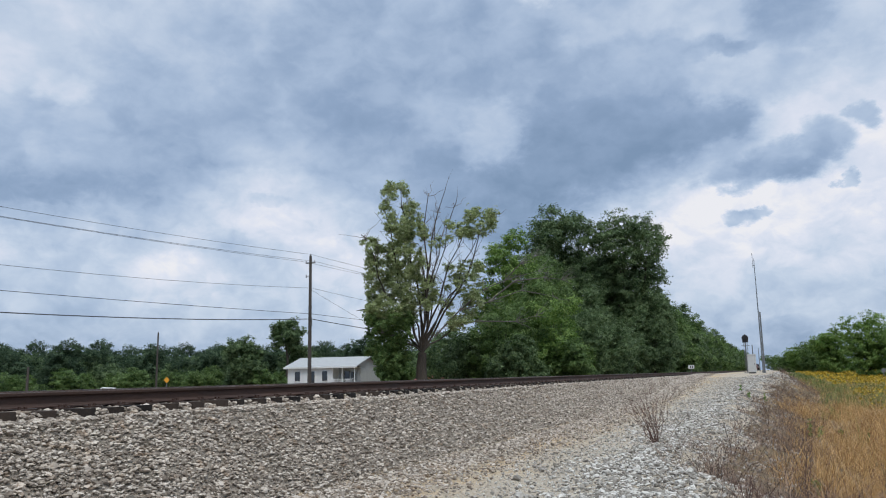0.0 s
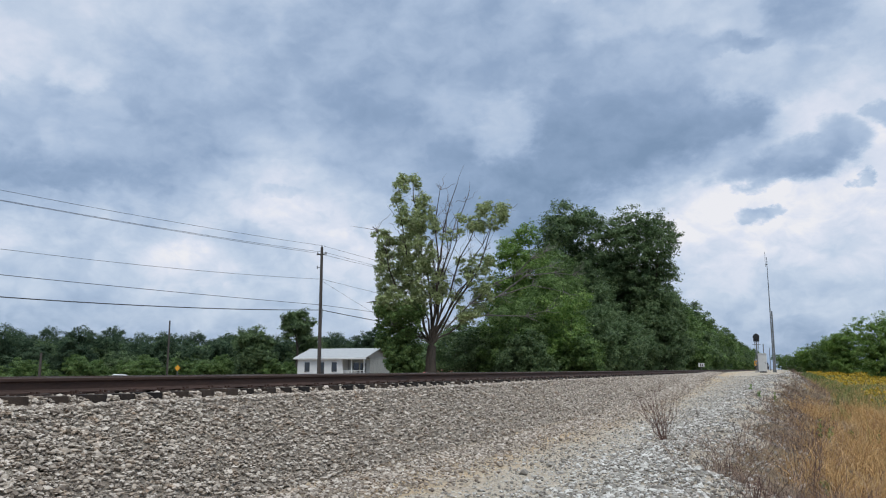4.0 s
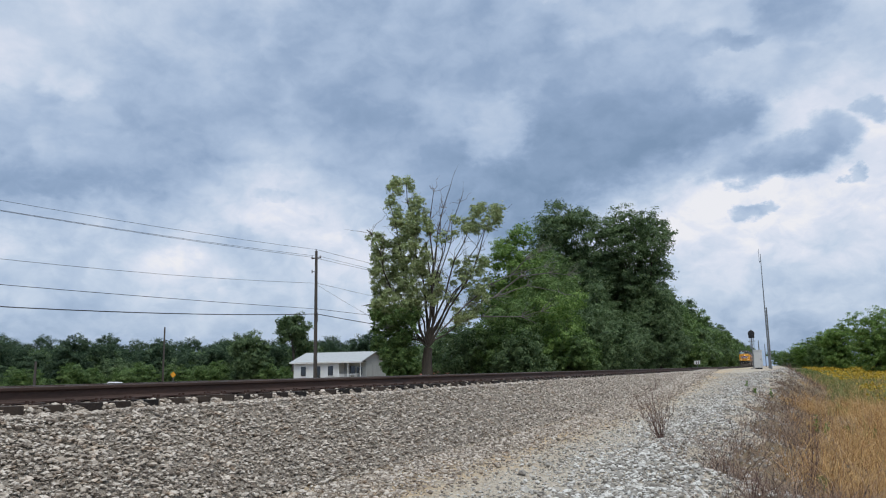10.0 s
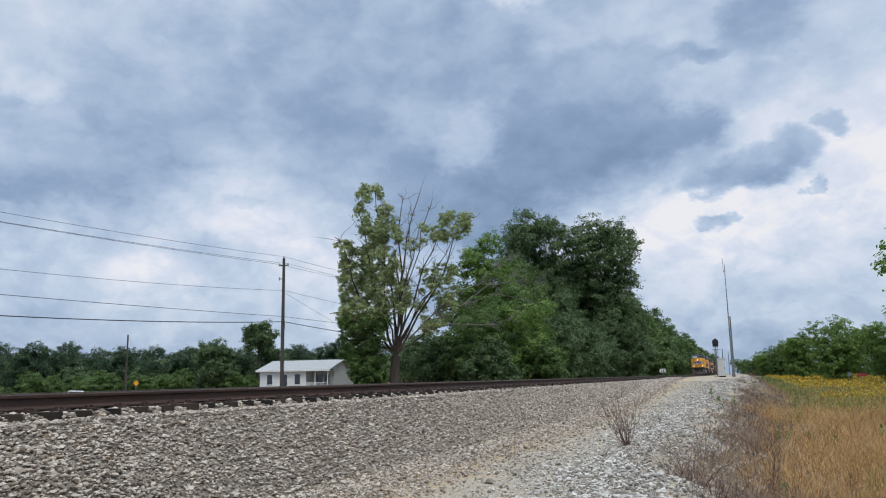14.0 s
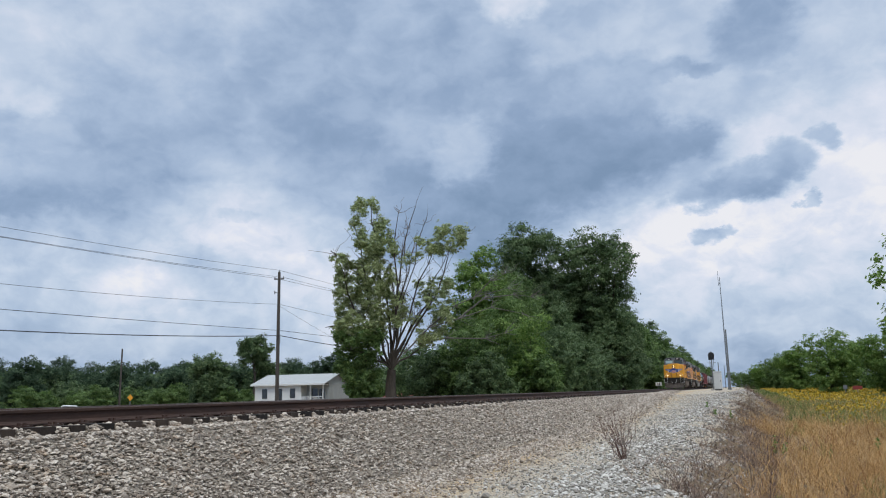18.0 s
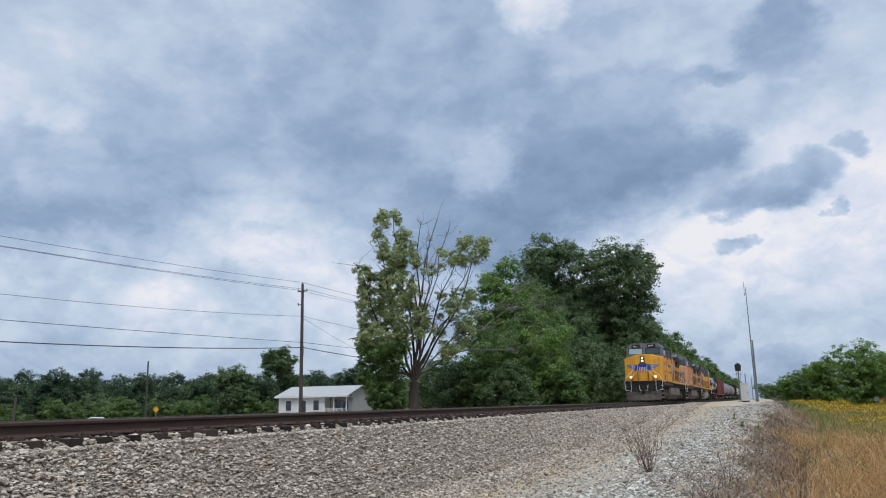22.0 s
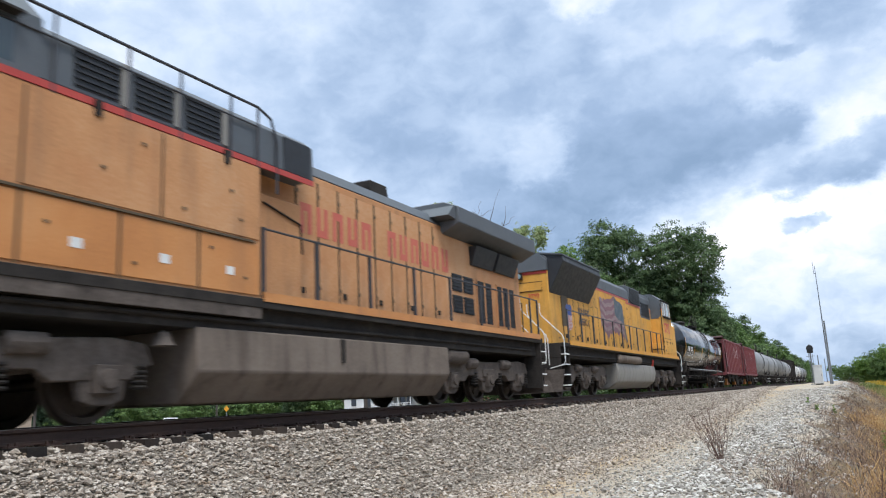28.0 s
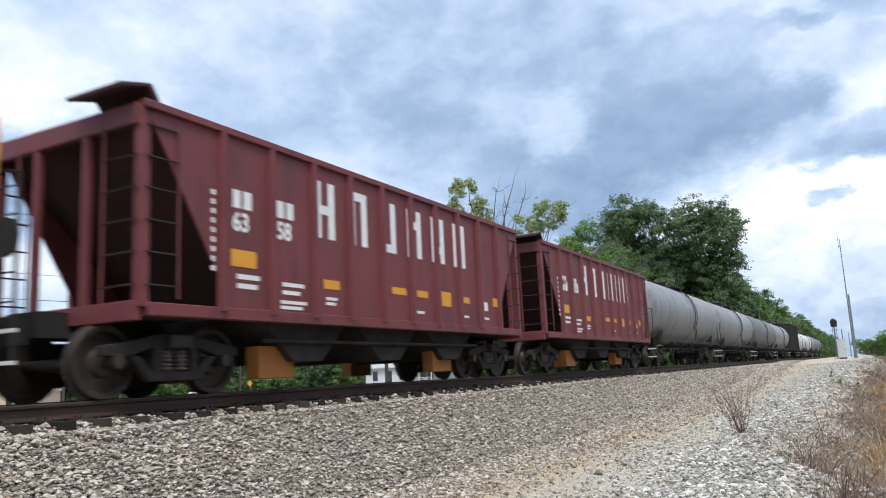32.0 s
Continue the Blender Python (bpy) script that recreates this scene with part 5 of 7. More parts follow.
def shield(parent, origin, w, h, turn):
    """Plain shield: blue head over red and white bars."""
    m = Matrix.Translation(origin) @ pose(0, 0, 0, *turn)
    def put2(s, pts, lift):
        s.face(*[tuple(m @ Vector((p, q, lift))) for p, q in pts])
    s = Shape()
    put2(s, [(-w * .5, 0.05 * h), (w * .5, 0.05 * h), (w * .54, .36 * h), (w * .34, .46 * h), (0, .42 * h), (-w * .34, .46 * h), (-w * .54, .36 * h)], 0.004)
    part("emblem_head", s, BLUE, parent, "blue head of a shield emblem", smooth=0)
    for i in range(9):
        s = Shape()
        a, b = -w * .48 + w * .96 * i / 9, -w * .48 + w * .96 * (i + 1) / 9
        low = lambda q: -h * (0.5 - 0.16 * abs(q / (w * .5)) ** 2)
        put2(s, [(a, low(a)), (b, low(b)), (b, 0.05 * h), (a, 0.05 * h)], 0.004)
        part("emblem_bar", s, (FLAG_WHITE, FLAG_RED)[i % 2], parent, smooth=0)


def ge_loco(offset, paint, label, number, front_label, worn):
    t = thing("locomotive", label, "locomotive", "freight train")
    L = 22.3
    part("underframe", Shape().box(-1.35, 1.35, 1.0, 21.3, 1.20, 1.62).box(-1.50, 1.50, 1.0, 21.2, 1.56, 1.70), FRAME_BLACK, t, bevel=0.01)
    for sx in (-1, 1):
        part("sill_stripe", Shape().box(*sorted((sx * 1.49, sx * 1.515)), 8.98, 21.0, 1.66, 1.80), FADED_LOW if worn else EDGE_YELLOW, t, "orange-yellow sill edge")
        part("skirt", Shape().box(*sorted((sx * 1.44, sx * 1.485)), 1.9, 8.95, 1.40, 1.66), TRUCK_DUST, t, "dusty grey-brown skirt")
    # full-width cabinet behind the cab
    part("cabinet", Shape().box(-1.46, 1.46, 2.2, 8.95, 1.66, 3.74), paint, t, bevel=0.02)
    part("roof_box", Shape().prism([(-1.44, 3.84), (1.44, 3.84), (1.42, 4.42), (1.22, 4.58), (-1.22, 4.58), (-1.42, 4.42)], 5.2, 10.35), ROOF_GREY, t, "grey dynamic-brake housing", bevel=0.02)
    for sx in (-1, 1):
        part("stripe", Shape().box(*sorted((sx * 1.44, sx * 1.468)), 2.3, 10.3, 3.742, 3.83), STRIPE, t, "thin red stripe")
        for a, b in ((5.68, 6.33), (6.56, 7.20), (7.43, 8.11)):
            louvre(t, sx * 1.435, a, b, 3.90, 4.40, 6)
            part("grille_post", Shape().box(*sorted((sx * 1.42, sx * 1.46)), b + 0.03, b + 0.12, 3.88, 4.44), TANK_PALE, t)
        part("intake", Shape().box(*sorted((sx * 1.40, sx * 1.445)), 9.55, 10.25, 3.86, 4.42), GRILLE, t)
        bar_rail(t, [(sx * 1.46, 4.6, 4.70), (sx * 1.46, 8.9, 4.70), (sx * 1.46, 9.2, 4.60), (sx * 1.46, 9.35, 4.25), (sx * 1.46, 9.35, 3.4)], DARK_RAIL, 0.022)
        for y in (5.4, 6.45, 7.32, 8.3, 8.9):
            part("stanchion", Shape().tube([(sx * 1.46, y, 4.70), (sx * 1.46, y, 3.72)], 0.02, 6), DARK_RAIL, t)
        bar_rail(t, [(sx * 1.46, 4.6, 4.38), (sx * 1.46, 8.9, 4.38)], DARK_RAIL, 0.014)
    # doors and seams on the cabinet flank
    for sx in (-1, 1):
        for a, b in ((2.35, 3.25), (3.35, 5.05), (5.1, 6.35), (6.4, 7.65), (7.7, 8.9)):
            part("cabinet_door", Shape().box(*sorted((sx * 1.46, sx * 1.478)), a, b, 1.74, 2.50), FADED_LOW if worn else paint, t, bevel=0.006)
        for a, b in ((5.1, 7.0), (7.05, 8.9)):
            part("cabinet_panel", Shape().box(*sorted((sx * 1.46, sx * 1.474)), a, b, 2.58, 3.70), paint, t, bevel=0.006)
        part("hinge_strip", Shape().box(*sorted((sx * 1.46, sx * 1.50)), 4.0, 8.8, 2.52, 2.55), CHIP, t)
        for y in (5.7, 7.0, 8.2):
            part("notice", Shape().box(*sorted((sx * 1.478, sx * 1.484)), y, y + 0.16, 1.98, 2.10), WHITE_PAINT, t, "small white notice")
        part("cab_door", Shape().box(*sorted((sx * 1.46, sx * 1.482)), 3.24, 3.64, 1.79, 2.30), GRILLE, t)
        part("nose_sill", Shape().box(*sorted((sx * 1.47, sx * 1.53)), 1.45, 3.0, 1.62, 1.70), EDGE_YELLOW, t, "orange-yellow sill edge")
        for y in (3.3, 5.08, 6.38, 7.68):
            part("door_seam", Shape().box(*sorted((sx * 1.46, sx * 1.481)), y - 0.010, y + 0.010, 1.72, 2.52), CHIP, t)
        for y in (5.08, 7.02):
            part("panel_seam", Shape().box(*sorted((sx * 1.46, sx * 1.477)), y - 0.009, y + 0.009, 2.58, 3.70), CHIP, t)
        for y, z in ((4.6, 2.9), (4.6, 3.4), (6.1, 3.0), (6.7, 3.45), (7.4, 2.75), (8.3, 3.2), (8.5, 2.8), (5.4, 2.2), (6.6, 1.9), (7.9, 2.3), (8.6, 1.95)):
            part("bolt_plate", Shape().box(*sorted((sx * 1.474, sx * 1.49)), y - 0.03, y + 0.03, z, z + 0.035), CHIP, t)
        for y, z in ((4.2, 3.62), (6.0, 3.62), (8.2, 3.60)):
            part("lifting_lug", Shape().box(*sorted((sx * 1.44, sx * 1.50)), y - 0.05, y + 0.05, z, z + 0.2), FRAME_BLACK, t)
        part("mirror_plate", Shape().box(*sorted((sx * 1.47, sx * 1.50)), 4.13, 4.80, 2.03, 2.56), FADED if worn else paint, t, bevel=0.01)
    # nose
    cols = [(-1.52, 1.35, 3.58), (-0.62, 1.02, 3.86), (0.62, 1.02, 3.86), (1.52, 1.35, 3.58)]
    s = Shape()
    for (xa, ya, za), (xb, yb, zb) in zip(cols, cols[1:]):
        s.face((xa, ya, 1.70), (xb, yb, 1.70), (xb, yb + 0.12, zb), (xa, ya + 0.12, za))
        s.face((xa, ya + 0.12, za), (xb, yb + 0.12, zb), (xb, 2.75, zb + 0.12), (xa, 2.75, za + 0.12))
    for k in (0, 3):
        x, y, z = cols[k]
        s.face((x, y, 1.70), (x, y + 0.12, z), (x, 2.75, z + 0.12), (x, 2.75, 1.70))
    s.face((-1.52, 1.35, 1.7), (-1.52, 2.75, 1.7), (1.52, 2.75, 1.7), (1.52, 1.35, 1.7), (0.62, 1.02, 1.7), (-0.62, 1.02, 1.7))
    part("nose", s, paint, t, front_label, bevel=0.03)
    # cab
    ring = [(-1.45, 3.50), (1.45, 3.50), (1.45, 4.54), (1.10, 4.90), (-1.10, 4.90), (-1.45, 4.54)]
    s = Shape()
    fr = [(x, 2.32 + (z - 3.5) * 0.16, z) for x, z in ring]
    bk = [(x, 5.25, z) for x, z in ring]
    for i in range(6):
        j = (i + 1) % 6
        s.face(fr[i], fr[j], bk[j], bk[i])
    s.face(*fr[::-1])
    s.face(*bk)
    part("cab", s, ROOF_GREY, t, "grey upper cab", bevel=0.025)
    slant = lambda z: 2.32 + (z - 3.5) * 0.16 - 0.012
    for sx in (-1, 1):
        a, b = sorted((sx * 0.10, sx * 1.30))
        # the -x pane gets the pale tint in place of a sky reflection
        part("windshield", Shape().face((a, slant(3.98), 3.98), (b, slant(3.98), 3.98), (b, slant(4.46), 4.46), (a, slant(4.46), 4.46)), WINDOW if sx > 0 else PALE_GLASS, t, "slanted windshield pane", smooth=0)
        f = Shape()
        for p, q, r, w in ((a, b, 3.94, 3.99), (a, b, 4.45, 4.50), (a, a + 0.05, 3.96, 4.48), (b - 0.05, b, 3.96, 4.48)):
            f.face((p, slant(r) - 0.012, r), (q, slant(r) - 0.012, r), (q, slant(w) - 0.012, w), (p, slant(w) - 0.012, w))
        part("windshield_frame", f, FRAME_BLACK, t, smooth=0)
        nb = Shape().box(*sorted((sx * 0.30, sx * 0.98)), slant(4.55) - 0.06, slant(4.62), 4.55, 4.80)
        board = part("number_board", nb, FRAME_BLACK, t, "black number board")
        writing("number", number, 0.19, LETTER_WHITE, board, (0.39 if sx > 0 else -0.89, slant(4.55) - 0.065, 4.60), (90, 0, 0), 1.0)
        w = part("cab_window", Shape().box(*sorted((sx * 1.43, sx * 1.452)), 3.50, 4.92, 3.90, 4.40), WINDOW, t, "dark cab side window")
        part("window_frame", Shape().box(*sorted((sx * 1.44, sx * 1.47)), 4.16, 4.24, 3.88, 4.42).box(*sorted((sx * 1.44, sx * 1.47)), 3.45, 3.51, 3.88, 4.44), WHITE_PAINT if worn else ROOF_GREY, w)
        part("sun_visor", Shape().box(*sorted((sx * 1.44, sx * 1.6)), 3.45, 4.95, 4.44, 4.47), FRAME_BLACK, t)
    lamps = part("headlight_box", Shape().box(-0.17, 0.17, 1.02, 1.14, 3.22, 3.72), FRAME_BLACK, t, "twin headlight housing")
    for z in (3.35, 3.58):
        part("headlight", Shape().lathe([(-0.02, 0.085), (0.01, 0.09)], (0, 1.01, z), "y", 14), LAMP if not worn else PALE_GLASS, lamps, "lit round headlight" if not worn else "round headlight, off")
    for sx in (-1, 1):
        d = part("ditch_light_box", Shape().box(sx * 0.98 - 0.16, sx * 0.98 + 0.16, 0.93, 1.25, 1.88, 2.20), paint, t)
        part("ditch_light", Shape().lathe([(-0.02, 0.10), (0.01, 0.105)], (sx * 0.98, 0.925, 2.04), "y", 14), LAMP if not worn else PALE_GLASS, d, "lit ditch light" if not worn else "ditch light, off")
    # winged emblem on the nose
    shield(t, (0, 1.045, 2.80), 0.62, 0.80, (90, 0, 0))
    for sx in (-1, 1):
        onto = lambda x, z, k: (sx * x, 1.02 + max(0, (x - 0.62) / 0.90) * 0.33 + 0.12 * (z - 1.7) / 2.1 - k, z)
        s = Shape()
        rows = [(3.06, 1.36), (2.98, 1.30), (2.88, 1.14), (2.78, 0.98), (2.68, 0.80), (2.58, 0.64)]
        for (za, ra), (zb, rb) in zip(rows, rows[1:]):
            s.face(onto(0.30, zb, 0.010), onto(0.62, zb, 0.010), onto(0.62, za, 0.010), onto(0.30, za, 0.010))
            s.face(onto(0.62, zb, 0.010), onto(max(rb, 0.63), zb, 0.010), onto(max(ra, 0.63), za, 0.010), onto(0.62, za, 0.010))
        part("emblem_wing", s, BLUE, t, "blue wing of the nose emblem", smooth=0)
        for i in range(4):
            z, reach = 3.0 - i * 0.09, 1.27 - i * 0.15
            w = Shape()
            w.face(onto(0.62, z - 0.016, 0.015), onto(reach, z - 0.016, 0.015), onto(reach + 0.03, z + 0.016, 0.015), onto(0.62, z + 0.016, 0.015))
            part("emblem_feather", w, FLAG_WHITE, t, smooth=0)
    # hood with doors
    hood = [(-1.0, 1.70), (1.0, 1.70), (1.0, 4.18), (0.84, 4.42), (0.5, 4.50), (-0.5, 4.50), (-0.84, 4.42), (-1.0, 4.18)]
    part("hood", Shape().prism([(-1.0, 1.70), (1.0, 1.70), (1.0, 4.16), (-1.0, 4.16)], 8.9, 20.9), paint, t, bevel=0.02)
    part("hood_roof", Shape().prism([(-1.005, 4.17)] + [(1.005, 4.17)] + hood[3:7], 8.95, 20.85), ROOF_GREY, t, "grey rounded hood roof", bevel=0.01)
    for sx in (-1, 1):
        if not worn:
            part("hood_stripe", Shape().box(*sorted((sx * 0.99, sx * 1.012)), 10.4, 17.6, 4.08, 4.165), STRIPE, t, "thin red stripe")
        door = Shape().box(*sorted((sx * 1.0, sx * 1.022)), 0.02, 0.60, 1.86, 4.02).mesh("hood_door", paint)
        for i in range(9):
            part("hood_door", door, paint, t, at=(0, 10.4 + i * 0.635, 0))
            part("door_seam", Shape().box(*sorted((sx * 1.0, sx * 1.026)), 10.4 + i * 0.635 - 0.012, 10.4 + i * 0.635 + 0.014, 1.84, 4.04), CHIP, t)
            for z in (2.1, 2.9, 3.75):
                part("hinge", Shape().box(*sorted((sx * 1.02, sx * 1.036)), 10.4 + i * 0.635 - 0.035, 10.4 + i * 0.635 + 0.035, z, z + 0.07), CHIP, t)
        for i in range(5):
            part("latch", Shape().box(*sorted((sx * 1.02, sx * 1.045)), 10.5 + i * 1.27, 10.6 + i * 1.27, 2.0, 2.1), FRAME_BLACK, t)
        part("step_panel", Shape().box(*sorted((sx * 1.0, sx * 1.2)), 8.96, 10.3, 1.72, 3.45), paint, t, bevel=0.02)
        bar_rail(t, [(sx * 1.22, 9.3, 3.30), (sx * 1.22, 10.25, 3.10), (sx * 1.22, 10.3, 2.6)], FRAME_BLACK, 0.018)
        for a, b in ((16.42, 16.96), (17.06, 17.6)):
            louvre(t, sx * 1.012, a, b, 2.14, 2.56, 5)
            louvre(t, sx * 1.012, a, b, 2.66, 3.08, 5)
        for a, b in ((17.86, 18.28), (18.36, 18.76), (19.16, 19.48), (19.56, 19.93), (20.0, 20.36)):
            g = louvre(t, sx * 1.012, a, b, 1.97, 3.06, 12, "screen", "tall dark screen door")
            x0, x1 = sorted((sx * 1.0, sx * 1.03))
            part("screen_frame", Shape().box(x0, x1, a - 0.04, a, 1.92, 3.11).box(x0, x1, b, b + 0.04, 1.92, 3.11).box(x0, x1, a, b, 3.06, 3.11).box(x0, x1, a, b, 1.92, 1.97), paint, g)
        for a, b in ((17.5, 18.85), (19.0, 20.42)):
            slope = [(sx * 1.0, 3.42), (sx * 1.06, 3.42), (sx * 1.24, 3.90), (sx * 1.0, 3.90)]
            part("radiator_screen", Shape().prism(slope, a, b), GRILLE, t, "dark slanted radiator screen", bevel=0.01)
        if not worn:
            part("screen_stripe", Shape().prism([(sx * 1.0, 3.90), (sx * 1.10, 3.95), (sx * 1.14, 3.968), (sx * 1.0, 3.968)], 17.3, 20.8), STRIPE, t, "thin red stripe under the canopy")
    # radiator canopy that overhangs the hood
    part("radiator_canopy", Shape().prism([(-1.5, 4.19), (-1.06, 3.97), (1.06, 3.97), (1.5, 4.19), (1.5, 4.57), (1.1, 4.73), (-1.1, 4.73), (-1.5, 4.57)], 15.95, 21.12), ROOF_GREY, t, "dark grey overhanging radiator canopy", bevel=0.02)
    part("canopy_lead", Shape().prism([(15.55, 4.30), (15.97, 4.26), (15.97, 4.60), (15.85, 4.58)], -1.42, 1.42, "x"), ROOF_GREY, t)
    part("exhaust_pipe", Shape().prism([(-0.5, 4.48), (0.5, 4.48), (0.44, 4.88), (-0.44, 4.88)], 13.75, 14.45), FRAME_BLACK, t, "black exhaust outlet", bevel=0.02)
    part("horn", Shape().lathe([(0, 0.03), (0.3, 0.04), (0.4, 0.09)], (0.2, 11.6, 4.58), "y", 10), FRAME_BLACK, t)
    # fuel tank, trucks, ends
    tank = [(-1.40, 1.22), (-1.42, 0.62), (-1.05, 0.20), (1.05, 0.20), (1.42, 0.62), (1.40, 1.22)]
    part("fuel_tank", Shape().prism(tank, 7.75, 15.25), TANK_TAUPE, t, "dusty taupe fuel tank", bevel=0.03)
    for sx in (-1, 1):
        part("tank_gauge", Shape().box(*sorted((sx * 1.40, sx * 1.44)), 11.1, 11.2, 0.8, 1.2), FRAME_BLACK, t)
        part("air_reservoir", Shape().lathe([(-0.1, 0.05), (0, 0.17), (0.9, 0.17), (1.0, 0.05)], (sx * 1.2, 15.5, 1.05), "y", 14), TRUCK_DUST, t)
        part("bell", Shape().lathe([(0, 0.16), (0.06, 0.12), (0.16, 0.09), (0.2, 0.03)], (sx * 1.25, 7.3, 0.95), "z", 12), TRUCK_DUST, t)
        part("pipe", Shape().tube([(sx * 1.38, 2.0, 1.34), (sx * 1.38, 8.0, 1.34), (sx * 1.36, 15.0, 1.36), (sx * 1.36, 20.5, 1.34)], 0.035, 6), FRAME_BLACK, t)
    loco_truck(t, 4.45)
    loco_truck(t, 17.95)
    side_rail(t, [9.0, 10.35, 12.0, 13.7, 15.35, 17.0, 18.7, 20.4, 21.0], 1.47, 1.72, 2.78, DARK_RAIL)
    for y, d in ((0.95, -1), (21.35, 1)):
        steps(t, y, d)
        pilot(t, y, d)
    part("front_platform", Shape().box(-1.48, 1.48, 0.86, 1.6, 1.62, 1.72), FRAME_BLACK, t)
    bar_rail(t, [(-0.42, 0.92, 1.75), (-0.42, 0.92, 2.95), (-0.05, 0.92, 2.95)], FRAME_BLACK, 0.025)
    bar_rail(t, [(0.42, 0.92, 1.75), (0.42, 0.92, 2.95), (0.05, 0.92, 2.95)], FRAME_BLACK, 0.025)
    for x in (-0.9, 0.9):
        bar_rail(t, [(x, 21.28, 1.75), (x, 21.28, 2.78), (x * 0.3, 21.28, 2.78), (x * 0.3, 21.28, 1.75)], DARK_RAIL, 0.02)
    if worn:
        writing("number", number, 0.80, LETTER_RED, t, (1.482, 3.12, 2.97), SIDE, 1.02, "large faded red number")
        for i in range(12):
            if i != 5:
                y = 10.5 + i * 0.49
                bars = Shape().box(1.022, 1.027, y, y + 0.11, 3.05, 3.60).box(1.022, 1.027, y + 0.22, y + 0.33, 3.05, 3.60).box(1.022, 1.027, y + 0.11, y + 0.22, 3.05 if i % 2 else 3.46, 3.18 if i % 2 else 3.60)
                part("lettering_bar", bars, LETTER_FADED, t, "large faded red letter shape", smooth=0)
    else:
        writing("number", number, 0.55, LETTER_RED, t, (1.482, 3.1, 3.04), SIDE, 1.0, "large red number")
        writing("slogan", "BUILDING AMERICA", 0.27, LETTER_DARK, t, (1.478, 6.05, 3.0), SIDE, 0.92, "dark brown slogan lettering", heavy=0.008)
        shield(t, (1.478, 5.6, 3.12), 0.62, 0.85, SIDE)
        flank_flag(t, 1.026, 12.0, 15.35, 2.45, 3.86)
    TRAIN.append((t, offset))
    return t


def emd_loco(offset):
    """Runs long hood first: radiator end at the front, cab at the back."""
    t = thing("locomotive", "chipped yellow diesel locomotive with flared radiators, running cab last", "locomotive", "freight train")
    part("underframe", Shape().box(-1.35, 1.35, 0.9, 21.1, 1.22, 1.62).box(-1.5, 1.5, 0.9, 21.0, 1.56, 1.68), FRAME_BLACK, t, bevel=0.01)
    for sx in (-1, 1):
        part("sill_stripe", Shape().box(*sorted((sx * 1.49, sx * 1.515)), 1.5, 20.4, 1.62, 1.76), EDGE_YELLOW, t, "orange-yellow sill edge")
    part("hood", Shape().box(-0.96, 0.96, 1.35, 17.0, 1.68, 4.12), PEELING, t, bevel=0.03)
    part("hood_roof", Shape().prism([(-0.97, 4.13), (0.97, 4.13), (0.97, 4.50), (0.78, 4.70), (-0.78, 4.70), (-0.97, 4.50)], 1.36, 17.0), ROOF_GREY, t, "grey hood roof", bevel=0.02)
    for sx in (-1, 1):
        s = Shape()
        s.prism([(sx * 0.9, 3.36), (sx * 0.97, 3.36), (sx * 1.52, 4.34), (sx * 1.46, 4.56), (sx * 0.8, 4.68)], 1.40, 5.9)
        part("radiator_flare", s, GRILLE, t, "black flared radiator intake", bevel=0.015)
        part("flare_roof", Shape().prism([(sx * 0.0, 4.66), (sx * 0.78, 4.70), (sx * 1.50, 4.58), (sx * 1.50, 4.54), (sx * 0.78, 4.64), (0, 4.60)], 1.34, 5.95), ROOF_GREY, t, "grey radiator roof")
        part("stripe", Shape().box(*sorted((sx * 0.955, sx * 0.972)), 5.95, 12.0, 4.05, 4.12), STRIPE, t, "thin red stripe")
        part("zigzag_stripe", Shape().prism([(12.0, 4.12), (12.26, 4.12), (11.95, 3.99), (12.3, 3.99), (12.3, 3.92), (11.7, 3.92), (11.98, 4.05)], *sorted((sx * 0.958, sx * 0.975)), "x"), STRIPE, t, "red zigzag in the stripe", smooth=0)
        part("stripe", Shape().box(*sorted((sx * 0.955, sx * 0.972)), 12.3, 16.9, 3.92, 3.99), STRIPE, t, "thin red stripe")
        louvre(t, sx * 1.015, 12.5, 14.38, 4.03, 4.70, 9, label="dark dynamic-brake grille")
        part("filter_panel", Shape().box(*sorted((sx * 0.95, sx * 0.978)), 14.56, 16.6, 3.50, 4.40), ROOF_GREY, t)
        louvre(t, sx * 0.985, 14.74, 16.36, 3.60, 4.24, 8, label="dark air-filter grille")
        part("roof_panel", Shape().box(*sorted((sx * 0.95, sx * 0.975)), 12.3, 14.54, 4.0, 4.40), ROOF_GREY, t)
        for y in (12.6, 14.3, 15.6):
            part("lifting_eye", Shape().tube([(sx * 0.8, y, 4.7), (sx * 0.8, y, 4.92), (sx * 0.8, y + 0.12, 4.92), (sx * 0.8, y + 0.12, 4.7)], 0.02, 5), FRAME_BLACK, t)
        door = Shape().box(*sorted((sx * 0.96, sx * 0.982)), 0.02, 0.60, 1.84, 3.30).mesh("hood_door", PEELING)
        for i in range(16):
            part("hood_door", door, PEELING, t, at=(0, 2.6 + i * 0.62, 0))
            part("door_seam", Shape().box(*sorted((sx * 0.96, sx * 0.986)), 2.6 + i * 0.62 - 0.010, 2.6 + i * 0.62 + 0.012, 1.82, 3.32), CHIP, t)
        for i in range(8):
            part("latch", Shape().box(*sorted((sx * 0.98, sx * 1.0)), 2.75 + i * 1.24, 2.9 + i * 1.24, 1.95, 2.07), FRAME_BLACK, t)
        for i in range(5):
            part("hood_panel", Shape().box(*sorted((sx * 0.96, sx * 0.976)), 12.6 + i * 0.84, 13.4 + i * 0.84, 1.84, 3.55), PEELING, t, bevel=0.005)
        part("doorway", Shape().box(*sorted((sx * 0.96, sx * 0.985)), 2.52, 3.16, 2.34, 3.42), CHIP, t, "dark worn doorway")
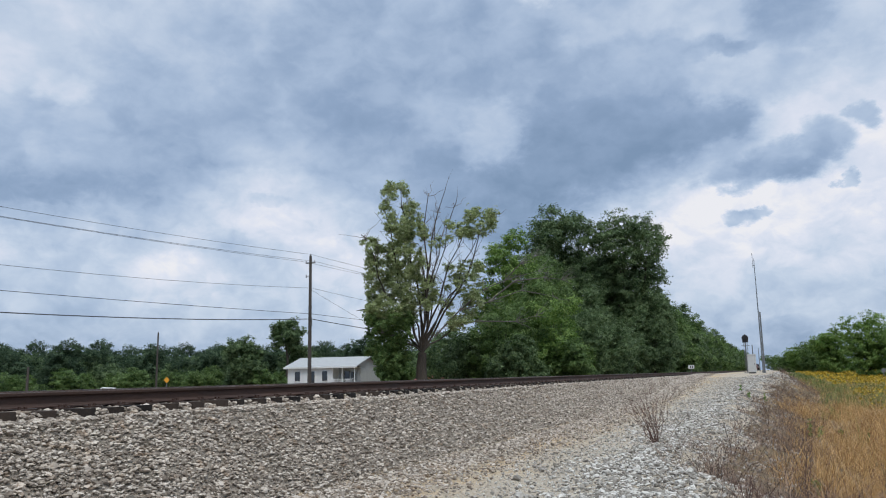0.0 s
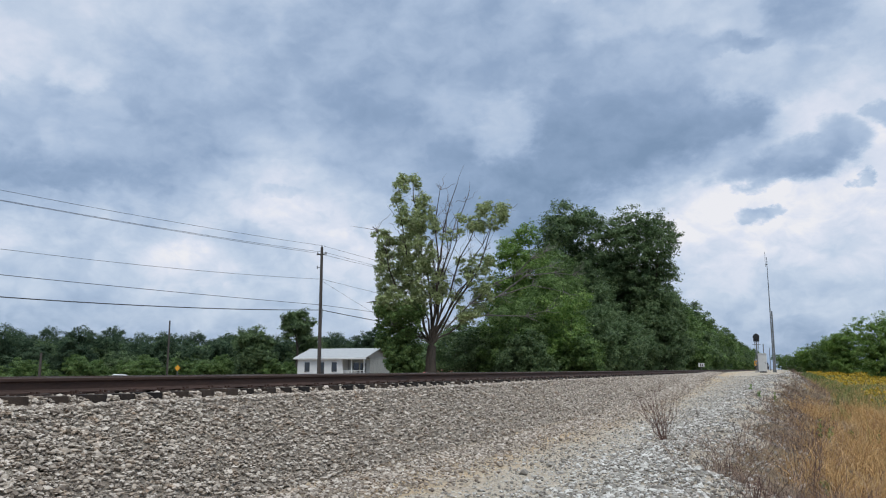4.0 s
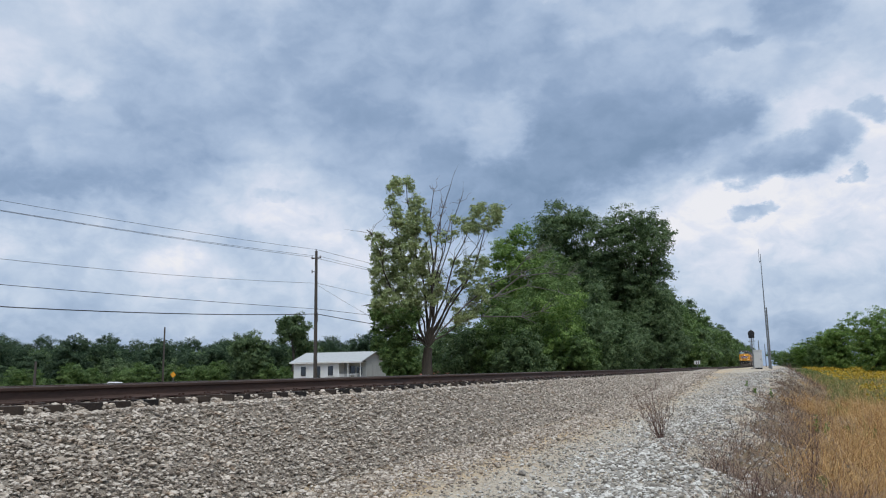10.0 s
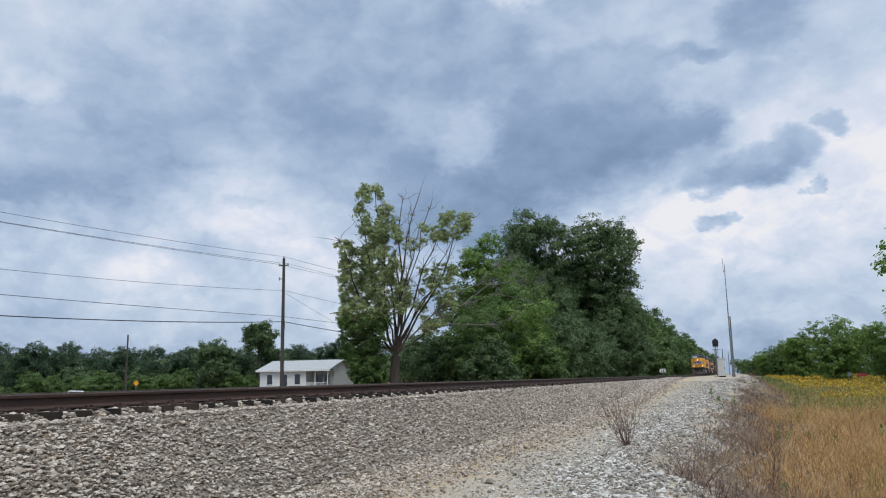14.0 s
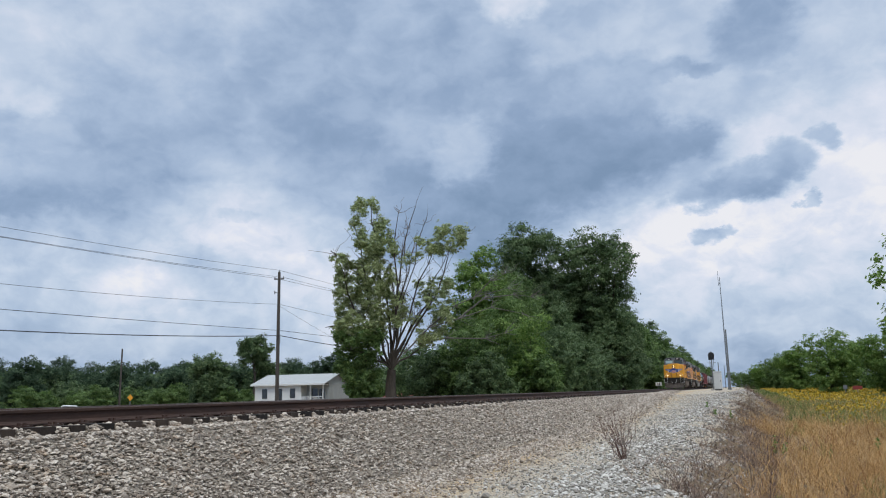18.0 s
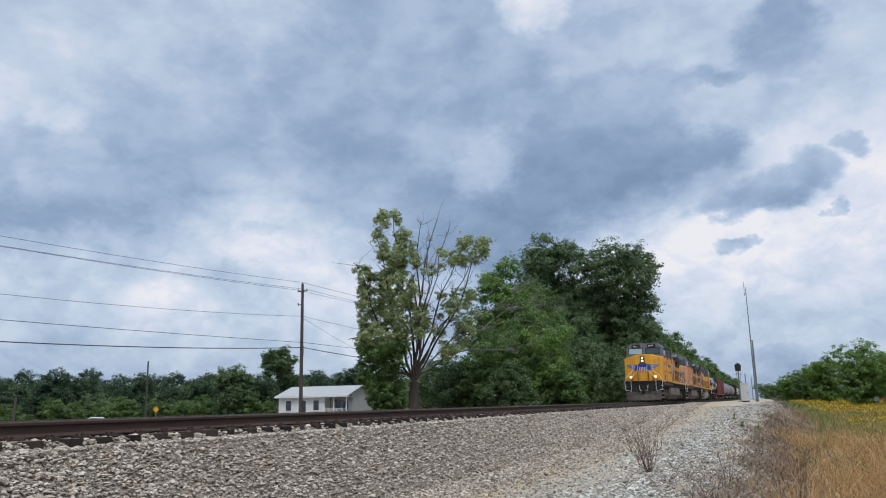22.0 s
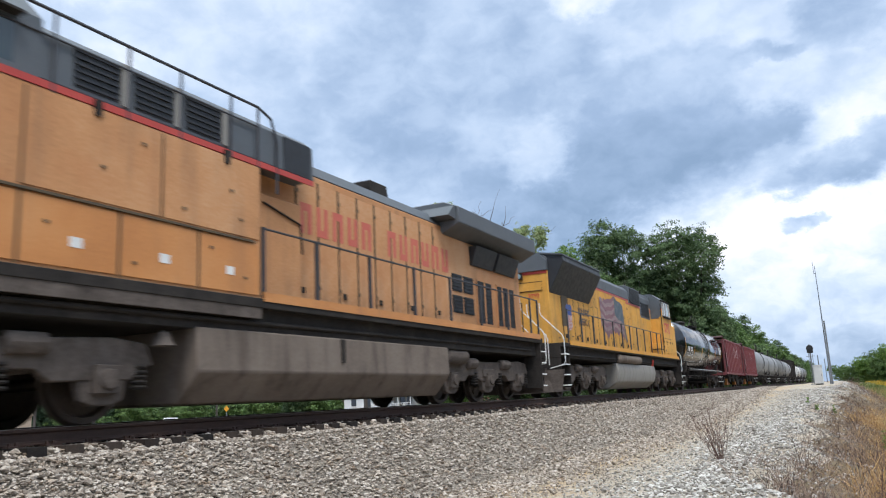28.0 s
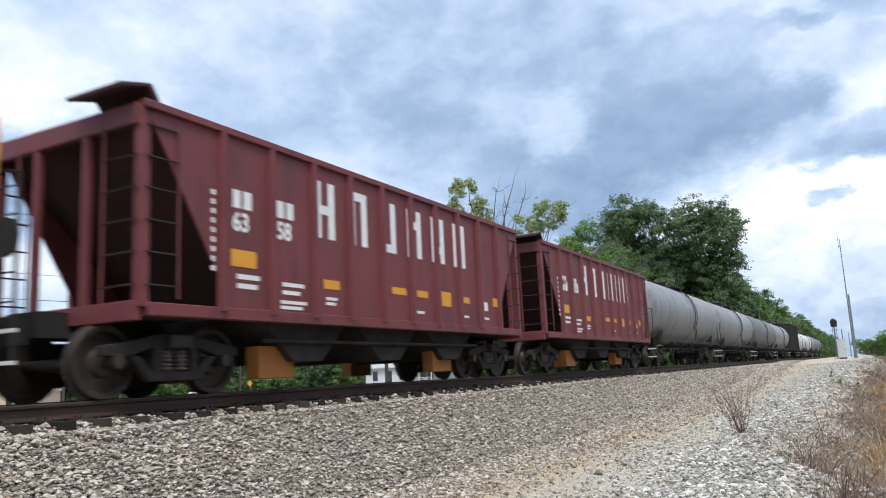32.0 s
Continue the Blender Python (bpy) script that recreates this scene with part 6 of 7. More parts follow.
        # cab side: yellow up to a red line beside the windows, grey above
        part("cab_side", Shape().box(*sorted((sx * 1.36, sx * 1.47)), 16.85, 19.40, 1.68, 3.66), PEELING, t, "yellow cab wall", bevel=0.02)
        for p, q in ((16.87, 17.26), (19.20, 19.36)):
            part("window_pillar", Shape().box(*sorted((sx * 1.44, sx * 1.476)), p, q, 3.60, 4.02), PEELING, t, "yellow wall beside the cab windows")
            part("stripe", Shape().box(*sorted((sx * 1.44, sx * 1.479)), p, q - 0.02, 4.02, 4.09), STRIPE, t, "thin red stripe")
        w = part("cab_window", Shape().box(*sorted((sx * 1.40, sx * 1.475)), 17.30, 19.16, 3.74, 4.44), WINDOW, t, "dark sliding cab window")
        for p, q in ((17.32, 17.70), (18.84, 19.15), (18.25, 18.30)):
            x0, x1 = sorted((sx * 1.46, sx * 1.50))
            part("window_frame", Shape().box(x0, x1, p, p + 0.035, 3.76, 4.42).box(x0, x1, q - 0.035, q, 3.76, 4.42).box(x0, x1, p + 0.035, q - 0.035, 4.39, 4.42).box(x0, x1, p + 0.035, q - 0.035, 3.76, 3.79), FLAG_WHITE, w, "pale window frame")
        part("window_pane", Shape().box(*sorted((sx * 1.472, sx * 1.482)), 18.32, 18.82, 3.80, 4.22), PALE_GLASS, w, "half-open pane, tinted pale for the sky in it")
        part("window_ledge", Shape().box(*sorted((sx * 1.44, sx * 1.58)), 17.28, 19.18, 3.66, 3.71), FRAME_BLACK, t)
        part("rain_gutter", Shape().box(*sorted((sx * 1.44, sx * 1.53)), 17.0, 19.2, 4.49, 4.52), FRAME_BLACK, t)
        for p, q in ((16.92, 17.74), (17.78, 19.30)):
            part("battery_door", Shape().box(*sorted((sx * 1.47, sx * 1.49)), p, q, 1.86, 2.58), PEELING, t, bevel=0.012)
            part("door_seam", Shape().box(*sorted((sx * 1.47, sx * 1.484)), p - 0.012, p + 0.002, 1.82, 2.60).box(*sorted((sx * 1.47, sx * 1.484)), p, q, 2.585, 2.605), CHIP, t)
        for y in (17.0, 17.55, 17.86, 18.5, 19.1):
            part("latch", Shape().box(*sorted((sx * 1.488, sx * 1.505)), y, y + 0.08, 2.36, 2.46), CHIP, t)
        part("corner_rail", Shape().tube([(sx * 1.50, 16.80, 1.9), (sx * 1.50, 16.80, 4.3)], 0.022, 6), FRAME_BLACK, t)
        part("step_box", Shape().box(*sorted((sx * 1.0, sx * 1.45)), 16.1, 16.83, 1.68, 2.3), PEELING, t, bevel=0.015)
        part("step_tread", Shape().box(*sorted((sx * 1.1, sx * 1.47)), 16.05, 16.80, 2.0, 2.04), FRAME_BLACK, t)
    part("cab_block", Shape().box(-1.38, 1.38, 16.86, 19.38, 1.68, 3.6), PEELING, t, bevel=0.02)
    ring = [(-1.47, 3.56), (1.47, 3.56), (1.455, 4.52), (1.05, 4.84), (-1.05, 4.84), (-1.455, 4.52)]
    s = Shape()
    fr = [(x, 16.86, z) for x, z in ring]
    bk = [(x, 19.46 - (z - 3.56) * 0.26, z) for x, z in ring]
    for i in range(6):
        j = (i + 1) % 6
        s.face(fr[i], fr[j], bk[j], bk[i])
    s.face(*fr[::-1])
    s.face(*bk)
    part("cab_top", s, ROOF_GREY, t, "grey upper cab", bevel=0.02)
    s = Shape().prism([(-1.46, 1.68), (1.46, 1.68), (1.46, 3.35), (0.8, 3.66), (-0.8, 3.66), (-1.46, 3.35)], 19.38, 20.35)
    part("nose", s, PEELING, t, "yellow short nose", bevel=0.06)
    for x in (-0.6, 0.6):
        part("windshield", Shape().box(x - 0.5, x + 0.5, 19.38, 19.44, 3.78, 4.2), WINDOW, t)
    part("horn", Shape().tube([(0.55, 20.1, 3.66), (0.55, 20.1, 3.85), (0.55, 19.75, 3.88)], 0.03, 6), FRAME_BLACK, t)
    # radiator end: lamps, number, door
    part("end_cap", Shape().prism([(-0.97, 4.10), (0.97, 4.10), (0.97, 4.40), (0.75, 4.64), (-0.75, 4.64), (-0.97, 4.40)], 1.28, 1.5), ROOF_GREY, t)
    part("end_stripe", Shape().box(-0.95, 0.95, 1.33, 1.348, 4.00, 4.09), STRIPE, t, "thin red stripe")
    h = part("headlight_box", Shape().box(-0.28, 0.10, 1.20, 1.36, 3.86, 4.06), FRAME_BLACK, t)
    for x in (-0.19, 0.01):
        part("headlight", Shape().lathe([(-0.02, 0.08), (0.02, 0.085)], (x, 1.20, 3.96), "y", 12), PALE_GLASS, h, "round headlight, off")
    writing("number", "3792", 0.20, LETTER_RED, t, (0.25, 1.335, 3.22), (90, 0, 0), 1.0)
    part("end_door", Shape().box(-0.1, 0.75, 1.325, 1.352, 3.45, 3.74), PEELING, t, bevel=0.01)
    part("door_outline", Shape().tube([(-0.1, 1.33, 3.45), (0.75, 1.33, 3.45), (0.75, 1.33, 3.74), (-0.1, 1.33, 3.74)], 0.012, 5), FRAME_BLACK, t)
    # decals
    shield(t, (0.988, 3.25, 2.70), 0.62, 0.95, SIDE)
    writing("slogan", "BUILDING\nAMERICA", 0.36, LETTER_DARK, t, (0.988, 4.35, 2.86), SIDE, 0.85, "worn dark slogan lettering", heavy=0.008)
    n, rows = 26, 9
    ripple = lambda u: 0.10 * math.sin(u * 9.0 + 2.2) + 0.04 * math.sin(u * 23.0)
    fray = lambda u: 0.10 * math.sin(u * 17.0) + 0.07 * math.sin(u * 41.0)
    at_y = lambda u: 7.35 + 3.65 * u
    for r in range(rows):
        s = Shape()
        for i in range(n):
            u, v = i / n, (i + 1) / n
            if u > 0.60 and r >= 4 or (r == rows - 1 and u < 0.12):
                continue
            za, zb = [(2.42 + r * 0.162 + ripple(w) + (fray(w) if r == 0 else 0.0), 2.42 + (r + 1) * 0.162 + ripple(w)) for w in (u, v)]
            s.face((0.986, at_y(u), za[0]), (0.986, at_y(v), zb[0]), (0.986, at_y(v), zb[1]), (0.986, at_y(u), za[1]))
        part("flag_stripe", s, (WORN_FLAG, WORN_WHITE)[r % 2], t, "badly worn flag stripe", smooth=0)
    c = Shape()
    for i in range(16, n):
        u, v = i / n, (i + 1) / n
        c.face((0.989, at_y(u), 3.068 + ripple(u)), (0.989, at_y(v), 3.068 + ripple(v)), (0.989, at_y(v), 3.878 + ripple(v)), (0.989, at_y(u), 3.878 + ripple(u)))
    c.face((0.989, at_y(1.0), 3.06 + ripple(1.0)), (0.989, at_y(1.02), 2.3), (0.989, at_y(1.13), 2.1), (0.989, at_y(1.03), 3.0), (0.989, at_y(1.0), 3.878 + ripple(1.0)))
    part("flag_canton", c, FLAG_CANTON, t, "worn slate star field", smooth=0)
    writing("number", "3792", 0.70, LETTER_RED, t, (1.475, 17.46, 2.90), SIDE, 0.98, "large red cab number", heavy=0.012)
    part("brake_housing", Shape().prism([(-1.0, 4.14), (1.0, 4.14), (1.0, 4.74), (0.85, 4.82), (-0.85, 4.82), (-1.0, 4.74)], 12.35, 14.52), ROOF_GREY, t, "grey dynamic-brake housing", bevel=0.02)
    part("filter_housing", Shape().prism([(-0.96, 4.40), (0.96, 4.40), (0.92, 4.68), (0.8, 4.74), (-0.8, 4.74), (-0.92, 4.68)], 14.56, 16.98), ROOF_GREY, t, bevel=0.02)
    rng = random.Random(12)
    for i in range(110):
        y, z = rng.uniform(1.8, 16.4), rng.choice((rng.uniform(1.85, 2.4), rng.uniform(2.4, 3.9), rng.uniform(3.2, 3.9)))
        x = 0.9865 if z < 3.3 and y < 12.5 else 0.979
        if y < 6.4 and z > 3.3:
            continue
        if y > 14 and z > 3.45:
            continue
        w, h = rng.uniform(0.02, 0.13), rng.uniform(0.008, 0.045)
        ring = [(x, y + w * rng.uniform(0.25, 1.3) * math.cos(k), z + h * rng.uniform(0.25, 1.3) * math.sin(k)) for k in [j * 0.524 for j in range(12)]]
        part("paint_chip", Shape().face(*ring), CHIP, t, smooth=0)
    for i in range(4):
        y, z = rng.uniform(17.0, 19.2), rng.uniform(1.9, 2.3)
        w, h = rng.uniform(0.03, 0.12), rng.uniform(0.02, 0.06)
        part("paint_chip", Shape().face(*[(1.4925, y + w * rng.uniform(0.5, 1.2) * math.cos(k), z + h * rng.uniform(0.5, 1.2) * math.sin(k)) for k in [j * 0.785 for j in range(8)]]), CHIP, t, smooth=0)
    tank = [(-1.36, 1.18), (-1.42, 0.85), (-1.32, 0.45), (-0.95, 0.20), (0.95, 0.20), (1.32, 0.45), (1.42, 0.85), (1.36, 1.18)]
    part("fuel_tank", Shape().prism(tank, 7.75, 14.6), TANK_PALE, t, "pale grey fuel tank", bevel=0.05)
    for sx in (-1, 1):
        part("air_reservoir", Shape().lathe([(-0.08, 0.08), (0, 0.17), (3.6, 0.17), (3.68, 0.08)], (sx * 1.35, 7.9, 1.36), "y", 14), TANK_TAUPE, t, "long air reservoir")
        part("tank_cap", Shape().tube([(sx * 1.36, 14.2, 1.15), (sx * 1.42, 14.2, 1.45)], 0.05, 8), STRIPE, t, "red fuel cap")
        part("pipe", Shape().tube([(sx * 1.38, 1.5, 1.30), (sx * 1.38, 7.5, 1.32), (sx * 1.36, 20.6, 1.30)], 0.03, 6), FRAME_BLACK, t)
    loco_truck(t, 4.15, 2.0)
    loco_truck(t, 18.05, 2.0)
    side_rail(t, [1.5, 3.0, 4.45, 5.85, 7.2, 8.55, 9.9, 11.2, 12.6, 14.0, 15.3, 16.3], 1.47, 1.70, 2.75, DARK_RAIL)
    for y, d in ((0.95, -1), (21.05, 1)):
        steps(t, y, d)
        pilot(t, y, d)
    TRAIN.append((t, offset))
    return t


def tank_car(offset, L, r, shell, label, marked=False, group="freight train"):
    t = thing("tank_car", label, "tank car", group)
    head = -0.42 if marked else 0.0
    zc, a, b = 1.12 + r, 0.95 + 0.55 * head, L - 0.95
    n = 40
    rings = [(a - 0.42, 0.02), (a - 0.40, r * 0.35), (a - 0.32, r * 0.65), (a - 0.18, r * 0.88), (a - 0.04, r * 0.985), (a + 0.06, r), (b - 0.06, r), (b + 0.04, r * 0.985), (b + 0.18, r * 0.88), (b + 0.32, r * 0.65), (b + 0.40, r * 0.35), (b + 0.42, 0.02)]
    part("shell", Shape().lathe(rings[::-1], (0, 0, zc), "y", n), shell, t)
    mid = L / 2 + 0.6
    for y in (mid, mid + 0.22):
        part("band", Shape().lathe([(0.05, r + 0.012), (-0.0, r + 0.012)], (0, y, zc), "y", n), shell, t)
    for a0, b0 in ((0.35 + head, 4.0), (L - 4.0, L - 0.35)):
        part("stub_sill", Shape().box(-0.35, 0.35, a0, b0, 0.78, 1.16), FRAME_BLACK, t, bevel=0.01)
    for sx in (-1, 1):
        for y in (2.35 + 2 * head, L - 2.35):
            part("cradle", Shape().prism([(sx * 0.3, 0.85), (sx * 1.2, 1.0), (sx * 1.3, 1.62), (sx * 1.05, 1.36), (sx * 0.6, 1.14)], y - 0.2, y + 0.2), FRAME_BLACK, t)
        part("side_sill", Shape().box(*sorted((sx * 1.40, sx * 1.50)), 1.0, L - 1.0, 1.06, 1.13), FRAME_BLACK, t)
        bar_rail(t, [(sx * 1.46, 1.4, 1.17), (sx * 1.46, L - 1.4, 1.17)], WHITE_PAINT if marked else TRUCK_DUST, 0.014, "safety_bar")
        for y in (0.55 + head, L - 0.55):
            bar_rail(t, [(sx * 1.35, y, 0.4), (sx * 1.35, y, 1.15), (sx * 1.35, y, 2.45), (sx * 1.1, y, 2.5), (sx * 0.2, y, 2.5)], FRAME_BLACK, 0.02)
            for z in (0.42, 0.75):
                part("stirrup_rung", Shape().box(*sorted((sx * 1.05, sx * 1.38)), y - 0.02, y + 0.02, z, z + 0.04), WHITE_PAINT, t)
    part("underpipe", Shape().tube([(0.9, 3.8, 0.82), (0.9, L - 3.8, 0.82)], 0.03, 6).tube([(0.5, 3.8, 0.72), (0.5, L - 3.8, 0.72)], 0.03, 6), FRAME_BLACK, t)
    for y in (4.0, 6.1, 7.4, 8.3, 9.6, 11.2, L - 4.2):
        part("hanger", Shape().box(0.86, 0.94, y - 0.03, y + 0.03, 0.60, 1.2), FRAME_BLACK, t)
    part("outlet_valve", Shape().lathe([(0, 0.10), (0.1, 0.16), (0.42, 0.16)], (0, mid - 0.4, 0.70), "z", 12), FRAME_BLACK, t)
    # top fittings, platform and its rails
    top = zc + r
    part("manway", Shape().lathe([(-0.05, 0.36), (0.18, 0.36), (0.22, 0.42), (0.27, 0.40), (0.34, 0.20)], (0, mid - 0.98, top), "z", 18), FRAME_BLACK, t, "domed manway cover")
    part("platform", Shape().box(-0.85, 0.85, mid - 1.1, mid + 0.7, top - 0.06, top - 0.01), FRAME_BLACK, t)
    for y in (mid - 1.0, mid + 0.5):
        part("platform_bracket", Shape().box(-0.8, 0.8, y, y + 0.1, top - 0.3, top - 0.05), FRAME_BLACK, t)
    for sx in (-1, 1):
        bar_rail(t, [(sx * 0.85, mid - 3.0, top - 0.28), (sx * 0.85, mid - 1.1, top + 0.62), (sx * 0.85, mid - 0.35, top + 0.62), (sx * 0.85, mid - 0.2, top + 0.4), (sx * 0.85, mid - 0.15, top - 0.05)], FRAME_BLACK, 0.022)
        bar_rail(t, [(sx * 0.85, mid - 0.75, top + 0.62), (sx * 0.85, mid - 0.75, top - 0.05)], FRAME_BLACK, 0.02)
        bar_rail(t, [(sx * 0.85, mid + 0.3, top - 0.05), (sx * 0.85, mid + 0.3, top + 0.6), (sx * 0.85, mid + 0.7, top + 0.6), (sx * 0.85, mid + 0.7, top - 0.05)], FRAME_BLACK, 0.022)
        bar_rail(t, [(sx * 0.85, mid - 2.0, top + 0.15), (sx * 0.85, mid + 0.3, top + 0.30)], FRAME_BLACK, 0.016)
        arc = lambda y: [(sx * (r + 0.09) * math.sin(k), y, zc + (r + 0.09) * math.cos(k)) for k in [0.55 + i * 0.24 for i in range(7)]] + [(sx * 1.45, y, 1.12)]
        for y in (mid - 0.05, mid + 0.38):
            part("ladder_rail", Shape().tube(arc(y), 0.018, 5), FRAME_BLACK, t)
        for i in range(7):
            k = 0.6 + i * 0.24
            part("rung", Shape().tube([(sx * (r + 0.09) * math.sin(k), mid - 0.05, zc + (r + 0.09) * math.cos(k)), (sx * (r + 0.09) * math.sin(k), mid + 0.38, zc + (r + 0.09) * math.cos(k))], 0.014, 5), FRAME_BLACK, t)
    if marked:
        skin = lambda y, z: (math.sqrt(max(0.0, (r + 0.006) ** 2 - (z - zc) ** 2)), y, z)

        def decal(name, y0, y1, z0, z1, mat, lab=""):
            s, k = Shape(), 6
            for i in range(k):
                za, zb = z0 + (z1 - z0) * i / k, z0 + (z1 - z0) * (i + 1) / k
                s.face(skin(y0, za), skin(y1, za), skin(y1, zb), skin(y0, zb))
            part(name, s, mat, t, lab, smooth=0)
        for y in (0.70, 3.75, 6.72, 9.52, 12.58, L - 0.95):
            decal("reflector", y, y + 0.08, 2.07 if 2 < y < 15 else 1.75, 2.57 if 2 < y < 15 else 2.95, EDGE_YELLOW, "yellow reflector strip")
        writing("car_number", "25397", 0.38, LETTER_WHITE, t, (r - 0.012, 2.32, 2.20), SIDE, 0.72, "white stencilled number", spacing=1.15)
        for y0, z0, w, h in ((1.43, 2.21, 0.11, 0.25), (1.62, 2.21, 0.11, 0.25), (1.81, 2.21, 0.12, 0.25), (2.0, 2.21, 0.11, 0.25), (1.45, 2.07, 0.22, 0.05), (1.8, 2.07, 0.34, 0.05), (2.35, 2.07, 0.3, 0.05), (1.45, 1.95, 0.22, 0.05), (1.8, 1.95, 0.3, 0.05), (2.35, 1.95, 0.28, 0.05), (3.45, 1.86, 0.45, 0.03),
                             (7.1, 1.88, 0.36, 0.03), (7.1, 1.81, 0.36, 0.03), (7.1, 1.74, 0.36, 0.03), (7.1, 1.66, 0.3, 0.03), (12.7, 1.90, 0.35, 0.03), (12.7, 1.82, 0.7, 0.03), (12.7, 1.74, 0.25, 0.03)):
            decal("lettering_bar", y0, y0 + w, z0, z0 + h, LETTER_WHITE)
        for i in range(7):
            decal("lettering_bar", 14.35, 15.5, 2.35 + i * 0.075, 2.385 + i * 0.075, LETTER_WHITE)
        for y0, y1, z0, z1 in ((13.4, 14.0, 1.62, 1.65), (13.4, 14.0, 1.92, 1.95), (13.4, 13.44, 1.62, 1.95), (13.96, 14.0, 1.62, 1.95), (13.5, 13.9, 1.74, 1.82), (3.12, 3.42, 1.94, 1.96), (3.12, 3.42, 2.18, 2.20), (3.12, 3.14, 1.94, 2.20), (3.40, 3.42, 1.94, 2.20), (3.2, 3.34, 2.0, 2.03)):
            decal("panel_outline", y0, y1, z0, z1, LETTER_WHITE)
    for y, d in ((0.42 + 2 * head, -1), (L - 0.42, 1)):
        coupler(t, y, d)
    car_truck(t, 2.35 + 2.6 * head)
    car_truck(t, L - 2.35)
    TRAIN.append((t, offset))
    return t


def hopper_car(offset, marked, label):
    t = thing("hopper_car", label, "hopper car", "freight train")
    L, hw = 13.4, 1.52
    z0, z1 = 1.08, 3.58
    y0, y1 = 0.88, 12.55
    for sx in (-1, 1):
        part("side_wall", Shape().box(*sorted((sx * (hw - 0.03), sx * hw)), 2.15, 11.3, z0, z1), MAROON, t, "maroon ribbed side sheet")
        for corner in ([(2.15, 3.58), (0.93, 3.58), (1.25, 3.05), (2.15, 1.55)], [(11.3, 3.58), (12.5, 3.58), (12.18, 3.05), (11.3, 1.55)]):
            part("end_gusset", Shape().prism(corner, *sorted((sx * (hw - 0.03), sx * hw)), "x"), MAROON, t, smooth=0)
        part("top_chord", Shape().box(*sorted((sx * (hw - 0.08), sx * (hw + 0.06))), y0, y1, z1 - 0.02, z1 + 0.08), MAROON, t, bevel=0.01)
        part("side_sill", Shape().box(*sorted((sx * (hw - 0.12), sx * (hw + 0.03))), y0 + 0.1, y1 - 0.1, z0 - 0.10, z0 + 0.06), MAROON, t, bevel=0.01)
        rib = Shape().prism([(-0.055, 0), (-0.035, 0.085), (0.035, 0.085), (0.055, 0)] if sx > 0 else [(-0.055, 0), (-0.035, -0.085), (0.035, -0.085), (0.055, 0)], z0, z1, "z")
        rib.v = [(q + sx * hw, p, z) for p, q, z in rib.v]
        me = rib.mesh("rib", MAROON, 0)
        for i in range(10):
            part("rib", me, MAROON, t, at=(0, 2.2 + i * 1.0, 0))
        for y in (y0 + 0.06, y1 - 0.06):
            part("corner_post", Shape().box(*sorted((sx * (hw - 0.14), sx * hw)), y - 0.07, y + 0.07, z0, z1), MAROON, t, bevel=0.01)
            e = 1 if y < 5 else -1
            for i in range(6):
                z = 1.35 + i * 0.4
                part("rung", Shape().tube([(sx * (hw + 0.02), y, z), (sx * (hw + 0.02), y + e * 0.5, z)], 0.014, 5).tube([(sx * (hw - 0.05), y - e * 0.1, z), (sx * (hw - 0.65), y - e * 0.1, z)], 0.014, 5), FRAME_BLACK, t)
            part("ladder_rail", Shape().tube([(sx * (hw + 0.02), y + e * 0.5, 1.2), (sx * (hw + 0.02), y + e * 0.5, 3.5)], 0.016, 5).tube([(sx * (hw - 0.65), y - e * 0.1, 1.0), (sx * (hw - 0.65), y - e * 0.1, 3.5)], 0.02, 5), MAROON, t)
    for y, e in ((y0, 1), (y1, -1)):
        slope = [(y + e * 0.02, 3.60), (y + e * 0.06, 3.62), (y + e * 2.63, 1.16), (y + e * 2.58, 1.14)]
        part("slope_sheet", Shape().prism(slope, -hw + 0.035, hw - 0.035, "x"), HOPPER_DARK, t, "dark maroon sloping end sheet", smooth=0)
        part("end_beam", Shape().box(-hw + 0.05, hw - 0.05, y - 0.05, y + 0.05, 3.35, 3.62), MAROON, t, bevel=0.01)
        part("end_sill", Shape().box(-hw + 0.05, hw - 0.05, y - 0.06, y + 0.06, 0.92, 1.16), MAROON, t, bevel=0.01)
        for x in (-0.5, 0.5):
            part("end_post", Shape().box(x - 0.05, x + 0.05, y - 0.04, y + 0.04, 1.1, 3.4), MAROON, t)
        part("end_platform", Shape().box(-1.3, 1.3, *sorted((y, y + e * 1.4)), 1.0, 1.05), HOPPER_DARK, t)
    part("hatch", Shape().prism([(0.55, 3.74), (0.98, 3.86), (1.12, 3.66), (1.18, 3.68), (1.02, 3.91), (0.55, 3.79)], 0.5, 1.5, "x"), HOPPER_DARK, t, "bent dark maroon end flap above the rim", smooth=0)
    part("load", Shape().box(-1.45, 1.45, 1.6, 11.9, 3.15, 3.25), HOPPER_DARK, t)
    part("centre_sill", Shape().box(-0.3, 0.3, 0.4, L - 0.4, 0.78, 1.1), FRAME_BLACK, t)
    for y in (4.3, 6.7, 9.1):
        s = Shape()
        s.prism([(y - 1.05, 1.06), (y + 1.05, 1.06), (y + 0.35, 0.42), (y - 0.35, 0.42)], -1.3, 1.3, "x")
        part("hopper_bay", s, FRAME_BLACK, t, "black discharge bay", bevel=0.01)
    for y in (3.72, 8.95):
        for sx in (-1, 1):
            part("gate", Shape().box(*sorted((sx * 0.90, sx * 1.16)), y - 0.40, y + 0.40, 0.18, 0.66), ORANGE, t, "orange discharge gate", bevel=0.015)
    for sx in (-1, 1):
        part("gate_shaft", Shape().tube([(sx * 1.36, 3.2, 0.72), (sx * 1.36, 10.2, 0.72)], 0.03, 6), FRAME_BLACK, t)
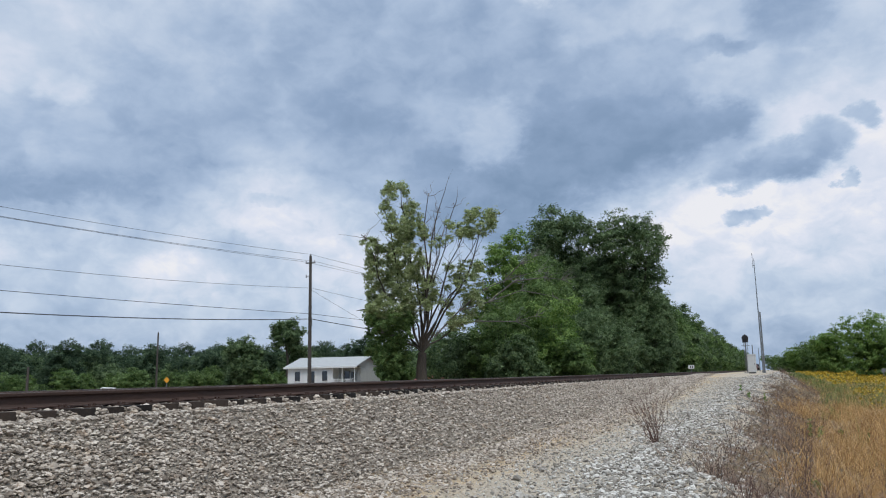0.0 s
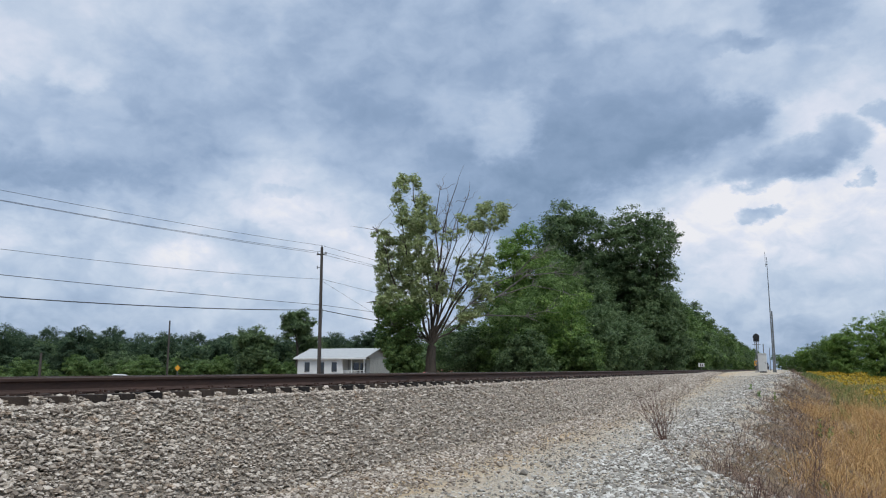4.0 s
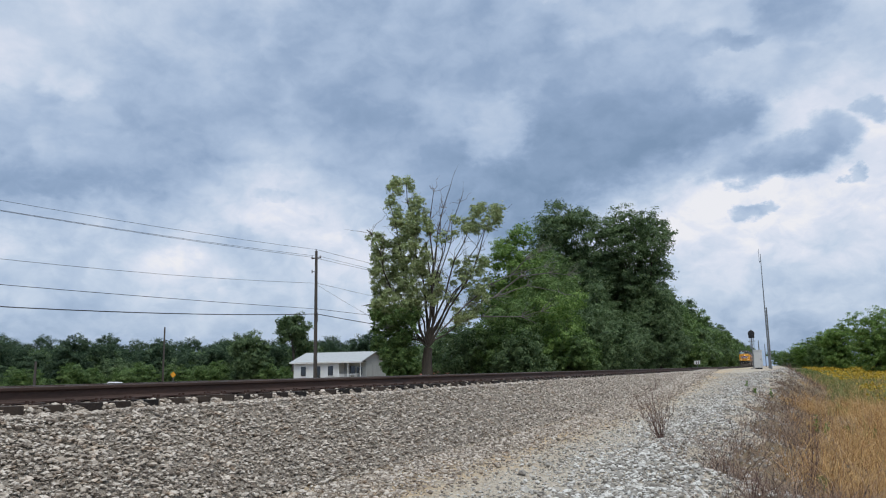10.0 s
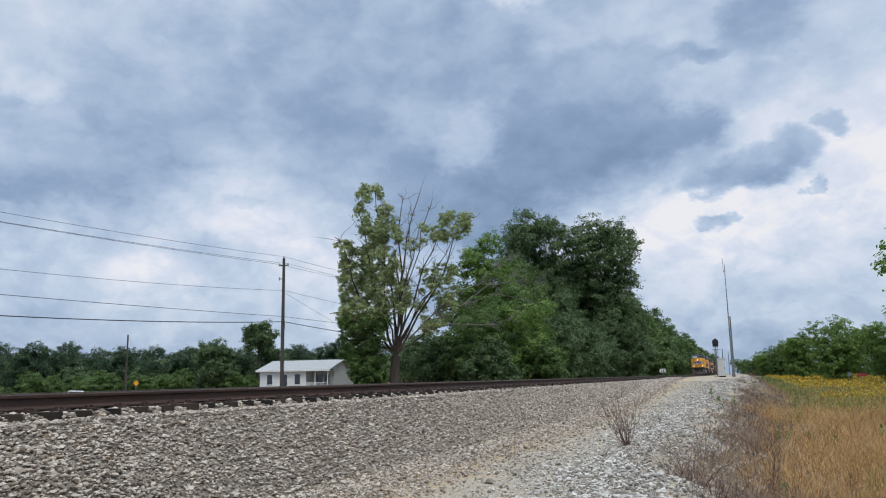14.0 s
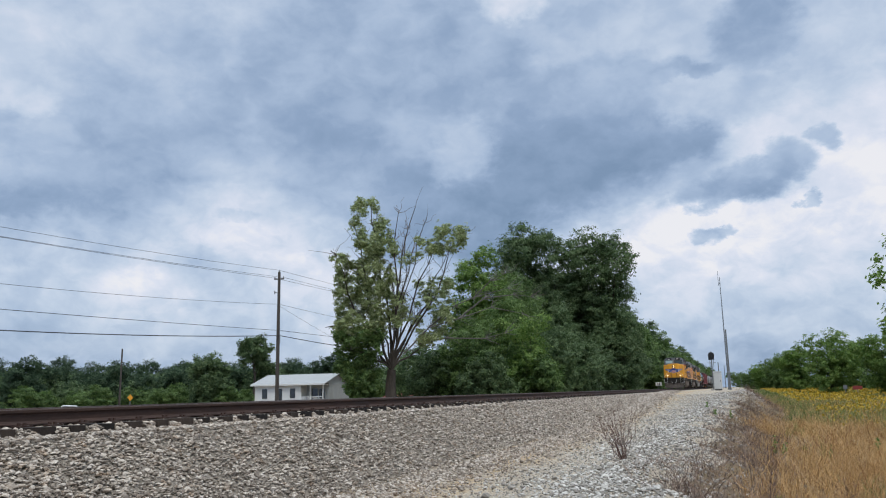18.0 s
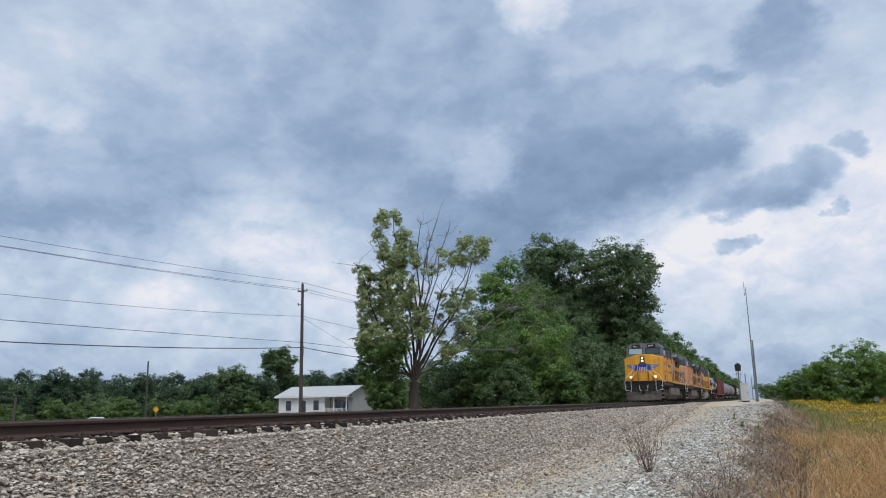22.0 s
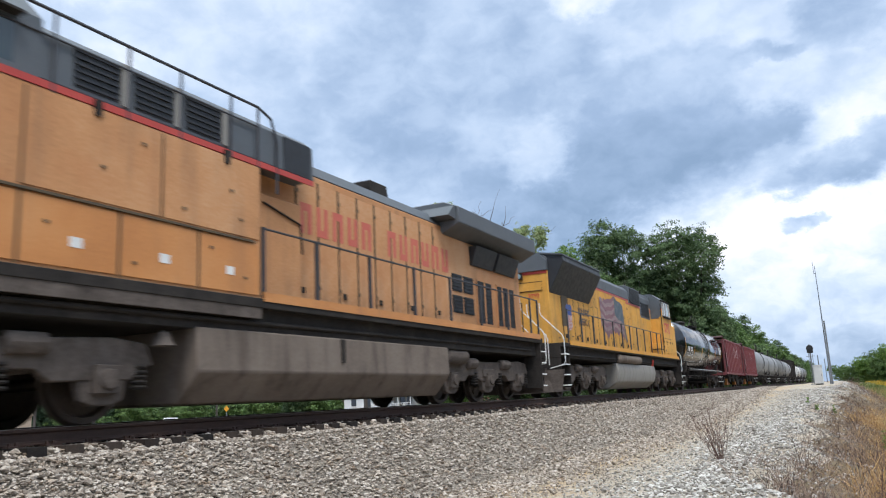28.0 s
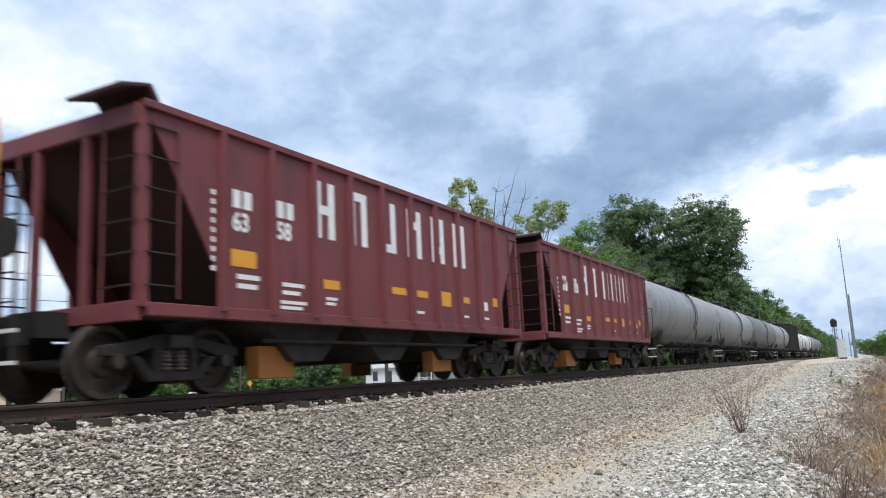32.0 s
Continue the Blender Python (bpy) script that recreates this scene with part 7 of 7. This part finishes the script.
    part("brake_wheel", Shape().lathe([(-0.02, 0.27), (0.02, 0.27)], (-0.9, 0.72, 2.2), "y", 16), FRAME_BLACK, t)
    # white block shapes of the lettering, numbers, yellow plates
    x = hw + 0.004
    for i in range(6):
        s = Shape()
        y, h0, h1 = 4.25 + i * 0.956, 2.38, 3.32
        k = (0.42, 0.84, 0.0, 0.6, 0.2, 0.84)[i]
        strokes = ((0, .17, 0, 1), (.36, .53, 0, 1), (.17, .36, k, k + 0.16))
        for a, b, c, d in strokes:
            s.box(x - 0.004, x + 0.002, y + a, y + b, h0 + (h1 - h0) * c, h0 + (h1 - h0) * d)
        part("lettering_bar", s, LETTER_WHITE, t, "big white block letter shape", smooth=0)
    if marked:
        writing("car_number", "63", 0.37, LETTER_WHITE, t, (x, 2.41, 2.23), SIDE, 0.9, heavy=0.01)
        writing("car_number", "58", 0.37, LETTER_WHITE, t, (x, 3.33, 2.23), SIDE, 0.9, heavy=0.01)
    bars = [(2.42, 2.55, .15, .26), (2.63, 2.55, .16, .26), (3.34, 2.55, .16, .26), (3.56, 2.55, .16, .26)] + ([] if marked else [(2.42, 2.38, .18, .3), (2.66, 2.38, .2, .3), (3.40, 2.38, .2, .3), (3.66, 2.38, .2, .3)])
    bars += [(2.5, 1.55, .45, .07), (2.5, 1.42, .4, .07), (3.45, 1.52, .5, .06), (3.45, 1.40, .4, .06), (3.4, 1.26, .6, .05), (3.4, 1.18, .5, .05), (4.5, 1.38, .3, .05), (4.5, 1.3, .25, .05), (7.3, 1.3, .35, .05), (9.3, 1.3, .3, .05), (10.3, 1.3, .35, .05), (10.3, 1.5, .3, .2)]
    for i in range(9):
        bars.append((2.02, 1.62 + i * 0.13, .06, .07))
    for y, z, w, h in bars:
        part("lettering_bar", Shape().box(x - 0.004, x + 0.002, y, y + w, z, z + h), LETTER_WHITE, t, smooth=0)
    for y, z, w, h in ((2.38, 1.72, .5, .24), (4.45, 1.56, .42, .15), (6.5, 1.62, .5, .13), (7.4, 1.62, .42, .13), (8.4, 1.5, .4, .3), (9.25, 1.62, .42, .13), (10.9, 1.62, .4, .2)):
        part("yellow_plate", Shape().box(x - 0.004, x + 0.003, y, y + w, z, z + h), EDGE_YELLOW, t, "yellow reflective plate", smooth=0)
    for y, d in ((0.40, -1), (L - 0.40, 1)):
        coupler(t, y, d)
    car_truck(t, 1.85)
    car_truck(t, L - 1.85)
    TRAIN.append((t, offset))
    return t


def dark_box_car(offset):
    t = thing("box_car", "tall sooty black freight car far down the train", "box car", "freight train")
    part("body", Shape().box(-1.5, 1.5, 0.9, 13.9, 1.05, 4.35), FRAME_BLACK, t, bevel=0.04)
    for i in range(9):
        for sx in (-1, 1):
            part("rib", Shape().box(*sorted((sx * 1.5, sx * 1.56)), 1.4 + i * 1.45, 1.5 + i * 1.45, 1.1, 4.3), FRAME_BLACK, t)
    part("roof_walk", Shape().box(-0.4, 0.4, 0.8, 14.0, 4.40, 4.45), FRAME_BLACK, t)
    for y, d in ((0.42, -1), (14.4, 1)):
        coupler(t, y, d)
    car_truck(t, 2.2)
    car_truck(t, 12.6)
    TRAIN.append((t, offset))


ge_loco(-8.0, YELLOW, "bright yellow diesel locomotive, grey roof, lit headlights, leading the train", "6402", "yellow nose with a winged emblem", False)
ge_loco(14.3, FADED, "sun-faded orange diesel locomotive with grey roof, second in the train", "5741", "faded orange nose with a winged emblem", True)
emd_loco(36.6)
tank_car(59.1, 16.6, 1.50, GLOSS_BLACK, "glossy black tank car with white stencils and yellow reflectors", True)
hopper_car(75.7, True, "maroon ribbed open hopper car with big white lettering")
hopper_car(89.1, False, "maroon ribbed open hopper car with worn white lettering")
tank_car(102.5, 17.6, 1.48, TANK_GREY, "plain pale grey tank car")
tank_car(120.1, 17.6, 1.46, TANK_GREY, "plain pale grey tank car, streaked with dirt")
tank_car(137.7, 17.6, 1.46, TANK_SOOT, "sooty dark grey tank car")
tank_car(155.3, 17.6, 1.44, TANK_GREY, "plain grey tank car behind a sooty one")
dark_box_car(172.9)
tank_car(187.3, 16.6, 1.35, TANK_WHITE, "dirty white tank car with orange rust")
tank_car(203.9, 16.6, 1.40, TANK_WHITE, "dirty white tank car near the train's far end")
tank_car(220.5, 17.6, 1.45, TANK_GREY, "plain grey tank car near the train's far end")
tank_car(238.1, 17.6, 1.45, TANK_SOOT, "sooty tank car near the train's far end")


# ---- house, poles, signal and other fixed things ----
SIDING = surface("white_siding", [(0.60, 0.60, 0.59), (0.74, 0.74, 0.73)], 2, 0.7, fine=20, stretch=(1, 1, 8), bump=0.1)
GABLE_GREY = surface("weathered_grey_siding", [(0.26, 0.27, 0.26), (0.40, 0.41, 0.40)], 1.5, 0.8, fine=14, stretch=(5, 5, .4), bump=0.2)
SHINGLE = surface("grey_shingles", [(0.30, 0.31, 0.32), (0.42, 0.43, 0.44)], 2, 0.9, fine=18, bump=0.3)
DARK_PANE = glassy("dark_window_pane", (0.02, 0.022, 0.025))
RED_ROOF = surface("red_metal_roof", [(0.24, 0.05, 0.04), (0.33, 0.08, 0.06)], 2, 0.6, fine=15)
PEACH = surface("peach_stucco", [(0.52, 0.38, 0.28), (0.62, 0.47, 0.36)], 2, 0.9, fine=20)
SILVER = surface("aluminium_case", [(0.50, 0.50, 0.49), (0.64, 0.64, 0.63)], 2, 0.45, 0.2, fine=15, bump=0.03)
SIGNAL_BLACK = surface("signal_black", [(0.010, 0.010, 0.012), (0.02, 0.02, 0.022)], 4, 0.6)
STEEL_GREY = surface("galvanised_steel", [(0.16, 0.17, 0.18), (0.26, 0.27, 0.28)], 4, 0.5, 0.5)
SIGN_AMBER = surface("amber_sign", [(0.62, 0.26, 0.01), (0.72, 0.33, 0.02)], 4, 0.5, bump=0)
SIGN_RED = surface("red_sign", [(0.22, 0.03, 0.025), (0.30, 0.05, 0.04)], 4, 0.5, bump=0)
CONCRETE = surface("concrete_base", [(0.30, 0.29, 0.28), (0.42, 0.41, 0.39)], 4, 0.9, fine=30, bump=0.3)


def house():
    """White one-storey house with a shingled gable roof and a railed corner porch. Local x runs along its front, y back."""
    W, D, H = 10.6, 8.6, 2.95
    p = put(34.24, 113, -1.35)
    t = thing("house", "small white house, grey shingle roof, railed corner porch", "house", at=p, turn=3.5)
    part("foundation", Shape().box(0, W, 0.02, D, -0.9, 0.35), CONCRETE, t)
    px = W * 0.67
    part("front_wall", Shape().box(0, px, 0, 0.2, 0.35, H), SIDING, t, "white front wall")
    part("porch_back_wall", Shape().box(px, W, 1.9, 2.05, 0.35, H), GABLE_GREY, t)
    part("porch_side_wall", Shape().box(px - 0.15, px, 0.2, 2.0, 0.35, H), SIDING, t)
    part("end_wall", Shape().prism([(2.0, 0.35), (D, 0.35), (D, H), (D / 2, H + 1.35), (1.0, H + 0.3), (2.0, H)], W - 0.2, W, "x"), GABLE_GREY, t, "weathered grey gable wall", smooth=0)
    part("far_end_wall", Shape().prism([(0.2, 0.35), (D, 0.35), (D, H), (D / 2, H + 1.35), (0.2, H)], 0, 0.2, "x"), SIDING, t, smooth=0)
    part("back_wall", Shape().box(0.2, W - 0.2, D - 0.2, D, 0.35, H), SIDING, t)
    part("porch_floor", Shape().box(px, W, 0, 2.0, 0.30, 0.38), CONCRETE, t)
    e = 0.45
    roof = Shape()
    for y0, y1 in ((-e, D / 2), (D + e, D / 2)):
        z0, z1 = H - 0.02, H + 1.42
        roof.prism([(y0, z0), (y1, z1), (y1, z1 + 0.12), (y0, z0 + 0.14)], -e, W + e, "x")
    part("roof", roof, SHINGLE, t, "pale grey shingle roof", smooth=0)
    part("fascia", Shape().box(-e, W + e, -e - 0.03, -e, H - 0.10, H + 0.13), WHITE_PAINT, t)
    part("ceiling_board", Shape().box(0, W, 0, 2.0, H - 0.08, H - 0.03), SIDING, t)
    for a, b, z0, z1 in ((0.11, 0.19, 1.1, 2.45), (0.33, 0.41, 0.4, 2.45), (0.52, 0.60, 1.1, 2.45)):
        w = part("window" if z0 > 1 else "door", Shape().box(W * a, W * b, -0.02, 0.1, z0, z1), DARK_PANE, t)
        part("frame", Shape().box(W * a - 0.07, W * a, -0.05, 0.02, z0 - 0.07, z1 + 0.07).box(W * b, W * b + 0.07, -0.05, 0.02, z0 - 0.07, z1 + 0.07).box(W * a, W * b, -0.05, 0.02, z1, z1 + 0.07).box(W * a, W * b, -0.06, 0.02, z0 - 0.07, z0), WHITE_PAINT, w)
    part("porch_door", Shape().box(px + 0.9, px + 1.75, 1.86, 1.9, 0.4, 2.4), DARK_PANE, t)
    part("porch_window", Shape().box(px + 2.0, px + 2.8, 1.86, 1.9, 1.1, 2.3), DARK_PANE, t)
    for x in (px + 0.06, px + 1.5, W - 0.08):
        part("porch_post", Shape().box(x - 0.06, x + 0.06, 0.04, 0.16, 0.35, H), WHITE_PAINT, t)
    part("top_rail", Shape().box(px, W, 0.07, 0.13, 1.25, 1.32), WHITE_PAINT, t)
    for i in range(16):
        x = px + 0.15 + i * 0.18
        part("baluster", Shape().box(x - 0.03, x + 0.03, 0.08, 0.12, 0.4, 1.26), WHITE_PAINT, t)
    for i in range(14):
        part("board_seam", Shape().box(W, W + 0.02, 2.2 + i * 0.42, 2.24 + i * 0.42, 0.35, H - 0.05), GABLE_GREY, t)
    part("window_unit", Shape().box(2.9, 3.6, -0.35, 0, 0.75, 1.15), WHITE_PAINT, t)


house()


def shed(a0, d, W, D, H, rise, wall, roof, label, turn):
    t = thing("building", label, "building", at=put(a0, d), turn=turn)
    part("wall", Shape().box(0, W, 0, D, -0.3, H), wall, t)
    r = Shape()
    for y0, y1 in ((-0.4, D / 2), (D + 0.4, D / 2)):
        r.prism([(y0, H - 0.02), (y1, H + rise), (y1, H + rise + 0.1), (y0, H + 0.1)], -0.4, W + 0.4, "x")
    part("roof", r, roof, t, smooth=0)
    for i in range(3):
        part("window", Shape().box(W * (0.15 + 0.3 * i), W * (0.15 + 0.3 * i) + 0.9, -0.03, 0.05, 0.9, 1.9), DARK_PANE, t)
    return t


shed(24.9, 118, 6.5, 6.0, 1.45, 0.6, SIDING, RED_ROOF, "low building with a dull red metal roof", 0)


def flat_building():
    t = thing("building", "peach stucco building with a flat parapet and dark windows", "building", at=put(61.5, 128), turn=32)
    part("wall", Shape().box(0, 12.5, 0, 9, -0.3, 2.6), PEACH, t, bevel=0.03)
    part("parapet", Shape().box(-0.15, 12.65, -0.15, 9.15, 2.6, 2.95), PEACH, t, bevel=0.03)
    part("entrance_block", Shape().box(8.5, 11.5, -0.5, 0, -0.3, 3.3), PEACH, t, bevel=0.03)
    for x in (0.8, 2.6, 4.4, 6.2, 9.2, 10.4):
        y = -0.53 if x > 8.5 else -0.03
        part("window", Shape().box(x, x + 0.8, y, y + 0.1, 0.9, 2.1), DARK_PANE, t)


flat_building()

# utility poles and their wires
POLES = [(-46.2, -6.0), (-37.8, 58.9), (-29.4, 123.8)]


def utility_pole(x, y, top, label, arm=True):
    g = float(land(x, y))
    t = thing("utility_pole", label, "utility pole", "utility poles", (x, y, g))
    h = top - g
    part("pole", Shape().tube([(0, 0, -0.2), (0, 0, h * 0.5), (0, 0, h)], 0.19, 10, 0.12), POLE_WOOD, t)
    if arm:
        part("crossarm", Shape().box(-0.5, 0.5, -0.05, 0.05, h - 0.70, h - 0.61), POLE_WOOD, t)
        for dx in (-0.45, 0.45):
            part("insulator", Shape().lathe([(0, 0.03), (0.05, 0.06), (0.12, 0.05), (0.16, 0.02)], (dx, 0, h - 0.60), "z", 8), STEEL_GREY, t)
        part("top_insulator", Shape().lathe([(0, 0.03), (0.05, 0.06), (0.14, 0.05), (0.18, 0.02)], (0, 0, h), "z", 8), STEEL_GREY, t)
        part("bracket", Shape().box(-0.45, 0.0, -0.03, 0.03, h - 1.9, h - 1.84).box(-0.47, -0.41, -0.04, 0.04, h - 2.0, h - 1.7), STEEL_GREY, t)
        part("cable_clamp", Shape().box(0.1, 0.2, -0.05, 0.05, 6.5, 7.3), STEEL_GREY, t)
    return t


for x, y in POLES:
    utility_pole(x, y, 11.15, "tall weathered wooden utility pole with a short crossarm")
for a, d, top in ((43.2, 140, 8.4), (51.1, 105, 2.1), (54.6, 105, 3.25)):
    x, y, _ = put(a, d)
    utility_pole(x, y, top, "distant wooden pole by the road", False)


def wire(name, p, q, sag, r, label):
    pts = []
    for i in range(25):
        u = i / 24
        pts.append((p[0] + (q[0] - p[0]) * u, p[1] + (q[1] - p[1]) * u, p[2] + (q[2] - p[2]) * u - sag * 4 * u * (1 - u)))
    tagged(part(name, Shape().tube(pts, r, 5), WIRE), label, "wire", "overhead wires")


for (xa, ya), (xb, yb) in zip(POLES, POLES[1:]):
    for dx, z, sag, r in ((0, 11.3, 0.75, 0.014), (-0.45, 10.62, 0.6, 0.014), (0.45, 10.62, 0.75, 0.014), (0.1, 8.2, 1.15, 0.014), (0.15, 5.85, 0.30, 0.02), (0.15, 5.40, 1.15, 0.035)):
        wire("power_line" if z > 6 else "phone_line", (xa + dx, ya, z), (xb + dx, yb, z), sag, r, "thin overhead wire slung between wooden poles" if r < 0.03 else "thick bundled cable slung between wooden poles")
wire("drop_line", (-37.8, 58.9, 8.1), (-41.0, 98.0, 2.4), 0.5, 0.012, "thin service wire down to the house")


def rail_signal():
    x, y, _ = put(1.42, 98)
    g = float(land(x, y))
    t = thing("rail_signal", "railway signal with a round black target on a thin mast", "railway signal", at=(x, y, g))
    part("foundation", Shape().box(-0.35, 0.35, -0.35, 0.35, -0.3, 0.15), CONCRETE, t)
    part("mast", Shape().tube([(0, 0, 0), (0, 0, 4.6)], 0.075, 10), STEEL_GREY, t)
    head = part("target", Shape().lathe([(-0.04, 0.37), (0.04, 0.37)], (0, -0.12, 4.16), "y", 28).box(-0.33, 0.33, -0.155, -0.085, 3.62, 4.16), SIGNAL_BLACK, t, "black signal target with a round top", bevel=0.03)
    part("lens_hood", Shape().lathe([(-0.25, 0.13), (0, 0.13)], (0, -0.14, 4.1), "y", 14), SIGNAL_BLACK, head)
    part("lens", Shape().lathe([(-0.01, 0.07), (0.01, 0.07)], (0, -0.36, 4.06), "y", 12), MARKER, head, "dim red lens")
    part("platform", Shape().box(-0.45, 0.45, -0.05, 0.55, 3.25, 3.29), STEEL_GREY, t)
    for dx in (-0.2, 0.2):
        part("ladder_rail", Shape().tube([(dx, 0.5, 0), (dx, 0.3, 4.3)], 0.025, 5), STEEL_GREY, t)
    for i in range(12):
        part("rung", Shape().tube([(-0.2, 0.5 - 0.015 * i, 0.3 + i * 0.32), (0.2, 0.5 - 0.015 * i, 0.3 + i * 0.32)], 0.015, 4), STEEL_GREY, t)
    x, y, _ = put(1.10, 91)
    g = float(land(x, y))
    t = thing("equipment_case", "upright silver railway equipment case on a base", "equipment case", at=(x, y, g))
    part("base", Shape().box(-0.36, 0.36, -0.3, 0.3, -0.1, 0.16), SIGNAL_BLACK, t)
    part("cabinet", Shape().box(-0.42, 0.42, -0.38, 0.38, 0.16, 1.98), SILVER, t, bevel=0.02)
    part("door", Shape().box(-0.37, 0.37, -0.405, -0.38, 0.24, 1.88), SILVER, t, bevel=0.01)
    part("lid", Shape().prism([(-0.47, 1.98), (0.47, 1.98), (0.40, 2.10), (-0.40, 2.10)], -0.43, 0.43), SILVER, t)
    part("handle", Shape().box(0.25, 0.29, -0.44, -0.40, 0.95, 1.15), SIGNAL_BLACK, t)


rail_signal()


def mast(a, d, top, r, tip, label):
    x, y, _ = put(a, d)
    g = float(land(x, y))
    t = thing("mast", label, "mast", at=(x, y, g))
    part("pole", Shape().tube([(0, 0, -0.2), (0, 0, (top - g) * 0.6), (0, 0, top - g)], r, 10, tip), STEEL_GREY, t)
    part("collar", Shape().lathe([(0, r * 1.5), (0.3, r * 1.5)], (0, 0, 0), "z", 10), STEEL_GREY, t)
    return t


m = mast(0.42, 104, 14.1, 0.09, 0.035, "tall thin steel antenna mast beside the line")
part("antenna", Shape().tube([(-0.18, 0, 13.2), (-0.18, 0, 15.1)], 0.025, 5).box(-0.2, 0.05, -0.03, 0.03, 13.4, 13.5), STEEL_GREY, m)
mast(0.32, 101, 7.1, 0.095, 0.085, "grey steel pole beside the antenna mast")
for a, d, top in ((1.0, 150, 4.6), (0.62, 230, 6.0)):
    mast(a, d, top, 0.10, 0.08, "thin distant pole beside the line")


def board(name, a, d, w, h, z, mat, label, post=0.05, diamond=False):
    x, y, g = put(a, d)
    t = thing(name, label, "sign", at=(x, y, g), turn=a)
    part("post", Shape().box(-post, post, 0.02, 0.08, -0.1, z - g), STEEL_GREY, t)
    s = Shape()
    if diamond:
        s.prism([(0, z - g - h / 2), (w / 2, z - g), (0, z - g + h / 2), (-w / 2, z - g)], -0.02, 0.02)
    else:
        s.box(-w / 2, w / 2, -0.02, 0.02, z - g - h / 2, z - g + h / 2)
    part("panel", s, mat, t)
    return t


b = board("milepost_sign", 5.1, 140, 1.0, 0.62, 0.85, WHITE_PAINT, "small white line-side board by the track")
part("dark_mark", Shape().box(-0.2, -0.05, -0.035, -0.02, 1.95, 2.4).box(0.1, 0.25, -0.035, -0.02, 1.95, 2.4), SIGNAL_BLACK, b)
board("warning_sign", 42.53, 115, 0.75, 0.9, 0.28, SIGN_AMBER, "amber diamond warning sign by the road", diamond=True)
board("roadside_sign", -7.45, 122, 1.2, 0.5, -0.35, SIGN_RED, "red roadside sign beyond the meadow")
board("roadside_sign", -6.75, 122, 0.5, 0.5, -0.25, STEEL_GREY, "grey roadside sign beyond the meadow")


def car(a, d, turn, paint, label):
    t = thing("car", label, "car", at=put(a, d), turn=turn)
    part("body", Shape().prism([(-2.2, 0.35), (2.2, 0.35), (2.25, 0.75), (1.9, 0.92), (1.15, 0.98), (0.6, 1.42), (-1.2, 1.46), (-1.95, 1.0), (-2.25, 0.9)], -0.88, 0.88, "y"), paint, t, bevel=0.05)
    t.scale = (0.6, 0.9, 1.12)
    for sy in (-0.9, 0.89):
        part("side_window", Shape().prism([(-1.7, 1.0), (0.95, 1.0), (0.5, 1.36), (-1.15, 1.39)], sy, sy + 0.01, "y"), DARK_PANE, t)
    for x in (-1.4, 1.4):
        for y in (-0.82, 0.82):
            part("wheel", Shape().lathe([(-0.1, 0.33), (0.1, 0.33)], (x, y, 0.33), "y", 16), SIGNAL_BLACK, t)
    return t


car(46.1, 82, 40, WHITE_PAINT, "white van on the road past the track")


# ---- what moves ----
V27, ACC = 14.46, -0.157          # speed at 27 s and its slow loss, m/s and m/s2


def train_at(t):
    """How far the front stands along the line; the driver slows a little as the train comes up."""
    return float(-V27 * (t - 27) - 0.5 * ACC * (t - 27) ** 2 - 2.0 * smoothstep(26.8, 21.8, t))


def motions():
    for ob, offset in TRAIN:
        walk(ob, [(i * 1.0, pose(XC, train_at(i) + offset, 0)) for i in range(33)])
    lead = {}
    for ob, r in WHEELS:
        if r not in lead:
            # rolling towards -y: the wheel turns about x as far as the train has gone
            walk(ob, [(i / FPS, pose(0, 0, 0, math.degrees((train_at(i / FPS) - train_at(0)) / -r) % 360)) for i in range(32 * FPS + 1)])
            lead[r] = ob
        else:
            src = lead[r].animation_data
            ob.rotation_mode = "QUATERNION"
            keys = ob.animation_data_create()
            keys.action = src.action
            keys.action_slot = src.action_slot


motions()
